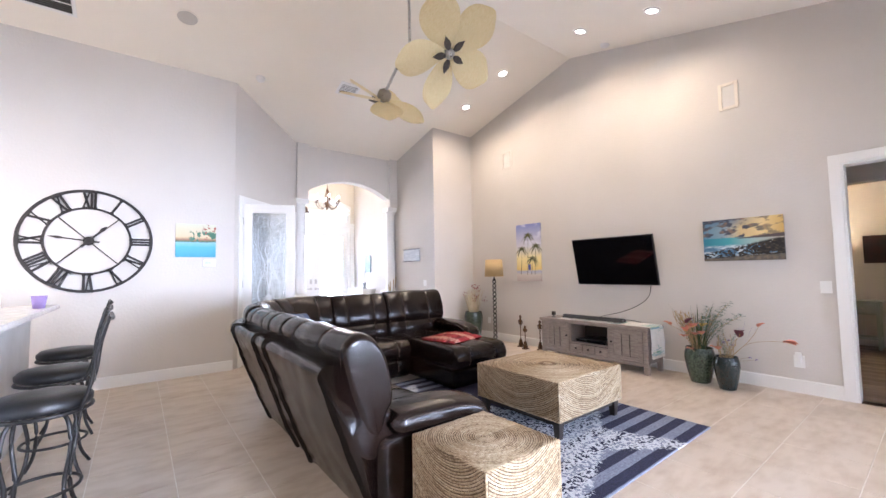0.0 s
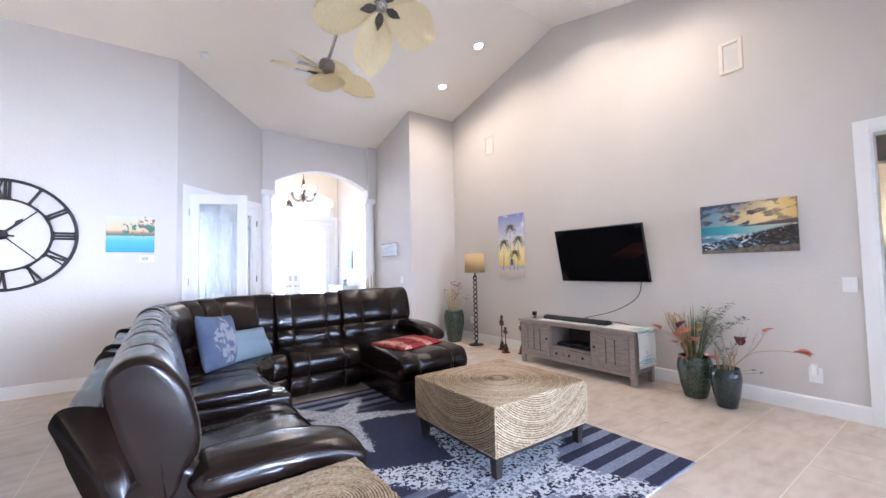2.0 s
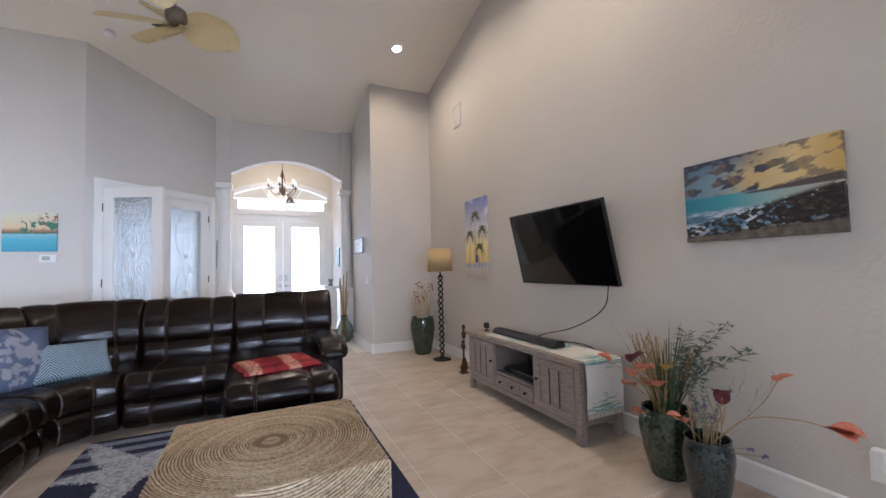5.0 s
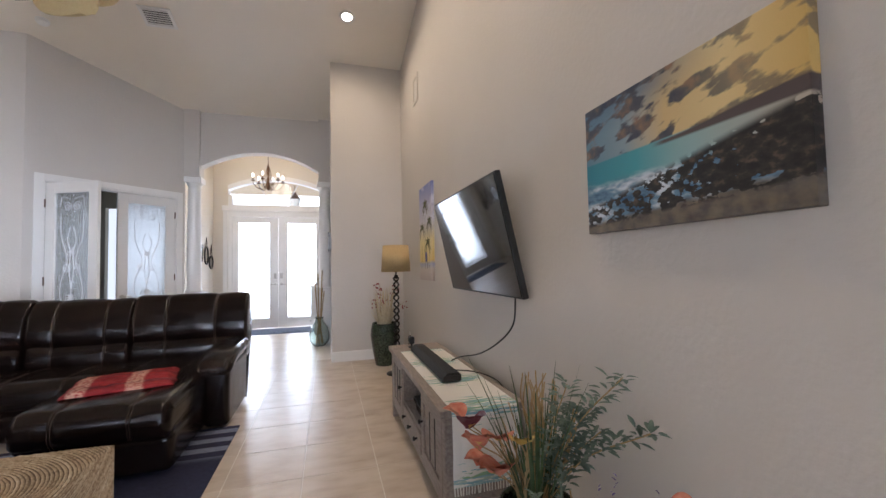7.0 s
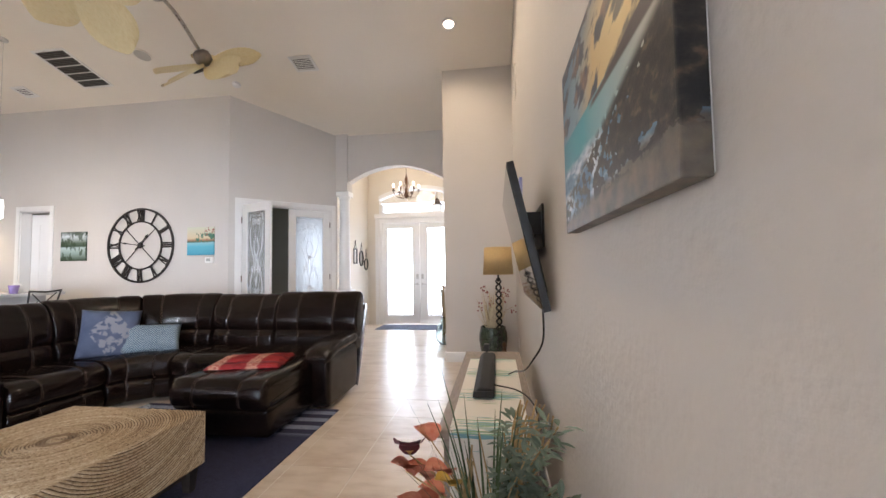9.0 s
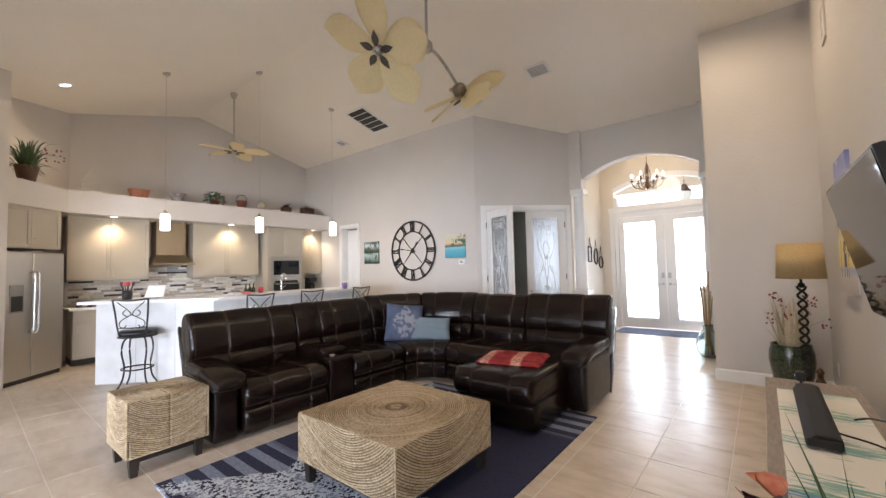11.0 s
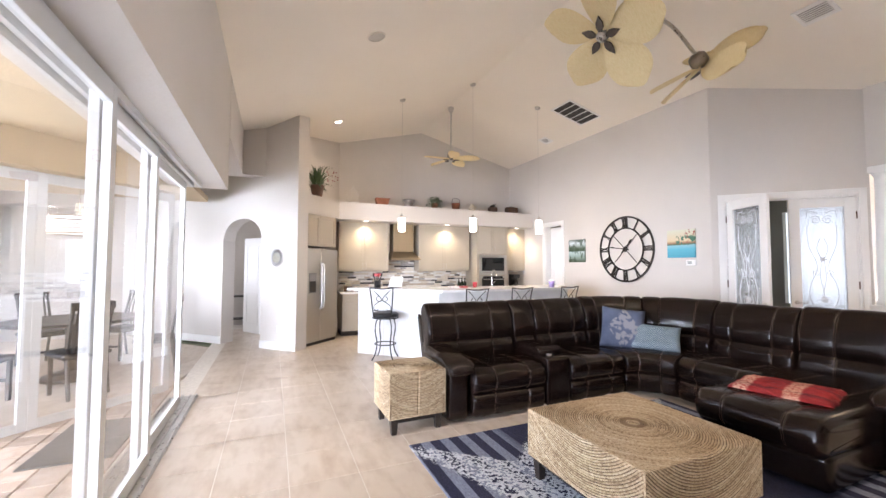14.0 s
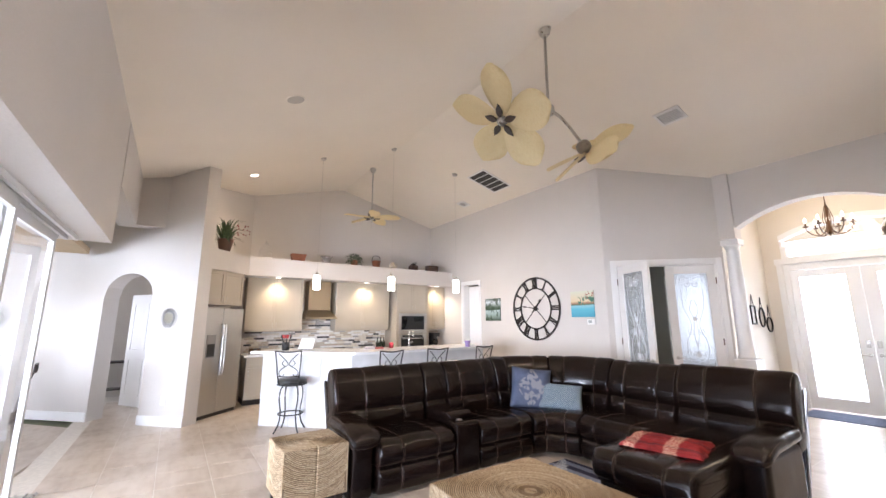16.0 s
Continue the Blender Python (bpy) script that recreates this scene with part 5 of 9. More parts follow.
def grille(name, label, x, y, w, d, slats, m=None, dark=True, group="", paint=None):
    paint = paint or WHITE
    g = thing(name, label, "air vent", group, m or on_ceiling(x, y))
    # the near-black board stands for the shade inside the duct
    part("backing", B(-w / 2 + 0.02, w / 2 - 0.02, -d / 2 + 0.02, d / 2 - 0.02, 0.0005, 0.003), mat("duct_shade", (0.035, 0.032, 0.03), 0.8) if dark else mat("perforated_grille", (0.62, 0.60, 0.57), 0.8, var=0.15, scale=300, bump=0.3, bscale=400), g)
    for sx in (-1, 1):
        part("frame", B(sx * w / 2 - 0.018, sx * w / 2 + 0.018, -d / 2 - 0.018, d / 2 + 0.018, 0.0, 0.014, 0.003), paint, g)
        part("frame", B(-w / 2 + 0.018, w / 2 - 0.018, sx * d / 2 - 0.018, sx * d / 2 + 0.018, 0.0, 0.014, 0.003), paint, g)
    for i in range(slats):
        u = -d / 2 + d * (i + 1) / (slats + 1)
        part("slat", B(-w / 2 + 0.018, w / 2 - 0.018, u - min(0.0065, d * 0.22 / (slats + 1)), u + min(0.0065, d * 0.22 / (slats + 1)), 0.004, 0.012), WHITE, g)
    return g


g = grille("return_air_grille", "large white return air grille in the ceiling", -6.45, 5.77, 0.50, 0.74, 4)
for i in range(5):
    v = -0.37 + 0.74 * (i + 0.5) / 5
    for j in range(4):
        part("fin", B(-0.23, 0.23, v - 0.055 + 0.03 * j, v - 0.049 + 0.03 * j, 0.003, 0.008), mat("grey_fin", (0.11, 0.105, 0.10), 0.6), g)
grille("supply_vent", "white louvred supply vent in the ceiling", -2.96, 6.05, 0.30, 0.26, 7, group="supply vents")
grille("supply_vent", "small white supply vent in the ceiling", -7.79, 6.11, 0.22, 0.22, 5, group="supply vents")
grille("wall_speaker_grille", "white framed in-wall speaker grille", 0, 0, 0.165, 0.29, 0, pose(-0.001, 1.78, 3.40, 0, -90, 0) @ pose(0, 0, 0, 0, 0, 90), False, paint=FOYER)
grille("wall_speaker_grille", "wall-coloured in-wall speaker grille", 0, 0, 0.20, 0.30, 0, pose(-0.001, 5.38, 3.46, 0, -90, 0) @ pose(0, 0, 0, 0, 0, 90), False, paint=WALL)
for x, y in ((-5.33, 1.64), (-5.18, 5.65)):
    sp = thing("ceiling_speaker", "round flush ceiling speaker with beige grille", "speaker", "ceiling speakers", on_ceiling(x, y))
    part("grille", L([(0.0, 0.006), (0.10, 0.006), (0.105, 0.003)], 32), mat("speaker_cloth", (0.52, 0.49, 0.45), 0.8, var=0.1, scale=200, bump=0.3, bscale=300), sp)
    part("rim", L([(0.105, 0.0), (0.118, 0.0), (0.116, 0.008), (0.105, 0.008), (0.105, 0.0)], 32), CEIL, sp)
for x, y in ((-4.21, 6.33), (-0.2, 3.2)):
    sd = thing("smoke_detector", "small white ceiling smoke detector", "smoke detector", m=on_ceiling(x, y))
    part("base", L([(0.0, 0.0), (0.065, 0.0), (0.065, 0.014), (0.0, 0.014)], 24), WHITE, sd)
    part("cover", L([(0.058, 0.014), (0.055, 0.034), (0.03, 0.042), (0.0, 0.042)], 24), WHITE, sd, smooth=True)


FANMETAL = mat("dark_brushed_nickel", (0.27, 0.24, 0.21), 0.3, metal=1.0, var=0.15, scale=20, bump=0.02)
FANIRON = mat("pewter_bracket", (0.10, 0.085, 0.075), 0.4, metal=0.7, var=0.2, scale=30, bump=0.1)


def palm_blade(bm, length, width, m):
    """A woven palm-leaf paddle: narrow root, rounded tip, cupped, with ribs."""
    n, k = 14, 8
    rows = []
    for i in range(n + 1):
        f = i / n
        w = width / 2 * (math.sin(math.pi * min(1, f * 0.94 + 0.03)) ** 0.5) * (0.6 + 0.55 * f)
        row = []
        for j in range(k + 1):
            s = j / k * 2 - 1
            z = 0.018 * (1 - s * s) + 0.004 * math.cos(s * 9) + 0.02 * f
            row.append(Vector((0.05 + length * f - 0.04 * s * s * f, w * s, z)))
        rows.append(row)
    for lift, flip in ((0.0, 1), (-0.006, -1)):
        vs = [[bm.verts.new(m @ (p + Vector((0, 0, lift)))) for p in row] for row in rows]
        for a, b in zip(vs, vs[1:]):
            for j in range(k):
                q = (a[j], a[j + 1], b[j + 1], b[j])
                bm.faces.new(q if flip > 0 else q[::-1])
    return bm


def fan_head(parent, m, radius, spin, width=0.30, pitch=-13):
    mt = part("motor", L([(0.0, -0.07), (0.04, -0.07), (0.075, -0.045), (0.085, 0.0), (0.082, 0.045), (0.05, 0.07), (0.03, 0.085), (0.0, 0.085)], 28, m), FANMETAL, parent, smooth=True)
    part("cap", L([(0.0, 0.13), (0.03, 0.125), (0.05, 0.105), (0.052, 0.085)], 24, m), NICKEL, mt, smooth=True)
    for i in range(5):
        a = m @ pose(0, 0, 0.06, 0, 0, spin + 72 * i)
        br = bmesh.new()
        pts = [(0.05, -0.012), (0.09, -0.034), (0.13, -0.030), (0.185, 0.0), (0.13, 0.030), (0.09, 0.034), (0.05, 0.012)]
        prism(br, [a @ Vector((x, y, 0.040)) for x, y in pts], [a @ Vector((x, y, 0.052)) for x, y in pts])
        part("blade_bracket", br, FANIRON, parent, "dark leaf-shaped bracket")
        part("blade", palm_blade(bmesh.new(), radius - 0.05, width, a @ pose(0, 0, 0.008, pitch, 0, 0)), PALMFAB, parent, "cream palm-leaf blade", smooth=True)


def rose(parent, x, y, r=0.07):
    z = ceil_z(x, y)
    part("canopy", L([(0.0, -0.10), (0.03, -0.10), (r * 0.8, -0.06), (r, 0.0), (r, 0.02)], 24, pose(x, y, z)), NICKEL, parent, smooth=True)


twin = thing("ceiling_fan", "twin-head ceiling fan with palm-leaf blades, bronze arms", "ceiling fan")
rose(twin, -3.22, 3.85, 0.075)
part("downrod", T([(-3.22, 3.85, 4.76), (-3.22, 3.84, 3.84)], 0.016, 12), NICKEL, twin, smooth=True)
part("joint", Q(-3.27, -3.17, 3.76, 3.91, 3.74, 3.88, n=3, puff=0, cuts=4), NICKEL, twin, smooth=True)
for sg, hy in ((-1, 3.20), (1, 4.42)):
    hz = 3.53
    ax = Vector((0, sg * 0.68, -0.73)).normalized()
    x_ax = Vector((1, 0, 0))
    y_ax = ax.cross(x_ax)
    m = Matrix(((x_ax.x, y_ax.x, ax.x, -3.22), (x_ax.y, y_ax.y, ax.y, hy), (x_ax.z, y_ax.z, ax.z, hz), (0, 0, 0, 1)))
    p0 = m @ Vector((0, 0, -0.06))
    part("arm", T(curve([(-3.22, 3.84 + sg * 0.03, 3.82), (-3.22, 3.84 + sg * 0.25, 3.76), tuple(p0)], 6), 0.018, 12), NICKEL, twin, smooth=True)
    fan_head(twin, m, 0.57, -10 if sg < 0 else 32, 0.42, -13 if sg < 0 else 18)
kf = thing("ceiling_fan", "kitchen ceiling fan with cream palm-leaf blades", "ceiling fan")
rose(kf, -8.2, 3.95)
part("downrod", T([(-8.2, 3.95, 4.76), (-8.2, 3.95, 3.88)], 0.014, 10), NICKEL, kf, smooth=True)
fan_head(kf, pose(-8.2, 3.95, 3.80, 180, 0, 0), 0.62, 15, 0.26)
part("pull_chain", T([(-8.2, 3.95, 3.70), (-8.2, 3.95, 3.50)], 0.003, 5), NICKEL, kf)
part("pull_knob", L([(0.0, 0.0), (0.012, 0.006), (0.012, 0.02), (0.0, 0.026)], 12, pose(-8.2, 3.95, 3.48)), NICKEL, kf)


def pendant(x, y):
    z = ceil_z(x, y)
    bl = new("pendant_bulb", bpy.data.lights.new("pendant_bulb", "POINT"))
    bl.data.energy, bl.data.color, bl.data.shadow_soft_size, bl.location = 18, (1.0, 0.80, 0.55), 0.06, (x, y, 2.02)
    p = thing("pendant_lamp", "slim frosted glass pendant lamp, lit, over the bar", "pendant lamp", "pendants over the bar")
    part("canopy", L([(0.0, -0.035), (0.045, -0.03), (0.055, 0.0), (0.055, 0.02)], 20, pose(x, y, z)), NICKEL, p, smooth=True)
    part("cord", T([(x, y, z - 0.03), (x, y, 2.38)], 0.0022, 6), NICKEL, p)
    part("socket", L([(0.0, 0.07), (0.018, 0.065), (0.03, 0.02), (0.03, 0.0)], 16, pose(x, y, 2.325)), NICKEL, p, smooth=True)
    part("shade", L([(0.055, 0.0), (0.06, 0.02), (0.06, 0.23), (0.05, 0.245), (0.0, 0.246)], 24, pose(x, y, 2.08)), PENDGLOW, p, "glowing frosted glass shade", smooth=True)


for x, y in ((-7.52, 2.66), (-7.02, 3.86), (-6.84, 5.18)):
    pendant(x, y)

# ------------------------------------------------------------------ media console and what stands by it
con = thing("media_console", "weathered grey wooden media console with open niche", "tv stand")
X0, X1, Y0, Y1 = -0.515, -0.10, 2.63, 4.26
part("top", B(X0 - 0.025, X1 + 0.01, Y0 - 0.02, Y1 + 0.02, 0.562, 0.598, 0.004), GREYWOOD, con)
for x in (X0, X1 - 0.055):
    for y in (Y0, Y1 - 0.055):
        part("leg", B(x, x + 0.055, y, y + 0.055, 0.0, 0.562, 0.004), GREYWOOD, con)
part("side_panel", B(X0 + 0.055, X1 - 0.055, Y0 + 0.012, Y0 + 0.03, 0.13, 0.562), GREYWOOD, con)
part("side_panel", B(X0 + 0.055, X1 - 0.055, Y1 - 0.03, Y1 - 0.012, 0.13, 0.562), GREYWOOD, con)
part("back_panel", B(X1 - 0.03, X1 - 0.015, Y0 + 0.055, Y1 - 0.055, 0.13, 0.562), DARKWOOD, con)
part("bottom_rail", B(X0 + 0.006, X0 + 0.03, Y0 + 0.055, Y1 - 0.055, 0.10, 0.14), GREYWOOD, con)
part("bottom_board", B(X0 + 0.03, X1 - 0.03, Y0 + 0.03, Y1 - 0.03, 0.12, 0.14), GREYWOOD, con)
part("niche_shelf", B(X0 + 0.012, X1 - 0.03, 3.16, 3.74, 0.27, 0.288), GREYWOOD, con)
for y in (3.145, 3.74):
    part("divider", B(X0 + 0.006, X1 - 0.03, y, y + 0.018, 0.14, 0.562), GREYWOOD, con)
part("top_rail", B(X0 + 0.006, X0 + 0.03, Y0 + 0.055, Y1 - 0.055, 0.545, 0.562), GREYWOOD, con)
for y0, y1, knob in ((3.765, 4.20, 3.80), (2.69, 3.14, 3.10)):
    d = part("door", B(X0 + 0.012, X0 + 0.024, y0 + 0.06, y1 - 0.06, 0.2, 0.49), GREYWOOD, con)
    for a, b, c, e in ((y0, y0 + 0.06, 0.145, 0.542), (y1 - 0.06, y1, 0.145, 0.542), (y0 + 0.06, y1 - 0.06, 0.145, 0.2), (y0 + 0.06, y1 - 0.06, 0.485, 0.542)):
        part("door_frame", B(X0, X0 + 0.024, a, b, c, e, 0.003), GREYWOOD, d)
    for i in range(1, 3):
        yy = y0 + 0.06 + (y1 - y0 - 0.12) * i / 3
        part("groove_bead", B(X0 + 0.008, X0 + 0.012, yy - 0.004, yy + 0.004, 0.2, 0.485), DARKWOOD, d)
    part("knob", L([(0.0, 0.0), (0.006, 0.0), (0.007, 0.012), (0.014, 0.018), (0.012, 0.027), (0.0, 0.03)], 14, pose(X0, knob, 0.37, 0, -90, 0)), BLACKMET, d)
for i in range(3):
    y0 = 3.168 + i * 0.192
    d = part("drawer", B(X0, X0 + 0.02, y0, y0 + 0.186, 0.148, 0.262, 0.004), GREYWOOD, con)
    part("knob", L([(0.0, 0.0), (0.006, 0.0), (0.007, 0.012), (0.014, 0.018), (0.012, 0.027), (0.0, 0.03)], 14, pose(X0, y0 + 0.093, 0.205, 0, -90, 0)), BLACKMET, d)
for nm, lb, y0, y1, z1, x0 in (("cable_box", "black cable receiver box in the console", 3.22, 3.52, 0.345, -0.46), ("game_box", "black media player in the console", 3.5, 3.70, 0.328, -0.44)):
    b = thing(nm, lb, "electronics")
    part("case", B(x0, -0.2, y0 if nm == "cable_box" else 3.54, y1, 0.289, z1, 0.006), BLACK, b)
    part("front", B(x0 - 0.003, x0, (y0 if nm == "cable_box" else 3.54) + 0.01, y1 - 0.01, 0.297, z1 - 0.012), SCREEN, b)
# runner over the console
bm = bmesh.new()
pts = [(3.98, 0.603), (3.5, 0.603), (3.0, 0.603), (2.62, 0.603), (2.598, 0.590), (2.592, 0.5), (2.588, 0.4), (2.594, 0.30), (2.590, 0.235)]
rows = [[bm.verts.new((-0.485 + 0.35 * j / 8, y + 0.004 * math.sin(j * 2.1) * (z < 0.58), z + 0.0015 * math.sin(j * 1.7 + y * 9))) for j in range(9)] for y, z in pts]
for a, b in zip(rows, rows[1:]):
    for j in range(8):
        bm.faces.new((a[j], a[j + 1], b[j + 1], b[j]))
rn = thing("table_runner", "white woven runner with teal and green pattern", "table runner")
ob = part("cloth", bm, runner_paint(), rn)
so = ob.modifiers.new("thickness", "SOLIDIFY")
so.thickness = 0.004
for i in range(24):
    x = -0.482 + 0.344 * i / 23
    part("fringe", T([(x, 2.590, 0.238), (x + random.uniform(-0.004, 0.004), 2.588, 0.20)], 0.0035, 4), mat("cream_thread", (0.70, 0.67, 0.60), 0.9), rn)
sb = thing("soundbar", "black soundbar on the media console", "soundbar")
bm = bmesh.new()
prof = [(-0.41, 0.612), (-0.405, 0.63), (-0.375, 0.66), (-0.315, 0.66), (-0.29, 0.65), (-0.29, 0.612)]
prism(bm, [(x, 3.02, z) for x, z in prof], [(x, 3.95, z) for x, z in prof])
bmesh.ops.bevel(bm, geom=bm.edges[:], offset=0.004, segments=2, affect="EDGES")
part("body", bm, mat("charcoal_fabric", (0.018, 0.018, 0.020), 0.8, var=0.2, scale=200, bump=0.4, bscale=300), sb)
part("end_cap", B(-0.405, -0.295, 3.008, 3.02, 0.614, 0.648, 0.005), BLACK, sb)
part("foot", B(-0.39, -0.30, 3.1, 3.14, 0.6055, 0.612), BLACK, sb)
part("foot", B(-0.39, -0.30, 3.8, 3.84, 0.6055, 0.612), BLACK, sb)
tagged(link("audio_cable", T(curve([(-0.29, 3.2, 0.63), (-0.16, 3.12, 0.625), (-0.09, 2.95, 0.61), (-0.07, 2.8, 0.54)], 6), 0.0045, 6), BLACK, True), "black audio cable behind the soundbar", "cable")
gz = thing("security_camera", "small black cube camera on the console", "camera", m=pose(-0.36, 4.14, 0.599))
part("base", L([(0.0, 0.0), (0.03, 0.0), (0.03, 0.008), (0.008, 0.012), (0.008, 0.035), (0.0, 0.035)], 16), BLACK, gz)
part("body", B(-0.022, 0.022, -0.025, 0.025, 0.03, 0.09, 0.008), BLACK, gz)
part("lens", L([(0.0, 0.0), (0.015, 0.0), (0.013, 0.006), (0.0, 0.008)], 16, pose(-0.022, 0, 0.062, 0, -90, 0)), SCREEN, gz)


def finial_statue(x, y, h):
    """A wrought figure-like ornament on a square foot."""
    s = thing("iron_ornament", "bronzed metal floor ornament on a square foot", "ornament", "bronze ornaments", pose(x, y, 0))
    part("foot", B(-0.045, 0.045, -0.045, 0.045, 0, 0.02, 0.003), BRONZE, s)
    part("plinth", L([(0.04, 0.02), (0.042, 0.05), (0.03, 0.09), (0.024, 0.12), (0.012, 0.14), (0.009, 0.15)], 8), BRONZE, s, smooth=True)
    k = h - 0.15
    part("stem", L([(0.008, 0.15), (0.008, 0.15 + k * 0.45), (0.012, 0.15 + k * 0.5), (0.008, 0.15 + k * 0.55)], 10), BRONZE, s)
    part("spindle", L([(0.008, 0.15 + k * 0.55), (0.03, 0.15 + k * 0.6), (0.022, 0.15 + k * 0.66), (0.034, 0.15 + k * 0.72), (0.016, 0.15 + k * 0.8), (0.02, 0.15 + k * 0.84)], 8), BRONZE, s)
    part("finial", L([(0.014, 0.15 + k * 0.84), (0.026, 0.15 + k * 0.9), (0.016, 0.15 + k * 0.96), (0.0, 0.15 + k)], 10), BRONZE, s, smooth=True)
    bm = bmesh.new()
    for sg in (-1, 1):
        tube(bm, curve([(0, sg * 0.01, 0.15 + k * 0.78), (0, sg * 0.045, 0.15 + k * 0.74), (0, sg * 0.04, 0.15 + k * 0.62), (0, sg * 0.012, 0.15 + k * 0.57)], 5), 0.005, 5)
    part("scroll", bm, BRONZE, s)


finial_statue(-0.205, 4.97, 0.56)
finial_statue(-0.32, 4.77, 0.40)
finial_statue(-0.20, 4.55, 0.50)

# floor lamp with a stem of two twisted strands
fl = thing("floor_lamp", "floor lamp with twisted black iron stem and tan shade", "floor lamp", m=pose(-0.25, 5.55, 0))
part("base", L([(0.0, 0.0), (0.13, 0.0), (0.13, 0.012), (0.10, 0.022), (0.03, 0.034), (0.014, 0.05), (0.0, 0.05)], 32), BLACKMET, fl, smooth=True)
for sg in (0, 1):
    pts = [((0.031 - 0.004 * (k % 2)) * math.cos(sg * math.pi + k * math.pi / 9), 0.031 * math.sin(sg * math.pi + k * math.pi / 9), 0.045 + 1.115 * k / 126) for k in range(127)]
    part("twisted_strand", T(pts, 0.0105, 7), BLACKMET, fl, smooth=True)
part("neck", L([(0.012, 1.15), (0.026, 1.165), (0.026, 1.185), (0.010, 1.20), (0.010, 1.30), (0.0, 1.30)], 14), BLACKMET, fl)
part("shade", L([(0.178, 1.235), (0.158, 1.555), (0.156, 1.553), (0.176, 1.235), (0.178, 1.235)], 40), SHADE, fl, "tan fabric drum shade", smooth=True)
part("spider", T([(-0.155, 0, 1.545), (0, 0, 1.545), (0.155, 0, 1.545)], 0.003, 5), BLACKMET, fl)


# ------------------------------------------------------------------ plants
def leaf(bm, p, d, length, width, up=Vector((0, 0, 1)), cup=0.2):
    """A pointed leaf from p along d."""
    d = Vector(d).normalized()
    side = d.cross(up)
    side = side.normalized() if side.length > 0.05 else Vector((1, 0, 0))
    nrm = side.cross(d)
    rows = []
    for f, w in ((0, 0.08), (0.25, 0.8), (0.55, 1.0), (0.8, 0.62), (1.0, 0.0)):
        c = Vector(p) + d * length * f - nrm * length * 0.15 * f * f
        rows.append([bm.verts.new(c + side * width / 2 * w * s + nrm * width * cup * w * abs(s)) for s in (-1, 0, 1)] if w else [bm.verts.new(c)])
    for a, b in zip(rows, rows[1:]):
        if len(b) == 3:
            for j in range(2):
                bm.faces.new((a[j], a[j + 1], b[j + 1], b[j]))
        else:
            for j in range(2):
                bm.faces.new((a[j], a[j + 1], b[0]))


def blade(bm, p, tip, w, bend=0.1):
    a, b = Vector(p), Vector(tip)
    mid = a.lerp(b, 0.5) + Vector((0, 0, bend * (b - a).length))
    pts = curve([a, mid, b], 5)
    side = (b - a).cross(Vector((0, 0, 1)))
    side = side.normalized() if side.length > 1e-3 else Vector((1, 0, 0))
    n = len(pts)
    prev = None
    for i, q in enumerate(pts):
        ww = w * (1 - (i / (n - 1)) ** 2) * 0.5 + 0.0006
        row = [bm.verts.new(q - side * ww), bm.verts.new(q + Vector((0, 0, -ww * 0.5))), bm.verts.new(q + side * ww)]
        if prev:
            for j in range(2):
                bm.faces.new((prev[j], prev[j + 1], row[j + 1], row[j]))
        prev = row


def vase(parent, r, h, material, name="vase"):
    prof = [(0.0, 0.0), (r * 0.62, 0.0), (r * 0.66, 0.012), (r * 0.86, h * 0.35), (r, h * 0.70), (r * 0.97, h * 0.86), (r * 0.88, h * 0.97), (r * 0.90, h), (r * 0.84, h), (r * 0.82, h * 0.95), (r * 0.9, h * 0.8), (r * 0.6, h * 0.55), (0.0, h * 0.55)]
    return part(name, L(prof, 40), material, parent, smooth=True)


def petal(bm, p, d, length, width):
    """A round, cupped silk petal."""
    d = Vector(d).normalized()
    side = d.cross(Vector((0, 0, 1)))
    side = side.normalized() if side.length > 0.05 else Vector((1, 0, 0))
    nrm = side.cross(d)
    rows = []
    for i in range(9):
        f = i / 8
        w = max(0.10, math.sin(math.pi * (0.06 + 0.90 * f)) ** 0.6) * (1.0 if i < 8 else 0.6)
        c = Vector(p) + d * length * f + nrm * length * (0.22 * f - 0.30 * f * f)
        rows.append([bm.verts.new(c + side * width / 2 * w * s + nrm * width * 0.22 * w * s * s - d * length * 0.08 * s * s * f) for s in (-1, -0.5, 0, 0.5, 1)])
    for a, b in zip(rows, rows[1:]):
        for j in range(4):
            bm.faces.new((a[j], a[j + 1], b[j + 1], b[j]))


def petal_flower(parent, p, d, size, material, heart=True):
    """A butterfly-like bloom of two broad petals with a gold heart."""
    size *= 1.25
    bm = bmesh.new()
    d = Vector(d).normalized()
    side = d.cross(Vector((0, 0, 1)))
    side = side.normalized() if side.length > 0.05 else Vector((0, 1, 0))
    for sg in (-1, 1):
        petal(bm, p, d * 0.95 + side * sg * 0.38, size * 0.85, size * 0.78)
        petal(bm, Vector(p) + Vector((0, 0, 0.006)), d * 0.95 + side * sg * 0.12, size * 0.70, size * 0.60)
    part("petals", bm, material, parent, smooth=True)
    if heart:
        bm = bmesh.new()
        leaf(bm, Vector(p) - d * 0.004, d, size * 0.4, size * 0.3, cup=0.1)
        part("flower_heart", bm, GOLD, parent)


def stem(parent, pts, r=0.0025, material=None):
    part("stem", T(curve(pts, 6), r, 5), material or TWIG, parent)


rng = random.Random(7)
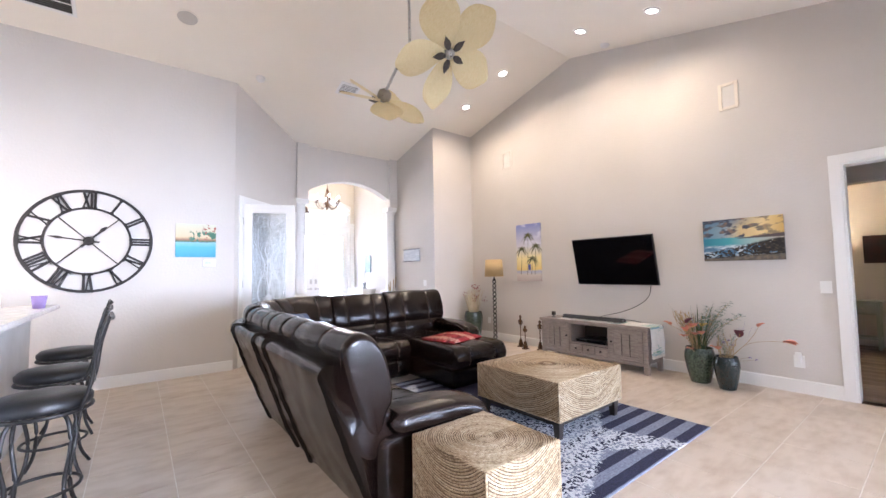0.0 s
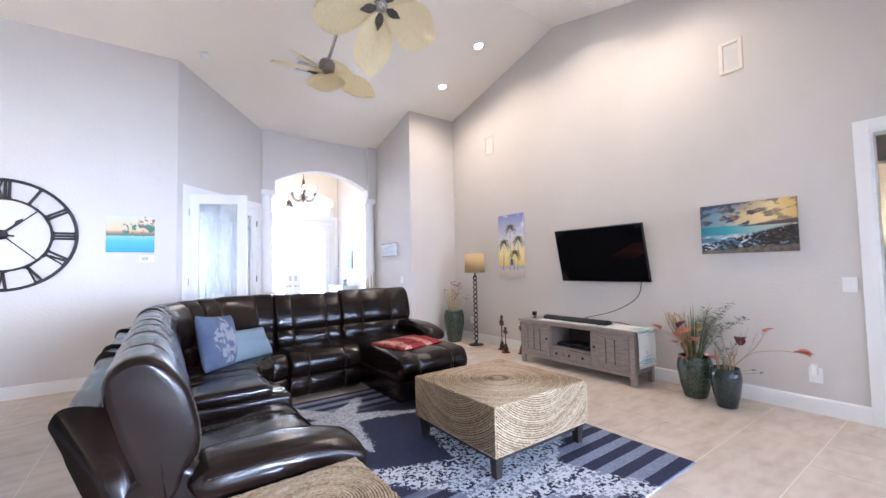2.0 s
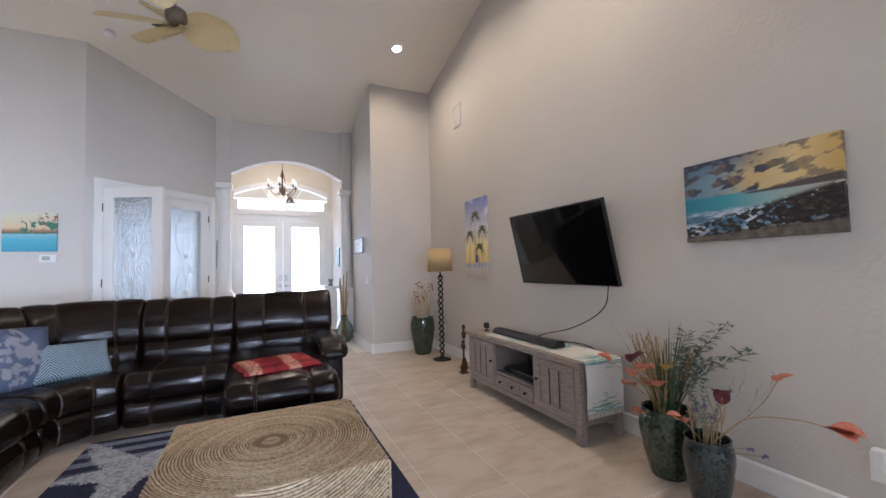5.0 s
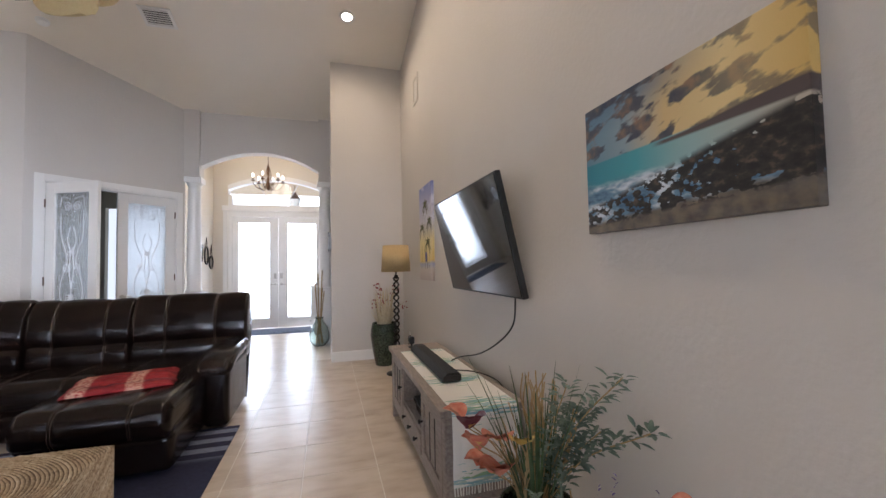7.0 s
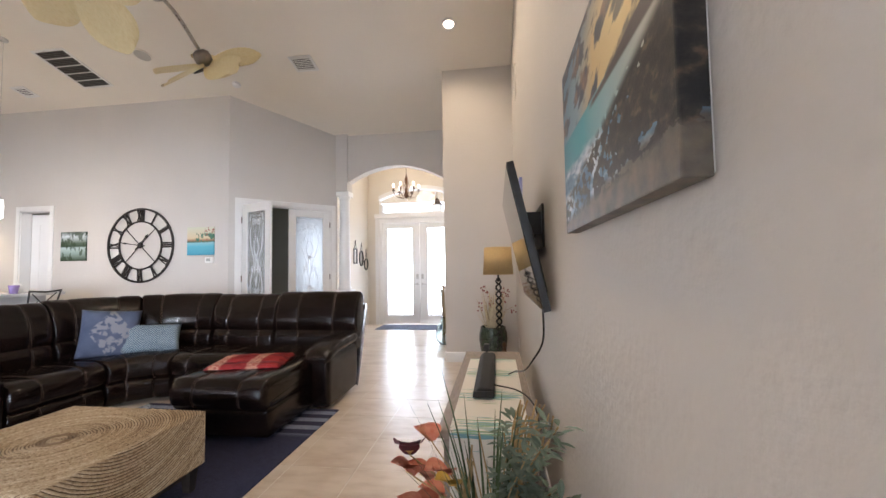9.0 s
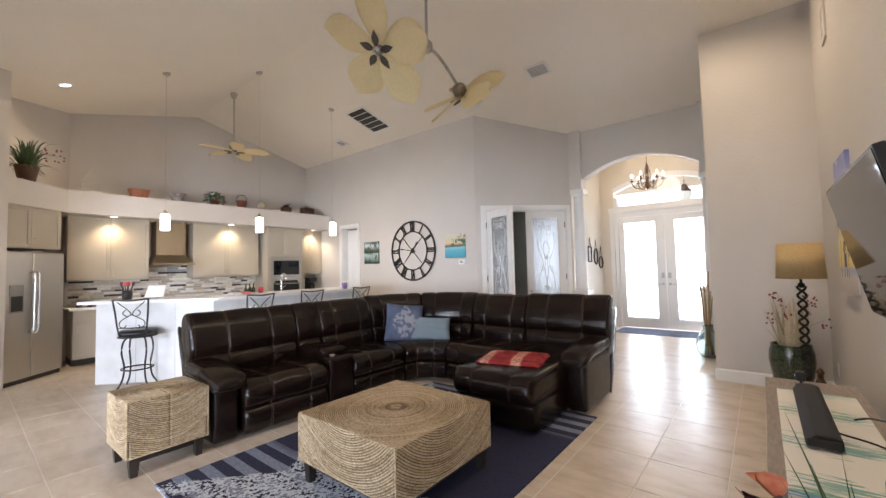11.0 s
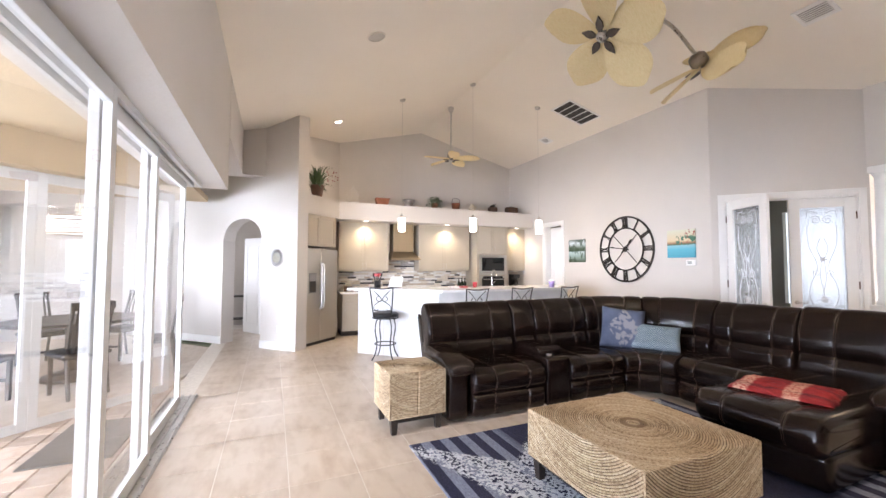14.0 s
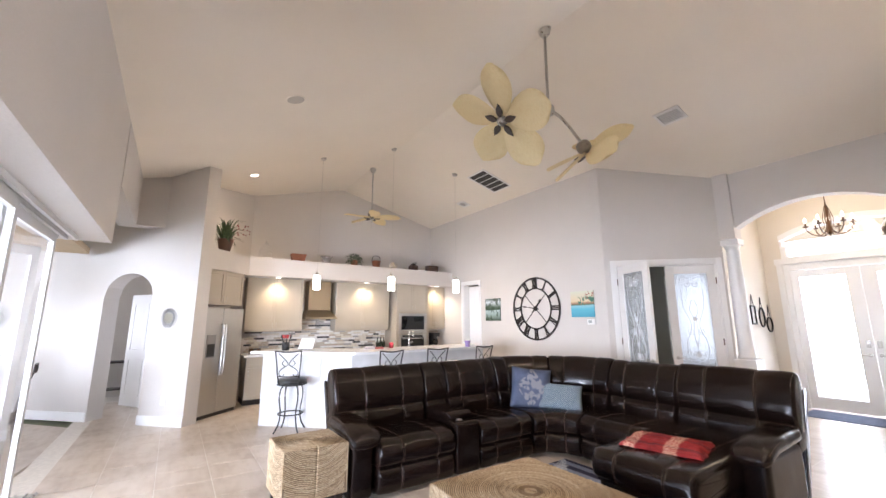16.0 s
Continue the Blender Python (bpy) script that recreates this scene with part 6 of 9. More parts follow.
# tall vase beside the console
v1 = thing("flower_vase", "green glazed vase with grasses and coral silk flowers", "vase", m=pose(-0.30, 2.13, 0.001))
vase(v1, 0.158, 0.40, POTGREEN)
bm = bmesh.new()
for i in range(46):
    a, l = rng.uniform(0, 6.28), rng.uniform(0.22, 0.56)
    out = rng.uniform(0.06, 0.30)
    x = max(-0.6, min(0.24, out * math.cos(a)))
    blade(bm, (0.05 * math.cos(a), 0.05 * math.sin(a), 0.36), (x, out * math.sin(a) * 1.1, 0.4 + l), 0.009, 0.10)
part("silk_grass", bm, LEAF, v1, "long narrow green silk grass")
bm = bmesh.new()
for i in range(22):
    a = rng.uniform(0, 6.28)
    tube(bm, curve([(0.06 * math.cos(a), 0.06 * math.sin(a), 0.3), (0.09 * math.cos(a + 0.4), 0.09 * math.sin(a + 0.4), 0.5), (0.10 * math.cos(a + 0.9), 0.16 * math.sin(a + 0.2), rng.uniform(0.55, 0.78))], 4), 0.003, 4)
tagged(part("straw_twig", bm, TWIG, v1), "straw-coloured dry twigs", kind="stuff")
for i in range(24):
    bx, by = rng.uniform(0.10, 0.22), rng.uniform(0.10, 0.36)
    pts = [(0.04, 0.05, 0.3)] + [(bx * f + rng.uniform(-0.025, 0.025), by * f + rng.uniform(-0.03, 0.03), 0.34 + f * rng.uniform(0.36, 0.46)) for f in (0.4, 0.6, 0.8, 1.0)]
    part("curly_twig", T(curve(pts, 5), 0.0036, 5), TWIG, v1)
for tx, ty, tz in ((0.18, -0.27, 0.92), (0.10, -0.20, 0.80), (0.16, -0.04, 0.74), (0.18, -0.38, 0.78), (0.08, -0.10, 0.86), (0.17, -0.16, 0.70)):
    bm, tw = bmesh.new(), bmesh.new()
    pts = curve([(0, 0, 0.34), (tx * 0.5, ty * 0.4, 0.34 + (tz - 0.34) * 0.6), (tx, ty, tz)], 8)
    tube(tw, pts, 0.0025, 4)
    for i in range(5, len(pts)):
        for s in range(7):
            a = rng.uniform(0, 6.28)
            d = Vector((math.cos(a), math.sin(a), rng.uniform(-0.1, 0.8)))
            leaf(bm, pts[i] + d * rng.uniform(0, 0.03), d, rng.uniform(0.03, 0.055), 0.017)
    part("sprig_stem", tw, TWIG, v1)
    part("dusty_foliage", bm, GREYLEAF, v1, "dusty grey-green foliage")
for p, d, s, mt in (((-0.21, 0.06, 0.60), (-0.5, -0.3, 0.7), 0.085, REDLEAF), ((-0.24, -0.03, 0.66), (-0.3, -0.5, 0.6), 0.085, REDLEAF), ((-0.26, 0.02, 0.70), (0.1, -0.6, 0.7), 0.095, PLUM),
                    ((-0.20, -0.10, 0.58), (-0.6, -0.2, 0.5), 0.085, REDLEAF), ((-0.22, 0.22, 0.66), (-0.5, 0.5, 0.5), 0.085, REDLEAF), ((-0.15, -0.02, 0.56), (-0.6, -0.5, 0.3), 0.10, REDLEAF), ((-0.13, 0.05, 0.63), (-0.4, -0.7, 0.4), 0.10, REDLEAF), ((-0.16, 0.10, 0.53), (-0.8, -0.3, 0.3), 0.09, REDLEAF), ((-0.10, -0.08, 0.66), (-0.3, -0.6, 0.5), 0.075, GOLD), ((-0.20, 0.0, 0.40), (-0.7, 0.1, 0.2), 0.075, REDLEAF)):
    stem(v1, [(0.0, 0.0, 0.32), (p[0] * 0.5, p[1] * 0.5, p[2] * 0.85), p])
    petal_flower(v1, p, d, s, mt)
# lower vase
v2 = thing("flower_vase", "dark glazed vase with one long-stemmed red leaf", "vase", m=pose(-0.40, 1.83, 0.001))
vase(v2, 0.125, 0.355, mat("dark_reactive_glaze", (0.005, 0.009, 0.010), 0.12, colour_b=(0.03, 0.045, 0.045), scale=70, bump=0.15, bscale=60, coat=0.4))
bm = bmesh.new()
for i in range(18):
    a = rng.uniform(0, 6.28)
    tube(bm, curve([(0.05 * math.cos(a), 0.05 * math.sin(a), 0.28), (0.07 * math.cos(a), 0.07 * math.sin(a), 0.42), (0.08 * math.cos(a + 0.6), 0.1 * math.sin(a + 0.6), rng.uniform(0.45, 0.6))], 4), 0.0028, 4)
tagged(part("straw_twig", bm, TWIG, v2), "straw-coloured dry twigs", kind="stuff")
for tx, ty, tz in ((0.05, 0.04, 0.66), (0.08, -0.08, 0.60), (-0.04, 0.06, 0.58)):
    bm = bmesh.new()
    pts = curve([(0, 0, 0.3), (tx * 0.5, ty * 0.4, 0.48), (tx, ty, tz)], 8)
    for i in range(3, len(pts)):
        for s in range(5):
            a = rng.uniform(0, 6.28)
            d = Vector((math.cos(a), math.sin(a), 0.7))
            leaf(bm, pts[i], d, rng.uniform(0.02, 0.04), 0.010)
    part("dusty_foliage", bm, GREYLEAF, v2)
stem(v2, [(0, 0, 0.3), (0.03, -0.18, 0.50), (0.05, -0.38, 0.56), (0.04, -0.50, 0.565)])
petal_flower(v2, (0.04, -0.50, 0.565), (-0.15, -1, 0.0), 0.11, REDLEAF)
stem(v2, [(0, 0, 0.3), (-0.10, -0.1, 0.52), (-0.14, -0.17, 0.60)])
petal_flower(v2, (-0.14, -0.17, 0.60), (-0.3, -0.2, 0.9), 0.095, PLUM)
stem(v2, [(0, 0, 0.3), (0.1, -0.2, 0.55), (0.14, -0.27, 0.69)])
petal_flower(v2, (0.14, -0.27, 0.69), (0.0, -0.6, 0.5), 0.075, REDLEAF)
stem(v2, [(0, 0, 0.3), (-0.10, 0.03, 0.42), (-0.12, 0.04, 0.44)])
petal_flower(v2, (-0.12, 0.04, 0.44), (-0.7, 0.2, 0.4), 0.09, REDLEAF)
for p in ((-0.10, -0.06, 0.55), (-0.09, -0.09, 0.50), (-0.12, -0.02, 0.53), (-0.02, -0.22, 0.38), (0.0, -0.27, 0.36)):
    bm = bmesh.new()
    for i in range(16):
        a, b = rng.uniform(0, 6.28), rng.uniform(-1, 1)
        leaf(bm, p, (math.cos(a), math.sin(a), b), 0.018, 0.010)
    stem(v2, [(0, 0, 0.3), (p[0] * 0.5, p[1] * 0.5, p[2] * 0.9), p], 0.0018)
    part("lilac_bloom", bm, PURPLE, v2)
bm = bmesh.new()
for k in range(4):
    y0, z0 = -0.06 - 0.05 * k, 0.52 + 0.05 * (k % 2)
    for i in range(14):
        f = i / 13
        leaf(bm, (0.06 + 0.02 * k, y0 - 0.06 * f, z0 + 0.16 * f), (rng.uniform(-1, 1), rng.uniform(-1, 1), 0.5), 0.014, 0.007)
part("lavender_spray", bm, PURPLE, v2)
# vase in the corner
v3 = thing("flower_vase", "green glazed vase with cream dried stalks and berries", "vase", m=pose(-0.33, 6.06, 0.001))
vase(v3, 0.185, 0.55, POTGREEN)
bm = bmesh.new()
for i in range(64):
    a, out = rng.uniform(0, 6.28), rng.uniform(0.04, 0.25)
    blade(bm, (0.07 * math.cos(a), 0.07 * math.sin(a), 0.48), (out * math.cos(a), out * math.sin(a), rng.uniform(0.72, 1.06)), 0.030, 0.05)
part("dried_grass", bm, CREAM, v3, "cream dried stalks")
for k in range(9):
    a, out = rng.uniform(0, 6.28), rng.uniform(0.12, 0.27)
    tip = (out * math.cos(a), out * math.sin(a), rng.uniform(0.75, 1.08))
    stem(v3, [(0, 0, 0.45), (tip[0] * 0.4, tip[1] * 0.4, 0.7), tip], 0.002)
    for i in range(6):
        bm = bmesh.new()
        c = Vector(tip) + Vector((rng.uniform(-0.04, 0.04), rng.uniform(-0.04, 0.04), rng.uniform(-0.09, 0.03)))
        bmesh.ops.create_icosphere(bm, subdivisions=1, radius=0.011, matrix=Matrix.Translation(c))
        part("berry", bm, BERRY, v3, smooth=True)

# ------------------------------------------------------------------ on the sofa
def pillow(w, h, t, seed=0.0, n=26):
    """Two sewn faces puffed out from a shared edge; x across, z up, y through."""
    bm = bmesh.new()
    faces = []
    for sg in (-1, 1):
        g = []
        for i in range(n + 1):
            row = []
            for j in range(n + 1):
                u, v = 2 * i / n - 1, 2 * j / n - 1
                e = ((1 - u ** 4) * (1 - v ** 4)) ** 0.5
                x = w * u * (1 - 0.05 * (1 - v * v) * abs(u))
                z = h * v * (1 - 0.05 * (1 - u * u) * abs(v))
                q = noise.noise(Vector((u * 2.2 + seed, v * 2.2, sg * 3.0)))
                row.append(bm.verts.new((x, sg * t * e * (1 + 0.25 * q) + 0.01 * noise.noise(Vector((u + seed, v, 0))), z)))
            g.append(row)
        for i in range(n):
            for j in range(n):
                f = (g[i][j], g[i + 1][j], g[i + 1][j + 1], g[i][j + 1])
                bm.faces.new(f if sg < 0 else f[::-1])
    bmesh.ops.remove_doubles(bm, verts=bm.verts[:], dist=1e-4)
    return bm


def throw_fold(w, d, z0, thick, seed, n=36):
    """One rumpled layer of a folded throw: a wavy slab with soft edges and long creases."""
    bm = bmesh.new()
    for sg in (0, 1):
        g = []
        for i in range(n + 1):
            row = []
            for j in range(n + 1):
                u, v = 2 * i / n - 1, 2 * j / n - 1
                e = max(0.0, (1 - u ** 8) * (1 - v ** 8)) ** 0.5
                x = w * u + 0.02 * noise.noise(Vector((v * 3, seed, 1)))
                y = d * v + 0.022 * noise.noise(Vector((u * 3, seed, 2)))
                rough = 0.016 * noise.noise(Vector((u * 2.0 + seed, v * 6.0, seed))) + 0.010 * abs(noise.noise(Vector((u * 7 + v * 3, v * 9, seed))))
                row.append(bm.verts.new((x, y, z0 + (thick * e + rough * (0.3 + e) + 0.003 if sg else 0.0))))
            g.append(row)
        for i in range(n):
            for j in range(n):
                f = (g[i][j], g[i + 1][j], g[i + 1][j + 1], g[i][j + 1])
                bm.faces.new(f if sg else f[::-1])
        rim = [g[i][0] for i in range(n)] + [g[n][j] for j in range(n)] + [g[i][n] for i in range(n, 0, -1)] + [g[0][j] for j in range(n, 0, -1)]
        if sg:
            for k in range(len(rim)):
                bm.faces.new((low[k], low[(k + 1) % len(rim)], rim[(k + 1) % len(rim)], rim[k]))
        low = rim
    return bm


k = Nodes("blue_medallion_cloth", 0.95)
dm = k.op("ADD", k.op("ABSOLUTE", k.x), k.op("MULTIPLY", k.op("ABSOLUTE", k.z), 0.75))
motif = k.op("MULTIPLY", k.step(dm, 0.19, 0.175), k.step(k.noise(16, (1, 1, 1), 5), 0.43, 0.52))
BLUEPIL = k.done(k.mix(motif, k.ramp(k.noise(7), [(0.3, (0.048, 0.062, 0.105)), (0.7, (0.085, 0.102, 0.155))]), (0.20, 0.195, 0.215)), k.noise(300), 0.5)
k = Nodes("teal_zigzag_cloth", 0.95)
tri = k.op("PINGPONG", k.x, 0.07)
zz = k.op("SINE", k.op("MULTIPLY", k.op("ADD", k.z, tri), 2 * math.pi / 0.022))
ZIGPIL = k.done(k.mix(k.step(zz, -0.15, 0.15), (0.06, 0.09, 0.12), (0.23, 0.275, 0.30)), k.noise(300), 0.5)
p = link("throw_pillow", pillow(0.245, 0.245, 0.075, 1.0), BLUEPIL, True)
p.matrix_basis = pose(-4.22, 4.42, 0.70, -16, 6, 50)
tagged(p, "square blue medallion throw pillow on the sofa", "pillow")
p = link("throw_pillow", pillow(0.27, 0.155, 0.06, 5.0), ZIGPIL, True)
p.matrix_basis = pose(-3.95, 4.62, 0.62, -26, 3, 38)
tagged(p, "oblong teal zigzag throw pillow on the sofa", "pillow")
k = Nodes("red_plaid_wool", 1.0)
warp = k.op("MULTIPLY", k.op("SUBTRACT", k.noise(6), 0.5), 0.05)
across = k.step(k.op("SINE", k.op("MULTIPLY", k.op("ADD", k.x, warp), 21)), 0.35, 0.75)
along = k.step(k.op("SINE", k.op("MULTIPLY", k.op("ADD", k.y, warp), 30)), 0.55, 0.85)
weave = k.op("ADD", k.op("MULTIPLY", k.step(k.noise(45, (1, 3, 1), 4), 0.35, 0.6), 0.75), 0.1)
red = k.ramp(k.noise(12), [(0.3, (0.15, 0.007, 0.010)), (0.7, (0.29, 0.018, 0.018))])
red = k.mix(k.op("MULTIPLY", along, 0.55), red, (0.06, 0.006, 0.012))
PLAID = k.done(k.mix(k.op("MULTIPLY", across, weave), red, (0.55, 0.33, 0.24)), k.noise(200), 0.8)
th = thing("throw_blanket", "folded red plaid wool throw with fringe", "blanket", m=pose(-2.44, 4.13, 0.508, 0, 0, 14))
part("fold", throw_fold(0.30, 0.25, 0.0, 0.022, 3.0), PLAID, th, smooth=True)
part("fold", throw_fold(0.285, 0.235, 0.010, 0.016, 8.0), PLAID, th, smooth=True)
part("fold", throw_fold(0.27, 0.13, 0.022, 0.016, 15.0), PLAID, th, smooth=True)
for i in range(16):
    x = -0.26 + 0.52 * i / 15
    part("fringe", T(curve([(x, 0.23, 0.022), (x + rng.uniform(-0.02, 0.02), 0.262, 0.016), (x + rng.uniform(-0.03, 0.03), 0.29, 0.006)], 3), 0.004, 4), mat("pink_wool_thread", (0.40, 0.12, 0.10), 0.95), th)
rm = thing("sofa_control_panel", "silver oval control with blue buttons on the console", "remote control", m=pose(-4.09, 3.24, 0.545, 0, 0, 0))
part("base", Q(-0.035, 0.035, -0.075, 0.075, 0.0, 0.022, n=3, puff=0.003, cuts=5), CHROME, rm, smooth=True)
for dy in (-0.03, 0.02):
    part("button", B(-0.015, 0.015, dy, dy + 0.03, 0.0225, 0.027, 0.002), mat("lit_blue_button", (0.1, 0.3, 0.7), 0.3, emit=(0.2, 0.5, 1.0), estr=1.5), rm)


# ------------------------------------------------------------------ office doors
def scroll(cx, cz, r0, turns, sgn=1, start=0.0, n=40):
    return [(cx + sgn * (r0 * (1 - 0.8 * i / n)) * math.cos(start + turns * 2 * math.pi * i / n), 0, cz + (r0 * (1 - 0.8 * i / n)) * math.sin(start + turns * 2 * math.pi * i / n)) for i in range(n + 1)]


def glass_leaf(w, h, mirrored=False):
    """A white door leaf with an etched rain-glass pane; local x from the hinge."""
    g = thing("glass_door", "white french door leaf with etched rain glass", "door", "office door leaves")
    t, s = 0.04, 0.125
    part("stile", B(0, s, 0, t, 0.012, h, 0.004), WHITE, g)
    part("stile", B(w - s, w, 0, t, 0.012, h, 0.004), WHITE, g)
    part("rail", B(s, w - s, 0, t, 0.012, 0.24, 0.004), WHITE, g)
    part("rail", B(s, w - s, 0, t, h - 0.13, h, 0.004), WHITE, g)
    pn = part("pane", B(s - 0.004, w - s + 0.004, t / 2 - 0.004, t / 2 + 0.004, 0.236, h - 0.126), OBSCURE, g, "rippled obscure glass")
    pn.visible_shadow = False
    cx = w / 2
    runs = []
    for sg in (-1, 1):
        runs += [scroll(cx + sg * 0.065, 2.10, 0.06, 1.6, sg, 0.6), scroll(cx + sg * 0.07, 1.36, 0.055, 1.4, sg, 4.2), scroll(cx + sg * 0.05, 0.98, 0.05, 1.5, sg, 1.2), scroll(cx + sg * 0.07, 0.62, 0.05, 1.4, sg, 4.0),
                 curve([(cx + sg * 0.16, 0, 2.02), (cx + sg * 0.15, 0, 1.75), (cx + sg * 0.06, 0, 1.45), (cx + sg * 0.14, 0, 1.2), (cx + sg * 0.15, 0, 1.0), (cx + sg * 0.05, 0, 0.72), (cx + sg * 0.13, 0, 0.35)], 8),
                 curve([(cx + sg * 0.02, 0, 1.85), (cx + sg * 0.06, 0, 1.7), (cx + sg * 0.02, 0, 1.55), (cx + sg * 0.03, 0, 1.3), (cx, 0, 1.1)], 8),
                 curve([(cx + sg * 0.03, 0, 2.19), (cx + sg * 0.14, 0, 2.22), (cx + sg * 0.17, 0, 2.12)], 8)]
    for y in (t / 2 - 0.0055, ):
        for rpts in runs:
            part("etched_scroll", T([(a, y, c) for a, _, c in rpts], 0.0055, 4), ETCH, pn)
    part("etched_spine", T([(cx, t / 2 - 0.0055, 0.3), (cx, t / 2 - 0.0055, 1.2)], 0.005, 4), ETCH, pn)
    for z in (0.55, 1.0, 1.55):
        bm = bmesh.new()
        for a in range(6):
            leaf(bm, (cx, t / 2 - 0.006, z), (math.cos(a * 1.05), -0.02, math.sin(a * 1.05)), 0.05, 0.022, up=Vector((0, 1, 0)), cup=0.0)
        part("etched_flower", bm, ETCH, pn)
    hd = part("handle_rose", L([(0.0, 0.0), (0.028, 0.0), (0.026, 0.012), (0.0, 0.014)], 20, pose(w - 0.06, 0.0, 0.95, 90, 0, 0)), NICKEL, g)
    part("lever", T(curve([(w - 0.06, -0.012, 0.95), (w - 0.06, -0.045, 0.95), (w - 0.10, -0.05, 0.952), (w - 0.17, -0.045, 0.945)], 5), 0.008, 8), NICKEL, hd)
    for z in (0.25, 1.2, 2.15):
        part("hinge", T([(0.0, -0.006, z - 0.05), (0.0, -0.006, z + 0.05)], 0.008, 8), BRONZE, g)
    return g


W_LEAF = 0.732
h0 = Vector((-4.49, 6.56, 0)) + AD * 0.197
g = glass_leaf(W_LEAF, 2.40)
g.matrix_basis = pose(h0.x, h0.y, 0, 0, 0, -24)
g2 = glass_leaf(W_LEAF, 2.40)
h1 = Vector((-4.49, 6.56, 0)) + AD * 1.663
g2.matrix_basis = pose(h1.x, h1.y, 0, 0, 0, 45) @ Matrix.Diagonal((-1, 1, 1, 1))

# office behind the angled wall
wall("wall_office_back", (-7.2, 9.6), (-3.55, 9.6), 0.12, flat(2.9), [(2.15, 3.55, 0.75, 2.5)], material=OFFICE, label="olive painted office wall with a window")
wall("wall_office_west", (-7.2, 6.72), (-7.2, 9.6), 0.12, flat(2.9), material=OFFICE, label="olive painted office wall")
wall("wall_office_east", (-3.55, 9.6), (-3.55, 8.0), 0.03, flat(2.9), material=OFFICE, label="olive painted office wall")
bm = bmesh.new()
extrude_poly(bm, [(-7.3, 6.72), (-4.60, 6.72), (-3.40, 7.92), (-3.40, 9.7), (-7.3, 9.7)], 2.9, 3.0)
structure("ceiling_office", bm, CEIL, "plain white office ceiling", "ceiling")
structure("backdrop_office_window", B(-6.0, -3.2, 10.6, 10.62, 0.2, 3.2), SKYGLOW, "bright daylight outside the office window", "backdrop")
oc = thing("wall_clock", "round dark framed clock on the office wall", "clock", m=pose(-7.198, 8.3, 1.55, 0, 90, 0))
part("rim", L([(0.2, 0.0), (0.25, 0.0), (0.25, 0.03), (0.2, 0.04), (0.2, 0.0)], 32), DARKWOOD, oc)
part("face", L([(0.0, 0.012), (0.2, 0.012), (0.2, 0.0)], 32), mat("aged_dial", (0.10, 0.10, 0.08), 0.6), oc)

# pantry behind its doorway
wall("wall_pantry_back", (-9.5, 8.4), (-7.4, 8.4), 0.1, flat(2.6), label="plain pale pantry wall")
wall("wall_pantry_west", (-9.5, 6.72), (-9.5, 8.4), 0.1, flat(2.6), label="plain pale pantry wall")
wall("wall_pantry_east", (-7.4, 8.4), (-7.4, 6.72), 0.1, flat(2.6), label="plain pale pantry wall")
structure("ceiling_pantry", B(-9.6, -7.3, 6.72, 8.5, 2.6, 2.7), CEIL, "plain pantry ceiling", "ceiling")


def panel_door(name, label, w, h, m, handle_x=None):
    """A white moulded two-panel door, local x from the hinge."""
    d = thing(name, label, "door", m=m)
    part("slab", B(0, w, 0, 0.036, 0.01, h, 0.003), WHITE, d)
    for z0, z1 in ((0.2, 0.85), (1.0, h - 0.16)):
        for y0, y1 in ((-0.006, 0.0), (0.036, 0.042)):
            f = bmesh.new()
            for a, b, c, e in ((0.11, 0.135, z0, z1), (w - 0.135, w - 0.11, z0, z1), (0.135, w - 0.135, z0, z0 + 0.025), (0.135, w - 0.135, z1 - 0.025, z1)):
                box(f, a, b, y0, y1, c, e)
            part("panel_moulding", f, WHITE, d)
    hd = part("handle_rose", L([(0.0, 0.0), (0.027, 0.0), (0.025, 0.012), (0.0, 0.014)], 16, pose(w - 0.06, 0.0, 0.95, 90, 0, 0)), NICKEL, d)
    part("lever", T([(w - 0.06, -0.012, 0.95), (w - 0.06, -0.05, 0.95), (w - 0.16, -0.05, 0.95)], 0.008, 8), NICKEL, hd)
    return d


panel_door("panel_door", "white panelled pantry door standing ajar", 0.60, 2.38, pose(-8.40, 6.715, 0, 0, 0, 14))
panel_door("panel_door", "white two-panel door ajar behind the arch", 0.68, 2.05, pose(-9.86, 0.33, 0, 0, 0, 212))
ct = thing("console_table", "small dark console table in the back room", "table", m=pose(-11.2, -0.2, 0))
part("tabletop", B(-0.18, 0.18, -0.4, 0.4, 0.72, 0.75, 0.004), DARKWOOD, ct)
for x in (-0.15, 0.15):
    for y in (-0.36, 0.36):
        part("leg", B(x - 0.015, x + 0.015, y - 0.015, y + 0.015, 0, 0.72), DARKWOOD, ct)
part("shelf", B(-0.17, 0.17, -0.38, 0.38, 0.2, 0.22), DARKWOOD, ct)

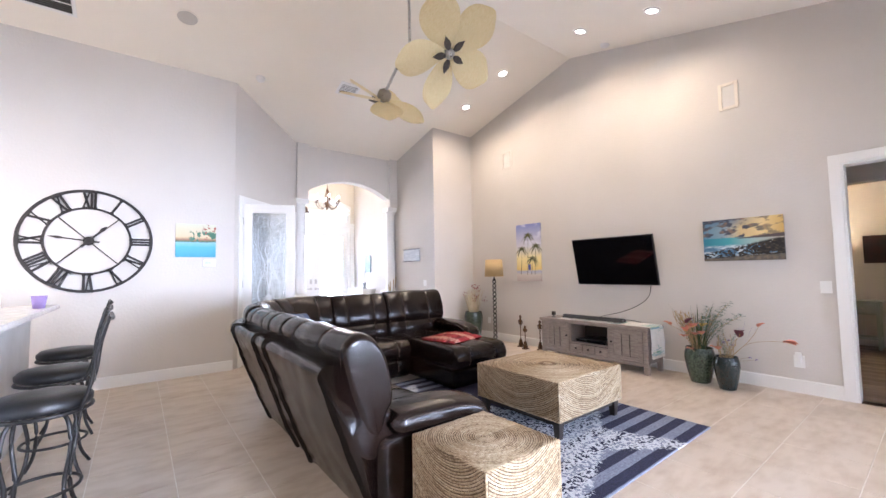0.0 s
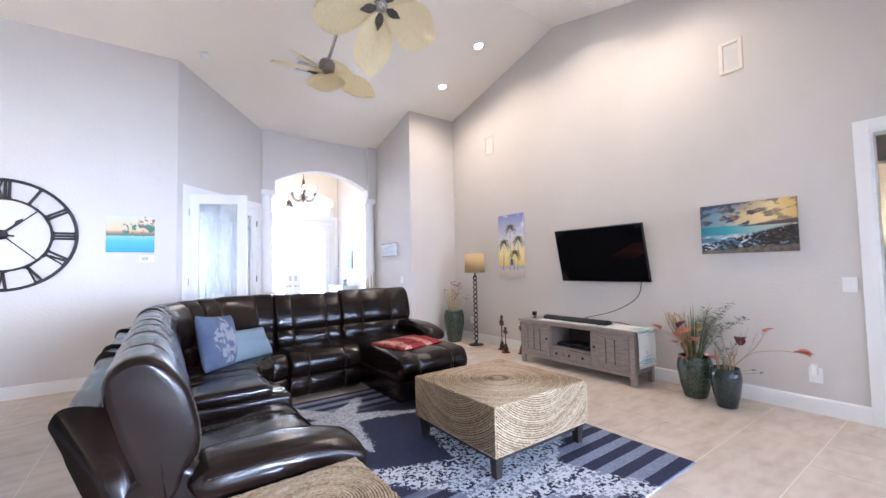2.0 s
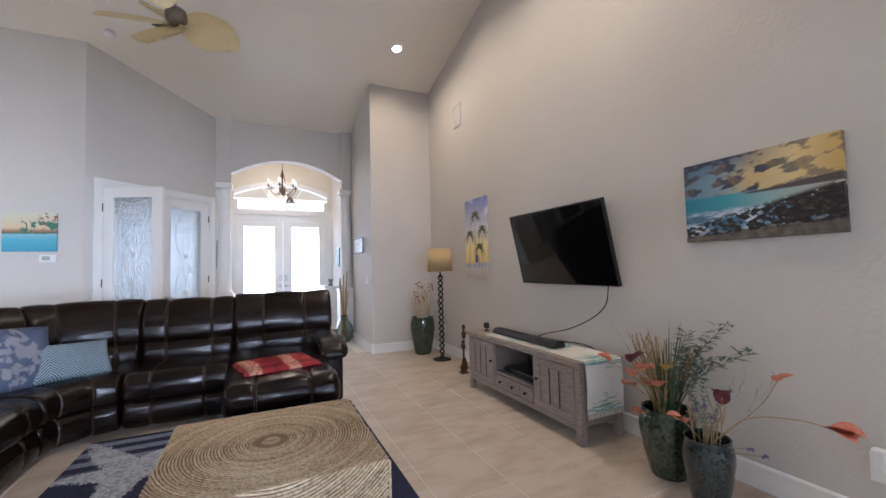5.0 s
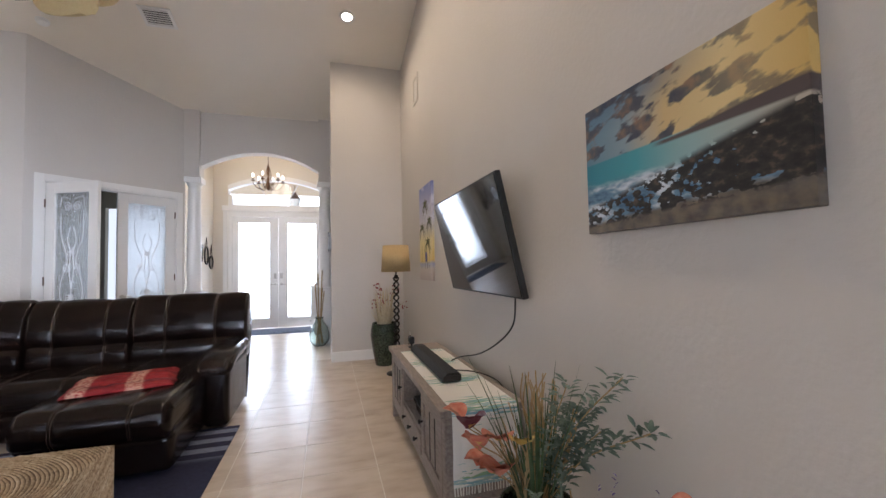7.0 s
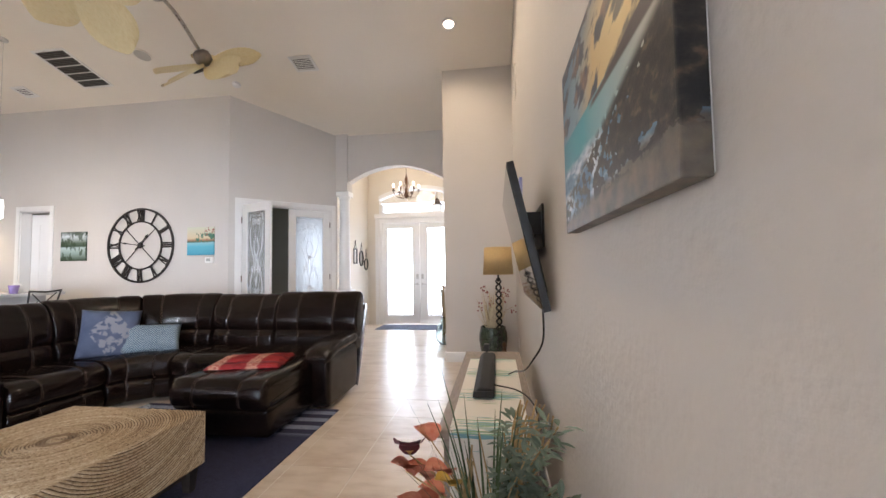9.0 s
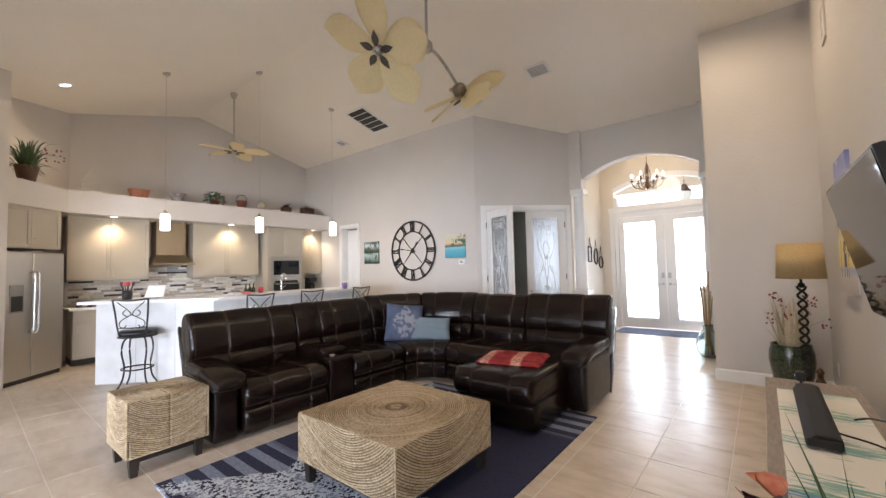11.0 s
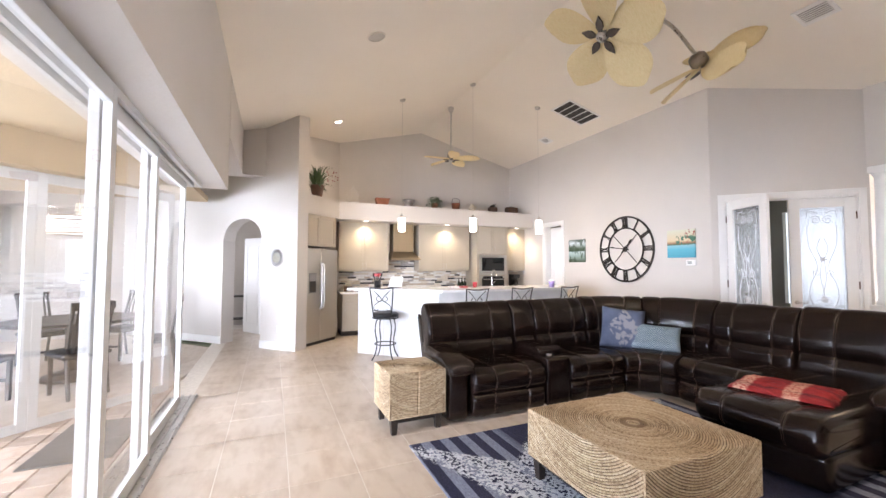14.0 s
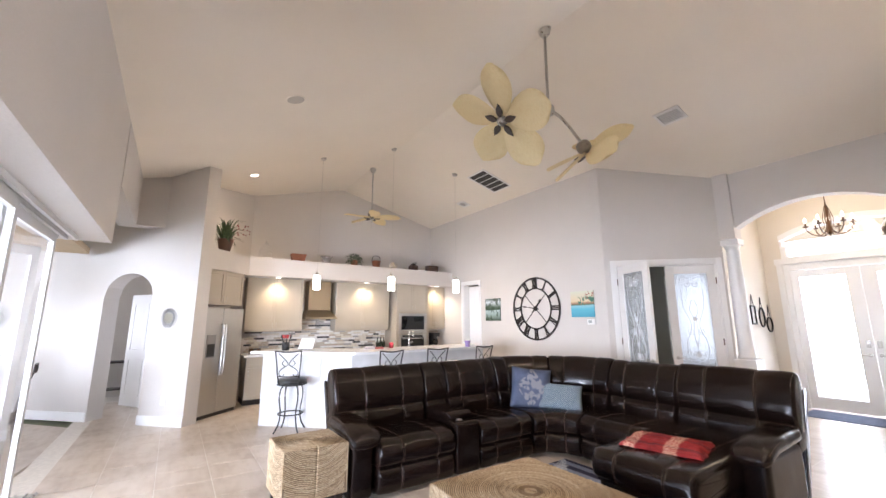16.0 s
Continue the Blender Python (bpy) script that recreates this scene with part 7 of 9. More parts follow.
# sunburst mirror on the diagonal wall
SILVER = mat("antique_silver", (0.36, 0.35, 0.34), 0.5, metal=0.5, var=0.2, scale=40)
sm = thing("sunburst_mirror", "small round mirror in a silver rayed frame", "mirror", m=pose(-8.168, 0.582, 1.59, 0, 0, 45) @ pose(0, 0, 0, 90, 0, 0))
part("glass", L([(0.0, 0.012), (0.088, 0.012), (0.09, 0.0)], 32), CHROME, sm, "mirror glass")
part("inner_ring", L([(0.088, 0.0), (0.105, 0.0), (0.103, 0.018), (0.09, 0.018), (0.088, 0.0)], 32), SILVER, sm)
for i in range(36):
    a = 2 * math.pi * i / 36
    ln = 0.16 if i % 2 else 0.145
    part("ray", T([(0.105 * math.cos(a), 0.105 * math.sin(a), 0.006), (ln * math.cos(a), ln * math.sin(a), 0.008)], 0.006, 5), SILVER, sm)

# ------------------------------------------------------------------ foyer
for x0, x1 in ((-3.215, -3.0), (-1.19, -1.001)):
    structure("pilaster", B(x0, x1, 7.79, 7.85, 2.79, ceil_z(0, 7.79) + 0.03), WALL, "plaster pilaster above the column", "pilaster")
    cx = (x0 + x1) / 2
    cl = tagged(thing("column", "white tapered round column on a square pedestal", "column", "foyer columns", pose(cx, 7.95, 0)))
    part("pedestal", B(-0.15, 0.148, -0.15, 0.15, 0.0, 0.90, 0.004), WHITE, cl)
    part("pedestal_cap", B(-0.17, 0.149, -0.17, 0.17, 0.90, 0.945, 0.006), WHITE, cl)
    part("shaft", L([(0.118, 0.945), (0.125, 0.965), (0.118, 0.99), (0.104, 1.01), (0.104, 1.4), (0.090, 2.55), (0.098, 2.58), (0.090, 2.60), (0.090, 2.64), (0.12, 2.70)], 36), WHITE, cl, smooth=True)
    part("capital", B(-0.125, 0.125, -0.125, 0.125, 2.70, 2.79, 0.006), WHITE, cl)
structure("foyer_knee_wall", B(-3.36, -3.2, 7.98, 8.45, 0, 0.90), WHITE, "low white wall beside the column", "wall")

ed = thing("front_door_frame", "white double front door frame with arched transom", "door frame")
ed["kind"] = "structure"
YD = 10.06
part("jamb", B(-3.08, -3.0, YD, YD + 0.18, 0, 2.9), WHITE, ed)
part("jamb", B(-1.18, -1.10, YD, YD + 0.18, 0, 2.9), WHITE, ed)
part("transom_bar", B(-3.0, -1.18, YD, YD + 0.18, 2.43, 2.69), WHITE, ed)
part("casing_side", B(-3.17, -3.08, 10.025, 10.049, 0, 2.55, 0.004), WHITE, ed)
part("casing_side", B(-1.10, -1.002, 10.025, 10.049, 0, 2.55, 0.004), WHITE, ed)
part("casing_head", B(-3.19, -1.002, 10.015, 10.049, 2.55, 2.66, 0.006), WHITE, ed)
arc = [(-2.09 + 0.99 * u, 3.05 + 0.23 * (1 - u * u)) for u in [i / 12 - 1 for i in range(25)]]
bm = bmesh.new()
for (xa, za), (xb, zb) in zip(arc, arc[1:]):
    prism(bm, [(xa, 10.03, za - 0.05), (xb, 10.03, zb - 0.05), (xb, 10.03, zb + 0.05), (xa, 10.03, za + 0.05)], [(xa, 10.2, za - 0.05), (xb, 10.2, zb - 0.05), (xb, 10.2, zb + 0.05), (xa, 10.2, za + 0.05)])
part("arched_head", bm, WHITE, ed)
for xa, za in ((-2.5, 3.17), (-1.68, 3.17)):
    part("transom_muntin", T([(-2.09 + (xa + 2.09) * 0.35, YD + 0.1, 2.69), (xa, YD + 0.1, za)], 0.009, 6), WHITE, ed)
tp = part("transom_pane", B(-3.0, -1.18, YD + 0.095, YD + 0.1, 2.69, 3.24), CLEAR, ed)
tp.visible_shadow = False
LEAD = mat("dark_lead_came", (0.05, 0.05, 0.055), 0.5, metal=0.5)
for x0, hinge in ((-3.0, 0), (-2.085, 1)):
    x1 = x0 + 0.91
    d = thing("front_door", "white front door leaf with leaded glass panel", "door", "front door leaves")
    gx0, gx1 = (-2.885, -2.27) if not hinge else (-1.90, -1.305)
    part("stile", B(x0, gx0, YD + 0.03, YD + 0.08, 0.012, 2.425, 0.003), WHITE, d)
    part("stile", B(gx1, x1, YD + 0.03, YD + 0.08, 0.012, 2.425, 0.003), WHITE, d)
    part("rail", B(gx0, gx1, YD + 0.03, YD + 0.08, 0.012, 0.22, 0.003), WHITE, d)
    part("rail", B(gx0, gx1, YD + 0.03, YD + 0.08, 2.30, 2.425, 0.003), WHITE, d)
    pn = part("pane", B(gx0, gx1, YD + 0.05, YD + 0.056, 0.22, 2.30), OBSCURE, d)
    pn.visible_shadow = False
    y = YD + 0.045
    part("came", T([(gx0 + 0.075, y, 0.22), (gx0 + 0.075, y, 2.30)], 0.003, 4), LEAD, pn)
    part("came", T([(gx1 - 0.075, y, 0.22), (gx1 - 0.075, y, 2.30)], 0.003, 4), LEAD, pn)
    for i in range(5):
        z = 0.45 + i * 0.42
        for cx in (gx0 + 0.04, gx1 - 0.04):
            bm = bmesh.new()
            for u in (-0.02, 0.0, 0.02):
                tube(bm, [(cx - 0.03, y, z + u * 1.5 - 0.02), (cx + 0.03, y, z + u * 1.5 + 0.02)], 0.0035, 4)
                tube(bm, [(cx - 0.03, y, z + u * 1.5 + 0.02), (cx + 0.03, y, z + u * 1.5 - 0.02)], 0.0035, 4)
            part("bevel_cluster", bm, LEAD, pn)
    mx = (gx0 + gx1) / 2
    for sg in (-1, 1):
        for pts in (scroll(mx + sg * 0.09, 0.52, 0.08, 1.4, sg, 3.6), scroll(mx + sg * 0.1, 0.36, 0.06, 1.2, sg, 1.0), curve([(mx + sg * 0.18, 0, 0.28), (mx + sg * 0.16, 0, 0.6), (mx + sg * 0.04, 0, 0.85), (mx, 0, 1.05)], 8)):
            part("lead_scroll", T([(a, y, c) for a, _, c in pts], 0.003, 4), LEAD, pn)
    hx = x1 - 0.06 if not hinge else x0 + 0.06
    lk = part("lock_plate", B(hx - 0.03, hx + 0.03, YD + 0.012, YD + 0.03, 1.08, 1.2, 0.008), NICKEL, d)
    part("handle_rose", L([(0.0, 0.0), (0.03, 0.0), (0.028, 0.014), (0.0, 0.016)], 20, pose(hx, YD + 0.03, 0.96, 90, 0, 0)), NICKEL, lk)
    part("lever", T([(hx, YD + 0.016, 0.96), (hx, YD - 0.025, 0.96), (hx + (-0.11 if not hinge else 0.11), YD - 0.025, 0.955)], 0.009, 8), NICKEL, lk)
structure("backdrop_porch", B(-9.0, 5.0, 16.0, 16.02, -0.2, 6.5), DAYGLOW, "overexposed daylight beyond the porch", "backdrop")
structure("porch_floor", B(-9.0, 5.0, 10.26, 16.0, -0.25, -0.06), mat("pale_porch_concrete", (0.55, 0.52, 0.47), 0.8, var=0.08, scale=4), "pale concrete porch floor", "ground")
structure("porch_ceiling", B(-9.0, 5.0, 10.26, 13.0, 3.42, 3.5), STUCCO, "tan porch ceiling", "ceiling")
lt = thing("porch_lantern", "hanging glass porch lantern outside the transom", "lantern", m=pose(-1.85, 11.4, 2.93))
part("cap", L([(0.05, 0.30), (0.06, 0.25), (0.17, 0.13), (0.17, 0.12)], 8), BRONZE, lt)
part("lantern_glass", L([(0.15, 0.12), (0.11, -0.12), (0.0, -0.12)], 8), mat("milky_glass", (0.75, 0.75, 0.70), 0.3), lt)
part("chain", T([(0, 0, 0.30), (0, 0, 0.49)], 0.008, 6), BRONZE, lt)

# chandelier
ch = thing("chandelier", "bronze six-arm chandelier with lit candle bulbs", "chandelier", m=pose(-2.15, 9.0, 0))
part("chain", T([(0, 0, 4.1), (0, 0, 3.35)], 0.006, 6), BRONZE, ch)
part("canopy", L([(0.0, 4.06), (0.05, 4.07), (0.06, 4.1)], 16), BRONZE, ch)
part("stem", L([(0.008, 3.36), (0.014, 3.30), (0.022, 3.2), (0.010, 3.10), (0.026, 2.98), (0.045, 2.90), (0.030, 2.85), (0.012, 2.83), (0.0, 2.80)], 16), BRONZE, ch, smooth=True)
for i in range(6):
    a = i * math.pi / 3 + 0.3
    c, s_ = math.cos(a), math.sin(a)
    arm = part("arm", T([(r * c, r * s_, z) for r, z in [(p[0], p[1]) for p in curve([(0.02, 2.92, 0), (0.10, 2.84, 0), (0.20, 2.86, 0), (0.265, 2.94, 0), (0.27, 2.985, 0)], 6)]], 0.008, 6), BRONZE, ch)
    part("scroll", T([(r * c, r * s_, z) for r, z in [(p[0], p[1]) for p in curve([(0.015, 3.3, 0), (0.06, 3.1, 0), (0.05, 2.98, 0), (0.1, 2.9, 0)], 5)]], 0.005, 5), BRONZE, arm)
    part("cup", L([(0.0, 2.975), (0.035, 2.985), (0.04, 3.0), (0.012, 3.0), (0.012, 3.06), (0.0, 3.06)], 12, pose(0.27 * c, 0.27 * s_, 0)), BRONZE, arm)
    part("bulb", L([(0.008, 3.06), (0.016, 3.085), (0.013, 3.11), (0.0, 3.14)], 10, pose(0.27 * c, 0.27 * s_, 0)), LAMPGLOW, arm, "lit candle bulb", smooth=True)
pl = new("chandelier_light", bpy.data.lights.new("chandelier_light", "POINT"))
pl.data.energy, pl.data.color, pl.data.shadow_soft_size = 28, (1.0, 0.78, 0.50), 0.25
pl.location = (-2.15, 9.0, 3.2)

# three mirrors on the foyer wall
for y, z, kind in ((9.15, 1.62, 0), (9.53, 1.58, 1), (9.86, 1.45, 2)):
    mr = thing("hanging_mirror", ("rectangular" if kind == 0 else "oval" if kind == 1 else "round") + " black framed mirror hung from a strap", "mirror", "foyer mirrors", pose(-3.355, y, z, 0, 90, 0))
    if kind == 0:
        part("glass", B(-0.15, 0.15, -0.09, 0.09, 0.004, 0.008), CHROME, mr)
        for a in (-1, 1):
            part("frame", B(a * 0.155 - 0.012, a * 0.155 + 0.012, -0.105, 0.105, 0, 0.02), BLACKMET, mr)
            part("frame", B(-0.143, 0.143, a * 0.095 - 0.01, a * 0.095 + 0.01, 0, 0.02), BLACKMET, mr)
    else:
        sx, sy = (0.17, 0.12) if kind == 1 else (0.13, 0.13)
        ring = [(sx * math.cos(a), sy * math.sin(a), 0.01) for a in [2 * math.pi * i / 32 for i in range(32)]]
        part("frame", T(ring, 0.014, 6, True), BLACKMET, mr)
        bm = bmesh.new()
        bm.faces.new([bm.verts.new(p) for p in [(x * 0.97, yy * 0.97, 0.008) for x, yy, _ in ring]])
        part("glass", bm, CHROME, mr)
    part("strap", T([(-0.15, -0.06, 0.008), (-0.36, 0.0, 0.008), (-0.15, 0.06, 0.008)], 0.006, 5), BLACKMET, mr)

DOORMAT = mat("blue_grey_mat_weave", (0.03, 0.04, 0.08), 0.95, colour_b=(0.20, 0.24, 0.34), scale=14, stretch=(0.6, 7, 1), bump=0.5, bscale=200, coords="Position")
tagged(link("door_mat", B(-2.95, -1.15, 9.25, 9.96, 0.0, 0.012, 0.004), DOORMAT), "striped blue and grey entrance mat", "mat")
fj = thing("glass_jar", "big pale green glass jar holding bamboo canes", "jar", m=pose(-1.19, 7.72, 0.001))
part("jar", L([(0.0, 0.0), (0.10, 0.0), (0.155, 0.08), (0.165, 0.18), (0.13, 0.31), (0.065, 0.40), (0.06, 0.46), (0.075, 0.47), (0.068, 0.472), (0.052, 0.455), (0.058, 0.40), (0.12, 0.305), (0.155, 0.18), (0.145, 0.085), (0.09, 0.012), (0.0, 0.012)], 40), JARGLASS, fj, smooth=True)
for i in range(7):
    a = i * 0.9
    part("bamboo_cane", T([(0.06 * math.cos(a + 2), 0.06 * math.sin(a + 2), 0.03), (0.03 * math.cos(a), 0.03 * math.sin(a), 0.46), (0.08 * math.cos(a), 0.08 * math.sin(a), 0.9 + 0.06 * i)], 0.009, 6), TWIG, fj)
sc = thing("foyer_chest", "white painted chest of drawers in the foyer", "chest", m=pose(-1.0, 9.2, 0))
part("body", B(-0.36, -0.03, -0.4, 0.4, 0.08, 0.93, 0.006), WHITE, sc)
part("top", B(-0.39, -0.02, -0.43, 0.43, 0.93, 0.96, 0.006), WHITE, sc)
for y in (-0.37, 0.33):
    for x in (-0.35, -0.08):
        part("foot", B(x, x + 0.05, y, y + 0.05, 0, 0.08), WHITE, sc)
for i in range(3):
    dr = part("drawer", B(-0.368, -0.36, -0.37, 0.37, 0.13 + i * 0.265, 0.37 + i * 0.265, 0.003), WHITE, sc)
    for y in (-0.18, 0.18):
        part("knob", L([(0.0, 0.0), (0.008, 0.0), (0.014, 0.014), (0.0, 0.022)], 10, pose(-0.368, y, 0.25 + i * 0.265, 0, -90, 0)), BLACKMET, dr)
jv = thing("candle_holder", "grey ceramic candle stand on the foyer chest", "candle holder", m=pose(-1.22, 9.0, 0.961))
part("stand", L([(0.0, 0.0), (0.06, 0.0), (0.05, 0.02), (0.025, 0.05), (0.035, 0.10), (0.05, 0.13), (0.05, 0.14), (0.0, 0.14)], 20), mat("grey_ceramic", (0.2, 0.22, 0.23), 0.4), jv, smooth=True)
part("candle", L([(0.0, 0.14), (0.014, 0.14), (0.011, 0.42), (0.0, 0.43)], 12), WHITE, jv)
fp = canvas("framed_photograph", "tall narrow dark framed picture in the foyer", 0.28, 0.42, 0.025, mat("dark_teal_art", (0.03, 0.10, 0.11), 0.4, colour_b=(0.10, 0.18, 0.18), scale=8), pose(-1.0, 9.35, 1.35, 0, 0, -90))

# ------------------------------------------------------------------ kitchen
def shaker(parent, m, w, h, t=0.02, knob=None, name="door"):
    """A recessed-panel front; local x across, z up, front at -y."""
    d = part(name, B(0.05, w - 0.05, 0.0, t - 0.008, 0.05, h - 0.05, m=m), CABINET, parent)
    for a, b, c, e in ((0.0015, 0.055, 0.0015, h - 0.0015), (w - 0.055, w - 0.0015, 0.0015, h - 0.0015), (0.055, w - 0.055, 0.0015, 0.055), (0.055, w - 0.055, h - 0.055, h - 0.0015)):
        part("frame_rail", B(a, b, -0.010, t - 0.008, c, e, 0.002, m=m), CABINET, d)
    if knob:
        x, z0, z1 = knob
        part("pull", T([m @ Vector(p) for p in ((x, -0.012, z0), (x, -0.036, z0 + 0.008), (x, -0.036, z1 - 0.008), (x, -0.012, z1))], 0.005, 6), NICKEL, d)
    return d


def front_east(x, y):
    """Local x runs north along a wall whose front faces east."""
    return Matrix(((0, -1, 0, x), (1, 0, 0, y), (0, 0, 1, 0), (0, 0, 0, 1)))


def upper(y0, y1, z0, z1, xf=-9.27, doors=2):
    c = thing("upper_cabinet", "taupe shaker wall cabinet with two doors", "cabinet", "kitchen wall cabinets")
    part("body", B(-9.595, xf - 0.001 - 0.0, y0, y1, z0, z1), CABINET, c)
    w = (y1 - y0) / doors
    for i in range(doors):
        shaker(c, front_east(xf + 0.012, y0 + i * w) @ pose(0, 0, z0), w, z1 - z0, knob=((w - 0.035) if i == 0 else 0.035, 0.04, 0.15))
    part("light_rail", B(-9.59, xf - 0.02, y0 + 0.01, y1 - 0.01, z0 - 0.03, z0), CABINET, c)
    return c


upper(1.80, 2.90, 1.36, 2.415)
upper(3.62, 4.92, 1.36, 2.415)
upper(5.90, 6.545, 1.36, 2.415)
# base run with worktop
for y0, y1 in ((1.85, 2.45), (2.45, 3.05), (3.62, 4.25), (4.25, 4.98), (5.90, 6.545)):
    b = thing("base_cabinet", "taupe shaker base cabinet with drawer", "cabinet", "kitchen base cabinets")
    part("body", B(-9.595, -9.0, y0, y1, 0.1, 0.87), CABINET, b)
    part("toe_kick", B(-9.59, -9.06, y0, y1, 0.0, 0.1), DARKWOOD, b)
    shaker(b, front_east(-8.988, y0) @ pose(0, 0, 0.12), y1 - y0, 0.55, knob=(0.05, 0.4, 0.5))
    shaker(b, front_east(-8.988, y0) @ pose(0, 0, 0.68), y1 - y0, 0.18, name="drawer")
wt = thing("worktop", "pale quartz kitchen worktop along the wall", "worktop")
part("slab", B(-9.595, -8.96, 1.80, 4.98, 0.87, 0.91, 0.004), COUNTER, wt)
part("slab", B(-9.595, -8.96, 5.90, 6.55, 0.87, 0.91, 0.004), COUNTER, wt)
rg = thing("range_cooker", "stainless steel range with black glass door", "stove")
part("body", B(-9.595, -8.99, 3.05, 3.62, 0.02, 0.869), STEEL, rg)
part("oven_door", B(-8.99, -8.972, 3.07, 3.60, 0.15, 0.72, 0.004), SCREEN, rg)
part("oven_handle", T([(-8.95, 3.1, 0.76), (-8.95, 3.57, 0.76)], 0.010, 8), STEEL, rg)
part("cooktop", B(-9.50, -9.0, 2.96, 3.70, 0.911, 0.918, 0.002), SCREEN, rg)
# warm light reflected by the steel is put into its base colour
HOOD = mat("steel_warm_reflection", (0.30, 0.25, 0.18), 0.48, metal=1.0, var=0.06, scale=3, stretch=(60, 60, 1), bump=0.02)
# hood
hd = thing("range_hood", "tapered stainless steel range hood with chimney", "range hood")
part("chimney", B(-9.595, -9.30, 3.02, 3.50, 1.75, 2.415, 0.004), HOOD, hd)
bm = bmesh.new()
prism(bm, [(-9.595, 2.93, 1.62), (-9.08, 2.93, 1.62), (-9.08, 3.59, 1.62), (-9.595, 3.59, 1.62)], [(-9.595, 3.02, 1.78), (-9.30, 3.02, 1.78), (-9.30, 3.50, 1.78), (-9.595, 3.50, 1.78)])
part("canopy", bm, HOOD, hd)
part("lip", B(-9.595, -9.07, 2.92, 3.60, 1.585, 1.62, 0.003), HOOD, hd)
# tall oven cabinet
tc = thing("oven_cabinet", "tall taupe cabinet with built-in microwave and oven", "cabinet")
part("body", B(-9.595, -8.995, 5.0, 5.88, 0.1, 2.415), CABINET, tc)
part("toe_kick", B(-9.59, -9.06, 5.0, 5.88, 0.0, 0.1), DARKWOOD, tc)
for i in range(2):
    shaker(tc, front_east(-8.983, 5.02 + i * 0.42) @ pose(0, 0, 1.78), 0.42, 0.62, knob=(0.38 if i == 0 else 0.04, 0.04, 0.14))
for z0, z1, nm in ((1.24, 1.72, "microwave"), (0.55, 1.22, "wall_oven")):
    a = part(nm, B(-8.995, -8.965, 5.06, 5.82, z0, z1, 0.005), STEEL, tc, "stainless built-in " + nm.replace("_", " "))
    part("glass_door", B(-8.965, -8.960, 5.12, 5.74, z0 + 0.10, z1 - 0.06, 0.002), SCREEN, a)
    if nm == "wall_oven":
        part("control_panel", B(-8.965, -8.960, 5.15, 5.7, z1 - 0.055, z1 - 0.01), SCREEN, a)
    part("handle", T([(-8.935, 5.14, z0 + 0.06 if nm == "microwave" else z1 - 0.085), (-8.935, 5.72, z0 + 0.06 if nm == "microwave" else z1 - 0.085)], 0.009, 8), CHROME, a)
# under-ledge lamps
for y in (2.35, 4.27, 6.2):
    ul = thing("under_ledge_light", "small round downlight under the plaster ledge", "ceiling light", "ledge downlights", pose(-9.10, y, 2.42, 180, 0, 0))
    part("trim_ring", L([(0.05, 0.0), (0.075, 0.0), (0.073, 0.006), (0.05, 0.006), (0.05, 0.0)], 24), WHITE, ul)
    part("lamp_lens", L([(0.0, 0.003), (0.05, 0.003), (0.05, 0.001)], 20), LAMPGLOW, ul)
    sp = new("ledge_beam", bpy.data.lights.new("ledge_beam", "SPOT"))
    sp.data.energy, sp.data.color, sp.data.spot_size, sp.data.spot_blend, sp.data.shadow_soft_size = 45, (1.0, 0.78, 0.48), radians(125), 0.8, 0.04
    sp.matrix_world = pose(-9.10, y, 2.40)

# refrigerator across the corner
fm = pose(-8.085, 1.05, 0, 0, 0, 135)
fr = thing("refrigerator", "stainless side-by-side refrigerator with ice dispenser", "refrigerator", m=fm)
part("cabinet", B(0.0, 0.93, 0.055, 0.70, 0.02, 1.755), BLACK, fr)
for a, b in ((0.0, 0.425), (0.431, 0.93)):
    d = part("door", B(a, b, 0.0, 0.052, 0.06, 1.765, 0.012), STEEL, fr)
    hx = 0.395 if a == 0 else 0.46
    part("handle", T(curve([(hx, 0.0, 0.66), (hx, -0.055, 0.70), (hx, -0.06, 1.1), (hx, -0.055, 1.45), (hx, 0.0, 1.49)], 5), 0.014, 8), STEEL, d)
part("dispenser", B(0.10, 0.30, -0.006, 0.004, 0.95, 1.32, 0.006), mat("grey_plastic", (0.25, 0.25, 0.25), 0.4), fr, "grey ice and water dispenser")
part("dispenser_recess", B(0.12, 0.28, -0.008, -0.0055, 0.97, 1.17), BLACK, fr)
part("grille", B(0.0, 0.93, 0.03, 0.05, 0.0, 0.055), BLACK, fr)
uc = thing("upper_cabinet", "taupe cabinet over the refrigerator", "cabinet", "kitchen wall cabinets", pose(-8.085, 1.03, 0, 0, 0, 135))
part("body", B(0.0, 0.96, 0.07, 0.6, 1.82, 2.415), CABINET, uc)
for i in range(2):
    shaker(uc, pose(0.48 * i, 0.06, 1.83), 0.48, 0.57, knob=(0.44 if i == 0 else 0.04, 0.04, 0.14))
part("side_filler", B(-0.03, 0.0, 0.05, 0.6, 0.0, 2.415), CABINET, uc)

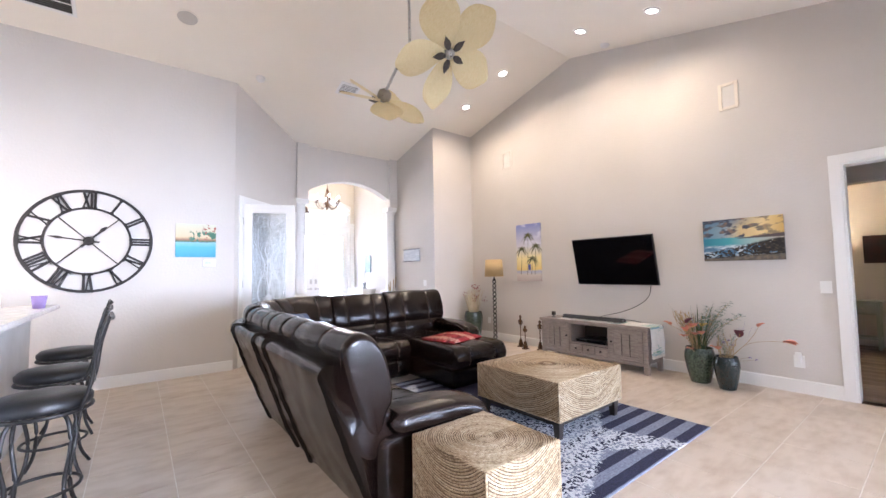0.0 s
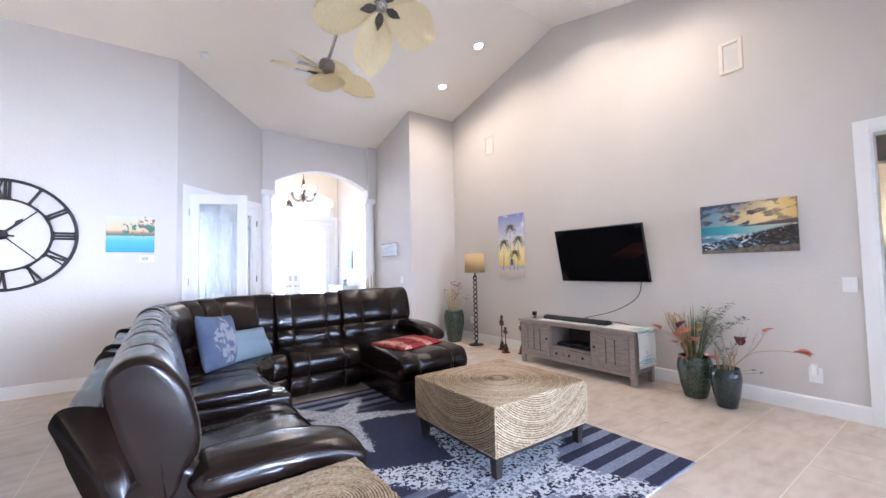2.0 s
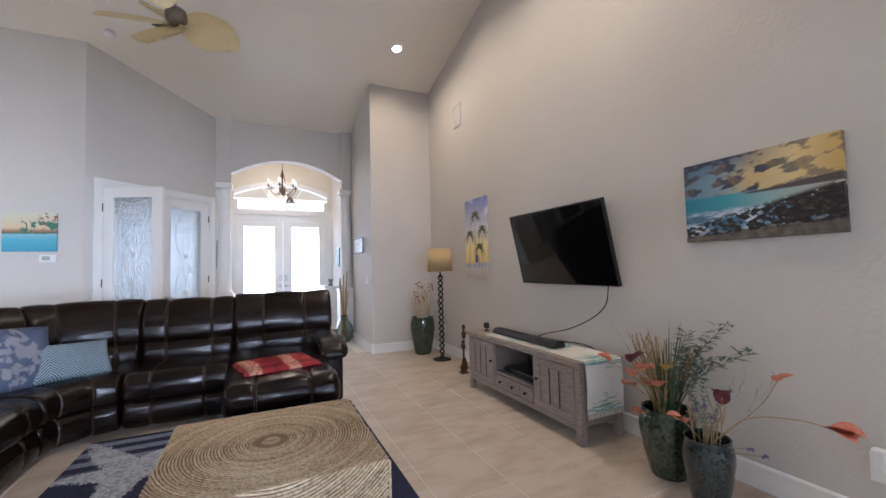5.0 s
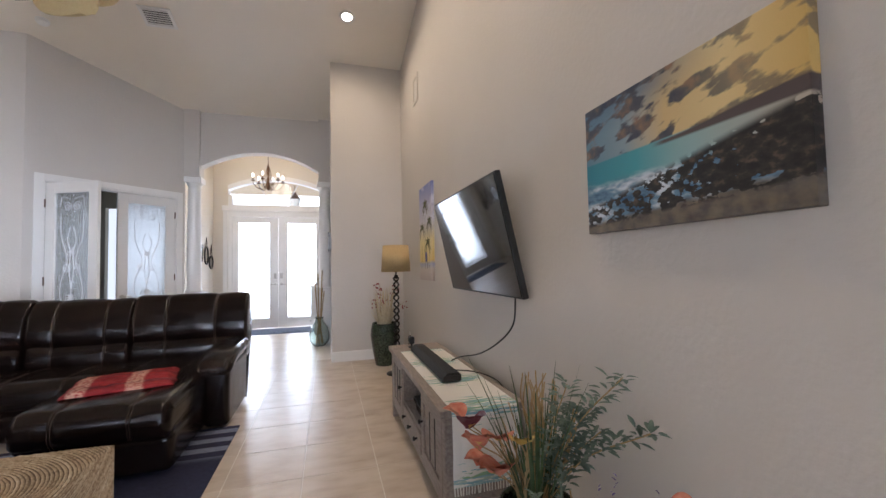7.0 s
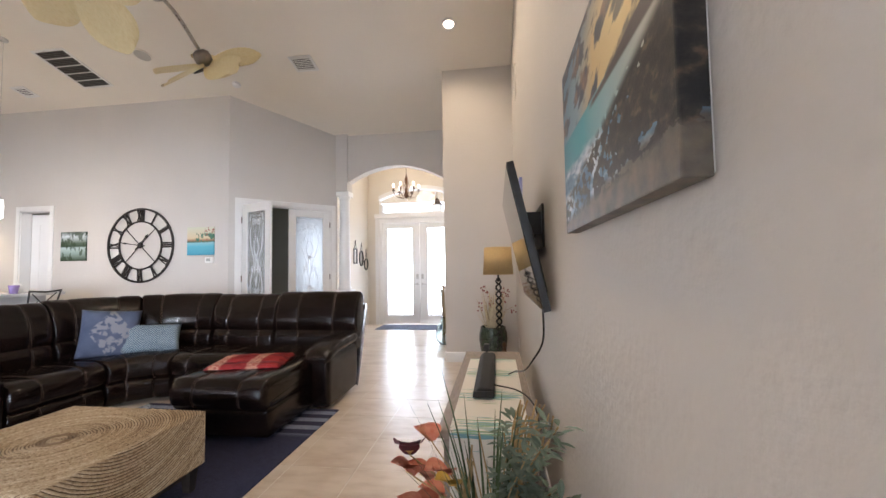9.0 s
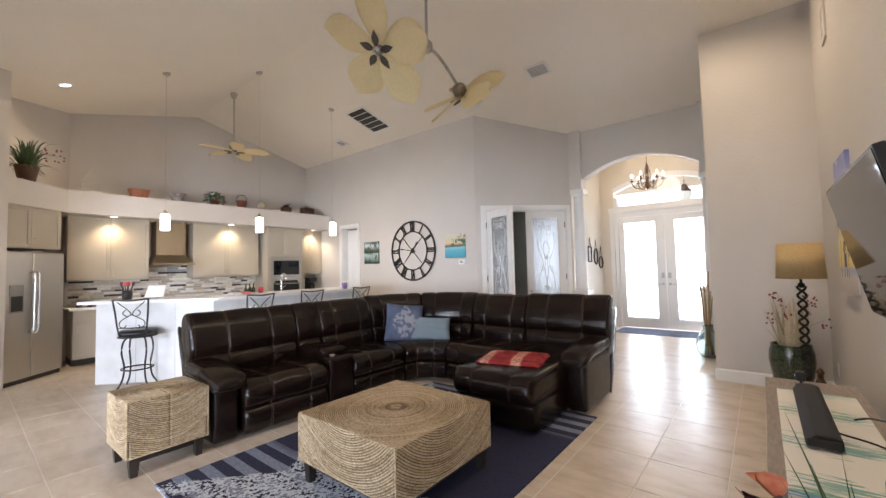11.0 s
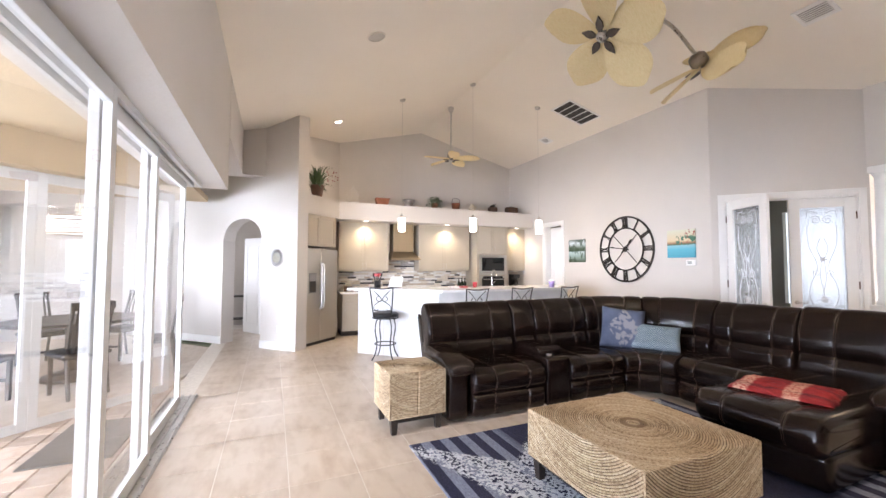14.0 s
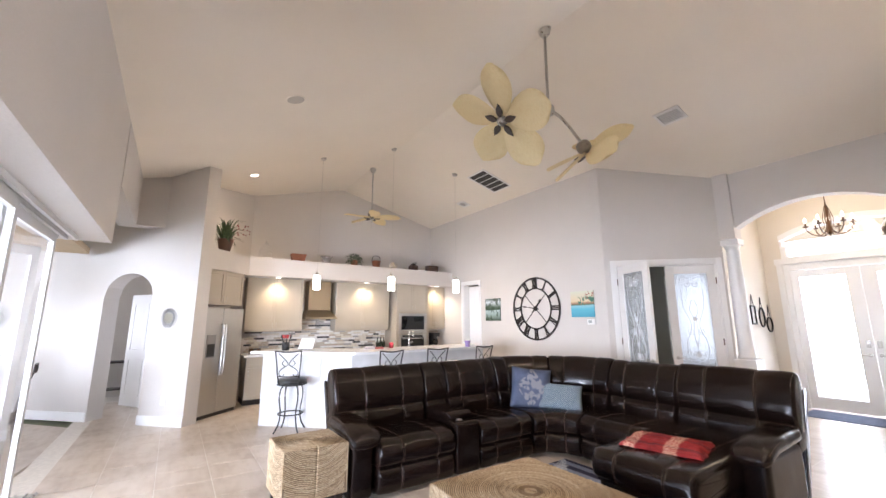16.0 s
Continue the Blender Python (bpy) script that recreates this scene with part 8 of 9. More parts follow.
# ------------------------------------------------------------------ bar
bar = thing("breakfast_bar", "whitewashed angled breakfast bar with pale counter", "kitchen island")
bm = bmesh.new()
extrude_poly(bm, [(-7.33, 1.85), (-6.34, 2.90), (-6.34, 5.42), (-6.95, 5.42), (-6.95, 3.16), (-7.78, 2.28)], 0.0, 1.045)
part("base", bm, PLASTER, bar)
bm = bmesh.new()
extrude_poly(bm, [(-7.36, 1.66), (-6.16, 2.88), (-6.16, 5.52), (-7.02, 5.52), (-7.02, 3.2), (-7.92, 2.26)], 1.045, 1.085)
bmesh.ops.bevel(bm, geom=bm.edges[:], offset=0.006, segments=2, affect="EDGES")
part("countertop", bm, COUNTER, bar, "pale polished quartz top")
dd = Vector((0.99, 1.05, 0)).normalized()
for s in (0.48, 0.96):
    p = Vector((-7.33, 1.85, 0)) + dd * s
    part("panel_joint", B(-0.003, 0.003, -0.0035, 0.0, 0.0, 1.044, m=pose(p.x, p.y, 0, 0, 0, 46.7)), mat("joint_shadow", (0.45, 0.43, 0.41), 0.8), bar)

# on and behind the bar
fa = thing("kitchen_faucet", "curved chrome kitchen faucet", "faucet", m=pose(-6.85, 4.15, 1.086))
part("spout", T(curve([(0, 0, 0), (0, 0, 0.2), (0.02, 0, 0.27), (0.09, 0, 0.29), (0.14, 0, 0.24), (0.15, 0, 0.18)], 6), 0.012, 10), CHROME, fa, smooth=True)
part("base", L([(0.0, 0.0), (0.028, 0.0), (0.025, 0.02), (0.0, 0.022)], 16), CHROME, fa)
part("lever", T([(0, 0.02, 0.06), (0, 0.07, 0.09)], 0.006, 6), CHROME, fa)


def cup(name, label, x, y, z, r0, r1, h, material, category="cup"):
    c = link(name, L([(0.0, 0.0), (r0, 0.0), (r1, h), (r1 - 0.004, h), (r0 - 0.003, 0.006), (0.0, 0.006)], 24, pose(x, y, z)), material, True)
    return tagged(c, label, category)


cup("tumbler", "purple plastic tumbler on the bar", -6.23, 4.98, 1.086, 0.038, 0.052, 0.105, mat("purple_plastic", (0.30, 0.22, 0.46), 0.25))
cup("paper_roll", "white kitchen roll standing on the bar", -6.55, 5.25, 1.086, 0.05, 0.05, 0.12, WHITE, "kitchen roll")
cup("mug", "red mug on the bar", -6.75, 3.75, 1.086, 0.036, 0.04, 0.09, mat("red_glaze", (0.35, 0.03, 0.04), 0.3))
cup("mug", "dark mug on the worktop", -9.2, 1.95, 0.911, 0.04, 0.042, 0.11, BRONZE)
cup("mug", "dark mug on the worktop", -9.12, 2.08, 0.911, 0.04, 0.042, 0.10, BRONZE)
ut = thing("utensil_crock", "dark crock full of kitchen utensils", "crock", m=pose(-7.28, 2.16, 1.086))
part("crock", L([(0.0, 0.0), (0.055, 0.0), (0.062, 0.07), (0.055, 0.12), (0.048, 0.12), (0.05, 0.02), (0.0, 0.02)], 20), BLACK, ut, smooth=True)
for i in range(7):
    a = i * 0.95
    u = part("utensil", T([(0.02 * math.cos(a), 0.02 * math.sin(a), 0.03), (0.07 * math.cos(a), 0.07 * math.sin(a), 0.2)], 0.006, 6), DARKWOOD if i % 2 else BLACK, ut)
    part("utensil_head", Q(-0.02, 0.02, -0.006, 0.006, -0.025, 0.03, n=2.5, puff=0, cuts=3, m=pose(0.075 * math.cos(a), 0.075 * math.sin(a), 0.21, 0, 0, math.degrees(a) + 90)), DARKWOOD if i % 2 else mat("red_silicone", (0.4, 0.03, 0.03), 0.5), u)
bk = thing("cookbook_stand", "open white recipe book on a stand", "book", m=pose(-7.12, 2.40, 1.086, 0, 0, 42))
part("page_block", B(-0.13, 0.0, -0.004, 0.008, 0, 0.18, m=pose(0, 0.02, 0.01, -25, 0, -8)), WHITE, bk)
part("page_block", B(0.0, 0.13, -0.004, 0.008, 0, 0.18, m=pose(0, 0.02, 0.01, -25, 0, 8)), WHITE, bk)
part("stand", B(-0.1, 0.1, 0.0, 0.10, 0, 0.01), DARKWOOD, bk)
for x, y, s, c in ((-6.75, 3.35, 0.14, (0.55, 0.5, 0.5)), (-6.7, 3.5, 0.10, (0.45, 0.1, 0.1))):
    tagged(link("book", B(x - 0.07, x + 0.07, y - s / 2, y + s / 2, 1.086, 1.115, 0.003), mat("book_cover_%.2f" % s, c, 0.5)), "small book lying on the bar", "book")
for i, y in enumerate((4.62, 4.70, 4.78)):
    bt = link("bottle", L([(0.0, 0.0), (0.035, 0.0), (0.037, 0.14), (0.014, 0.19), (0.013, 0.26), (0.0, 0.26)], 18, pose(-9.2, y, 0.911)), mat("dark_bottle_glass", (0.012, 0.02, 0.008), 0.1, var=0.2), True)
    tagged(bt, "dark glass bottle on the worktop", "bottle", "bottles on the worktop")
cm = thing("coffee_maker", "black drip coffee maker on the worktop", "coffee maker", m=pose(-9.2, 6.2, 0.911))
part("base", B(-0.12, 0.12, -0.1, 0.1, 0, 0.04, 0.008), BLACK, cm)
part("tower", B(-0.12, -0.03, -0.1, 0.1, 0.04, 0.30, 0.008), BLACK, cm)
part("head", B(-0.12, 0.10, -0.1, 0.1, 0.24, 0.34, 0.015), BLACK, cm)
part("carafe", L([(0.0, 0.04), (0.06, 0.045), (0.07, 0.12), (0.05, 0.19), (0.0, 0.19)], 20, pose(0.04, 0, 0)), SCREEN, cm, smooth=True)
tagged(link("frying_pan", L([(0.0, 0.0), (0.12, 0.0), (0.14, 0.04), (0.135, 0.04), (0.115, 0.008), (0.0, 0.008)], 28, pose(-9.2, 3.3, 0.919)), BLACKMET, True), "black frying pan on the cooktop", "pan")


# ------------------------------------------------------------------ bar stools
def stool(m):
    s = thing("bar_stool", "wrought iron bar stool with black padded seat", "bar stool", "stools at the bar", m)
    IRON = mat("pewter_iron", (0.045, 0.043, 0.042), 0.4, metal=0.75, var=0.3, scale=20, bump=0.1)
    part("seat", L([(0.0, 0.655), (0.19, 0.655), (0.205, 0.675), (0.205, 0.70), (0.18, 0.725), (0.09, 0.738), (0.0, 0.742)], 36), mat("black_vinyl", (0.012, 0.012, 0.013), 0.35, var=0.3, scale=12, bump=0.15), s, "black padded vinyl seat", smooth=True)
    part("seat_ring", T([(0.20 * math.cos(a), 0.20 * math.sin(a), 0.645) for a in [2 * math.pi * i / 28 for i in range(28)]], 0.011, 8, True), IRON, s, smooth=True)
    for a in (45, 135, 225, 315):
        c, q = math.cos(radians(a)), math.sin(radians(a))
        pts = curve([(0.12, 0.64, 0), (0.165, 0.58, 0), (0.18, 0.45, 0), (0.15, 0.28, 0), (0.17, 0.12, 0), (0.235, 0.005, 0)], 5)
        part("leg", T([(p[0] * c, p[0] * q, p[1]) for p in pts], 0.0105, 8), IRON, s, smooth=True)
    part("foot_ring", T([(0.165 * math.cos(a), 0.165 * math.sin(a), 0.24) for a in [2 * math.pi * i / 28 for i in range(28)]], 0.009, 8, True), IRON, s, smooth=True)
    for sg in (-1, 1):
        part("back_post", T(curve([(-0.16, sg * 0.13, 0.65), (-0.20, sg * 0.15, 0.78), (-0.22, sg * 0.165, 0.95), (-0.26, sg * 0.18, 1.12)], 5), 0.010, 8), IRON, s, smooth=True)
        part("back_scroll", T([(x, sg * y, z) for y, z, x in [(p[0], p[1], -0.19 - 0.16 * (p[1] - 0.75)) for p in curve([(0.14, 1.09, 0), (0.03, 0.98, 0), (0.01, 0.93, 0), (0.05, 0.91, 0), (0.09, 0.95, 0), (0.06, 0.99, 0)], 5)]], 0.006, 6), IRON, s)
        part("back_scroll", T([(x, sg * y, z) for y, z, x in [(p[0], p[1], -0.19 - 0.16 * (p[1] - 0.75)) for p in curve([(0.0, 0.93, 0), (0.11, 0.86, 0), (0.13, 0.80, 0), (0.09, 0.77, 0), (0.06, 0.80, 0)], 5)]], 0.006, 6), IRON, s)
    part("top_rail", T(curve([(-0.262, -0.185, 1.12), (-0.275, 0.0, 1.105), (-0.262, 0.185, 1.12)], 6), 0.011, 8), IRON, s, smooth=True)
    part("back_bar", T([(-0.195, -0.145, 0.77), (-0.205, 0.0, 0.765), (-0.195, 0.145, 0.77)], 0.007, 6), IRON, s)
    return s


s0 = stool(pose(-5.96, 3.24, 0, 0, 0, 180))
copy_thing(s0, pose(-6.0, 4.05, 0, 0, 0, 178))
copy_thing(s0, pose(-6.03, 4.97, 0, 0, 0, 184))
copy_thing(s0, pose(-6.74, 2.16, 0, 0, 0, 150))

# ------------------------------------------------------------------ on the plaster ledge
ZL = 2.781


def on_ledge(name, label, category, y, x=-9.1):
    return thing(name, label, category, m=pose(x, y, ZL))


k = on_ledge("potted_plant", "leafy plant with red berries in a brown pot", "plant", 1.28, -8.57)
part("pot", L([(0.0, 0.0), (0.09, 0.0), (0.13, 0.20), (0.135, 0.22), (0.12, 0.22), (0.11, 0.15), (0.0, 0.15)], 24), mat("brown_clay", (0.10, 0.05, 0.03), 0.5), k, smooth=True)
bm = bmesh.new()
for i in range(150):
    a, out, z = rng.uniform(0, 6.28), rng.uniform(0.06, 0.36), rng.uniform(0.08, 0.60)
    blade(bm, (0.04 * math.cos(a), 0.04 * math.sin(a), 0.15), (out * math.cos(a), out * math.sin(a), z), 0.022, 0.3)
part("leaves", bm, LEAF, k)
for i in range(16):
    bm = bmesh.new()
    bmesh.ops.create_icosphere(bm, subdivisions=1, radius=0.014, matrix=Matrix.Translation((rng.uniform(0.0, 0.15), rng.uniform(0.14, 0.40), rng.uniform(0.32, 0.50))))
    part("berry", bm, BERRY, k, smooth=True)
k = on_ledge("birdcage_ornament", "white wire birdcage ornament", "ornament", 2.06)
WIRE = mat("white_wire", (0.60, 0.58, 0.55), 0.5)
part("base", L([(0.0, 0.0), (0.13, 0.0), (0.13, 0.03), (0.0, 0.03)], 24), WIRE, k)
for i in range(14):
    a = 2 * math.pi * i / 14
    part("wire", T([(r * math.cos(a), r * math.sin(a), z) for r, z in ((0.12, 0.03), (0.12, 0.18), (0.10, 0.26), (0.05, 0.31), (0.0, 0.33))], 0.003, 4), WIRE, k)
for z in (0.10, 0.18):
    part("hoop", T([(0.12 * math.cos(a), 0.12 * math.sin(a), z) for a in [2 * math.pi * i / 20 for i in range(20)]], 0.0035, 4, True), WIRE, k)
part("finial", L([(0.0, 0.33), (0.018, 0.345), (0.008, 0.365), (0.014, 0.385), (0.0, 0.40)], 10), WIRE, k)
COPPER = mat("aged_copper", (0.32, 0.13, 0.075), 0.4, metal=0.6, var=0.2, scale=15)
k = on_ledge("copper_planter", "copper planter box on short feet", "planter", 2.70)
bm = bmesh.new()
prism(bm, [(-0.07, -0.12, 0.02), (0.07, -0.12, 0.02), (0.07, 0.12, 0.02), (-0.07, 0.12, 0.02)], [(-0.085, -0.145, 0.14), (0.085, -0.145, 0.14), (0.085, 0.145, 0.14), (-0.085, 0.145, 0.14)])
part("box", bm, COPPER, k)
part("rim", B(-0.092, 0.092, -0.152, 0.152, 0.14, 0.155, 0.003), COPPER, k)
for y in (-0.1, 0.1):
    part("foot", B(-0.06, 0.06, y - 0.015, y + 0.015, 0, 0.02), COPPER, k)
k = on_ledge("ceramic_bowl", "dark ceramic bowl with pale painted scrolls", "bowl", 3.31)
part("bowl", L([(0.0, 0.0), (0.09, 0.0), (0.11, 0.10), (0.14, 0.165), (0.13, 0.165), (0.10, 0.10), (0.0, 0.04)], 24), mat("scrolled_ceramic", (0.05, 0.045, 0.05), 0.4, colour_b=(0.42, 0.38, 0.36), scale=14), k, smooth=True)
k = on_ledge("potted_fern", "green fern in a copper pot", "plant", 3.95)
part("pot", L([(0.0, 0.0), (0.06, 0.0), (0.085, 0.08), (0.08, 0.13), (0.07, 0.13), (0.0, 0.10)], 20), COPPER, k, smooth=True)
bm = bmesh.new()
for i in range(260):
    a, r, z = rng.uniform(0, 6.28), rng.uniform(0.02, 0.17), rng.uniform(0.10, 0.30)
    leaf(bm, (r * 0.7 * math.cos(a), r * math.sin(a), z - r * 0.5), (math.cos(a), math.sin(a), rng.uniform(-0.6, 0.5)), rng.uniform(0.04, 0.07), 0.03)
part("leaves", bm, LEAF, k)
k = on_ledge("copper_bucket", "small copper bucket with tall handle", "bucket", 4.49)
part("pail", L([(0.0, 0.0), (0.08, 0.0), (0.105, 0.155), (0.11, 0.16), (0.10, 0.16), (0.075, 0.01), (0.0, 0.01)], 24), COPPER, k, smooth=True)
part("handle", T(curve([(0, -0.105, 0.15), (0, -0.09, 0.25), (0, 0, 0.285), (0, 0.09, 0.25), (0, 0.105, 0.15)], 5), 0.006, 6), BLACKMET, k)
k = on_ledge("ceramic_jug", "small cream ceramic jug", "jug", 4.92)
part("body", L([(0.0, 0.0), (0.06, 0.0), (0.085, 0.06), (0.06, 0.12), (0.045, 0.14), (0.05, 0.16), (0.0, 0.14)], 20), mat("cream_glaze", (0.60, 0.52, 0.38), 0.35), k, smooth=True)
part("handle", T(curve([(0, 0.06, 0.13), (0, 0.12, 0.12), (0, 0.085, 0.05)], 5), 0.008, 6), mat("cream_glaze", (0.6, 0.52, 0.38)), k)
k = on_ledge("coffee_grinder", "antique dark wooden coffee grinder", "grinder", 5.50)
part("box", B(-0.07, 0.07, -0.10, 0.10, 0, 0.13, 0.006), mat("walnut_wood", (0.06, 0.03, 0.018), 0.5), k)
part("hopper", L([(0.05, 0.13), (0.07, 0.17), (0.065, 0.175), (0.0, 0.175)], 16), BLACKMET, k)
part("crank", T([(0, 0, 0.17), (0, 0, 0.20), (0, 0.09, 0.205), (0, 0.09, 0.235)], 0.006, 6), BLACKMET, k)
k = on_ledge("wooden_chest", "small dark wooden chest with brass bands", "box", 6.05)
part("box", B(-0.08, 0.08, -0.15, 0.15, 0, 0.11, 0.005), mat("walnut_wood", (0.06, 0.03, 0.018)), k)
part("lid", B(-0.083, 0.083, -0.153, 0.153, 0.112, 0.16, 0.018), mat("walnut_wood", (0.06, 0.03, 0.018)), k)
for y in (-0.09, 0.09):
    part("band", B(-0.085, 0.086, y - 0.01, y + 0.01, 0, 0.15), BRONZE, k)
part("handle", T(curve([(0, -0.05, 0.16), (0, -0.03, 0.19), (0, 0.03, 0.19), (0, 0.05, 0.16)], 4), 0.005, 5), BRONZE, k)

# ------------------------------------------------------------------ bedroom wing beyond the passage
wall("wall_wing_far", (4.05, 3.2), (4.05, -0.6), 0.1, flat(2.75), label="beige plaster wall of the bedroom wing")
wall("wall_wing_north", (0.15, 3.2), (4.05, 3.2), 0.1, flat(2.75), label="beige plaster wall of the bedroom wing")
structure("ceiling_wing", B(0.15, 4.15, -0.6, 3.3, 2.75, 2.85), CEIL, "plain flat ceiling", "ceiling")
structure("wing_beam", B(2.0, 2.2, -0.6, 3.2, 2.45, 2.75), WALL, "plaster beam across the passage", "beam")
structure("floor_wing", B(0.0, 4.15, -0.6, 3.3, -0.06, -0.012), DARKWOOD, "floor bed under the planks", "floor")
PLANK = mat("grey_brown_plank", (0.20, 0.13, 0.09), 0.45, colour_b=(0.42, 0.34, 0.28), scale=6, stretch=(14, 1.2, 1), island=0.35, bump=0.05, coords="Position")
pm = bpy.data.meshes.new("plank")
bm = B(-0.058, 0.058, -0.6, 0.6, -0.012, 0.0, 0.002, seg=1)
bm.to_mesh(pm)
bm.free()
pm.materials.append(PLANK)
fw = bpy.data.objects["floor_wing"]
for i in range(34):
    for j in range(3):
        q = new("plank", pm)
        q.location, q.parent = (0.06 + 0.12 * i, -0.1 + 1.204 * j + 0.4 * (i % 3) - 0.2, 0.0), fw
tb = thing("console_table", "pale sage console table with drawers", "table", m=pose(3.80, 1.38, 0))
SAGE = mat("sage_paint", (0.40, 0.44, 0.40), 0.5, var=0.05, scale=6)
part("tabletop", B(-0.21, 0.21, -0.45, 0.35, 0.74, 0.77, 0.005), SAGE, tb)
part("apron", B(-0.18, 0.18, -0.42, 0.32, 0.55, 0.74), SAGE, tb)
for y in (-0.40, -0.02):
    dr = part("drawer", B(-0.195, -0.18, y + 0.03, y + 0.32, 0.58, 0.71, 0.004), SAGE, tb)
    part("knob", L([(0.0, 0.0), (0.01, 0.0), (0.02, 0.015), (0.0, 0.025)], 12, pose(-0.195, y + 0.175, 0.645, 0, -90, 0)), NICKEL, dr)
for x in (-0.17, 0.14):
    for y in (-0.41, 0.28):
        part("leg", B(x, x + 0.04, y, y + 0.04, 0, 0.55, 0.003), SAGE, tb)
part("shelf", B(-0.17, 0.17, -0.40, 0.30, 0.16, 0.185), SAGE, tb)
tl = thing("table_lamp", "small lit table lamp with cream shade", "table lamp", m=pose(3.78, 1.62, 0.771))
part("base", L([(0.0, 0.0), (0.07, 0.0), (0.06, 0.02), (0.03, 0.10), (0.045, 0.2), (0.012, 0.32), (0.012, 0.40), (0.0, 0.40)], 20), BRONZE, tl, smooth=True)
part("shade", L([(0.15, 0.40), (0.11, 0.66), (0.108, 0.66), (0.148, 0.40), (0.15, 0.40)], 28), mat("glowing_cream_shade", (0.7, 0.6, 0.42), 0.8, emit=(1.0, 0.75, 0.4), estr=1.2), tl, smooth=True)
wl = new("table_lamp_light", bpy.data.lights.new("table_lamp_light", "POINT"))
wl.data.energy, wl.data.color, wl.data.shadow_soft_size, wl.location = 100, (1.0, 0.74, 0.42), 0.06, (3.78, 1.62, 1.32)
canvas("canvas_picture", "dark painting with a red shape", 0.5, 0.46, 0.03, mat("dark_painting", (0.010, 0.016, 0.018), 0.5, colour_b=(0.06, 0.016, 0.016), scale=5), pose(4.049, 1.13, 1.37, 0, 0, -90))

# ------------------------------------------------------------------ dining nook
def dining_chair(m):
    c = thing("dining_chair", "black wooden dining chair with slatted back", "chair", "chairs round the dining table", m)
    part("seat", Q(-0.22, 0.22, -0.22, 0.22, 0.43, 0.49, n=5, puff=0.01, cuts=4), BLACK, c, smooth=True)
    for x in (-0.19, 0.16):
        part("leg", B(x, x + 0.035, 0.18, 0.215, 0, 0.44), DARKWOOD, c)
        part("back_leg", T(curve([(x + 0.017, -0.26, 0.0), (x + 0.017, -0.2, 0.42), (x + 0.017, -0.22, 0.7), (x + 0.017, -0.31, 1.04)], 4), 0.02, 6), DARKWOOD, c)
    for x in (-0.12, -0.06, 0.0, 0.06, 0.12):
        part("back_slat", T(curve([(x, -0.2, 0.5), (x, -0.225, 0.75), (x, -0.30, 1.0)], 4), 0.013, 6), DARKWOOD, c)
    part("top_rail", B(-0.2, 0.2, -0.325, -0.29, 0.96, 1.05, 0.01), DARKWOOD, c)
    part("stretcher", B(-0.17, 0.17, 0.19, 0.21, 0.2, 0.23), DARKWOOD, c)
    return c


c0 = dining_chair(pose(-7.22, -0.95, -0.004, 0, 0, 190))
for x, y, a in ((-8.45, -1.65, 240), (-6.5, -1.5, 130), (-6.35, -2.3, 75), (-7.2, -2.95, 15), (-8.35, -2.55, 320)):
    copy_thing(c0, pose(x, y, -0.004, 0, 0, a))
dt = thing("dining_table", "dark wooden round dining table", "dining table", m=pose(-7.35, -1.85, -0.004))
part("tabletop", L([(0.0, 0.72), (0.70, 0.72), (0.72, 0.735), (0.70, 0.76), (0.0, 0.76)], 40), DARKWOOD, dt)
part("pedestal", L([(0.0, 0.0), (0.32, 0.0), (0.30, 0.05), (0.09, 0.12), (0.07, 0.4), (0.10, 0.68), (0.2, 0.72)], 24), DARKWOOD, dt, smooth=True)
cr = thing("drum_chandelier", "sparkling crystal drum chandelier over the dining table", "chandelier", m=pose(-7.35, -1.85, 0))
part("rod", T([(0, 0, 3.3), (0, 0, 2.1)], 0.008, 6), CHROME, cr)
for z in (1.86, 2.08):
    part("hoop", T([(0.33 * math.cos(a), 0.33 * math.sin(a), z) for a in [2 * math.pi * i / 32 for i in range(32)]], 0.008, 6, True), CHROME, cr)
bm = bmesh.new()
for i in range(60):
    a = 2 * math.pi * i / 60
    for j in range(4):
        bmesh.ops.create_icosphere(bm, subdivisions=1, radius=0.018, matrix=Matrix.Translation((0.33 * math.cos(a + 0.05 * (j % 2)), 0.33 * math.sin(a + 0.05 * (j % 2)), 1.89 + 0.055 * j)))
part("crystal_beads", bm, mat("lit_crystal", (0.8, 0.78, 0.72), 0.1, emit=(1.0, 0.85, 0.6), estr=0.8), cr)
# glazing bars and hedge outside the nook
bm = bmesh.new()
for s in (0.3, 1.15, 2.0, 2.3, 3.15, 4.0, 4.3, 5.15, 6.0):
    box(bm, -4.55 - s - 0.03, -4.55 - s + 0.03, -4.5, -4.42, 0.3, 2.3)
for z in (0.33, 1.5, 2.27):
    box(bm, -10.55, -4.85, -4.49, -4.43, z - 0.025, z + 0.025)
structure("nook_window_bars", bm, FRAME, "white window frames of the nook", "window")
hb = bmesh.new()
r2 = random.Random(3)
for i in range(2600):
    x, y, z = r2.uniform(-14, 1), r2.uniform(-9.5, -7.8), r2.uniform(0, 1) ** 1.4 * 2.6
    a = r2.uniform(0, 6.28)
    leaf(hb, (x, y, z), (math.cos(a), math.sin(a), r2.uniform(-0.2, 0.8)), r2.uniform(0.15, 0.35), 0.12)
tagged(link("hedge", hb, LEAF), "dense green garden hedge beyond the lanai", "hedge", kind="stuff")

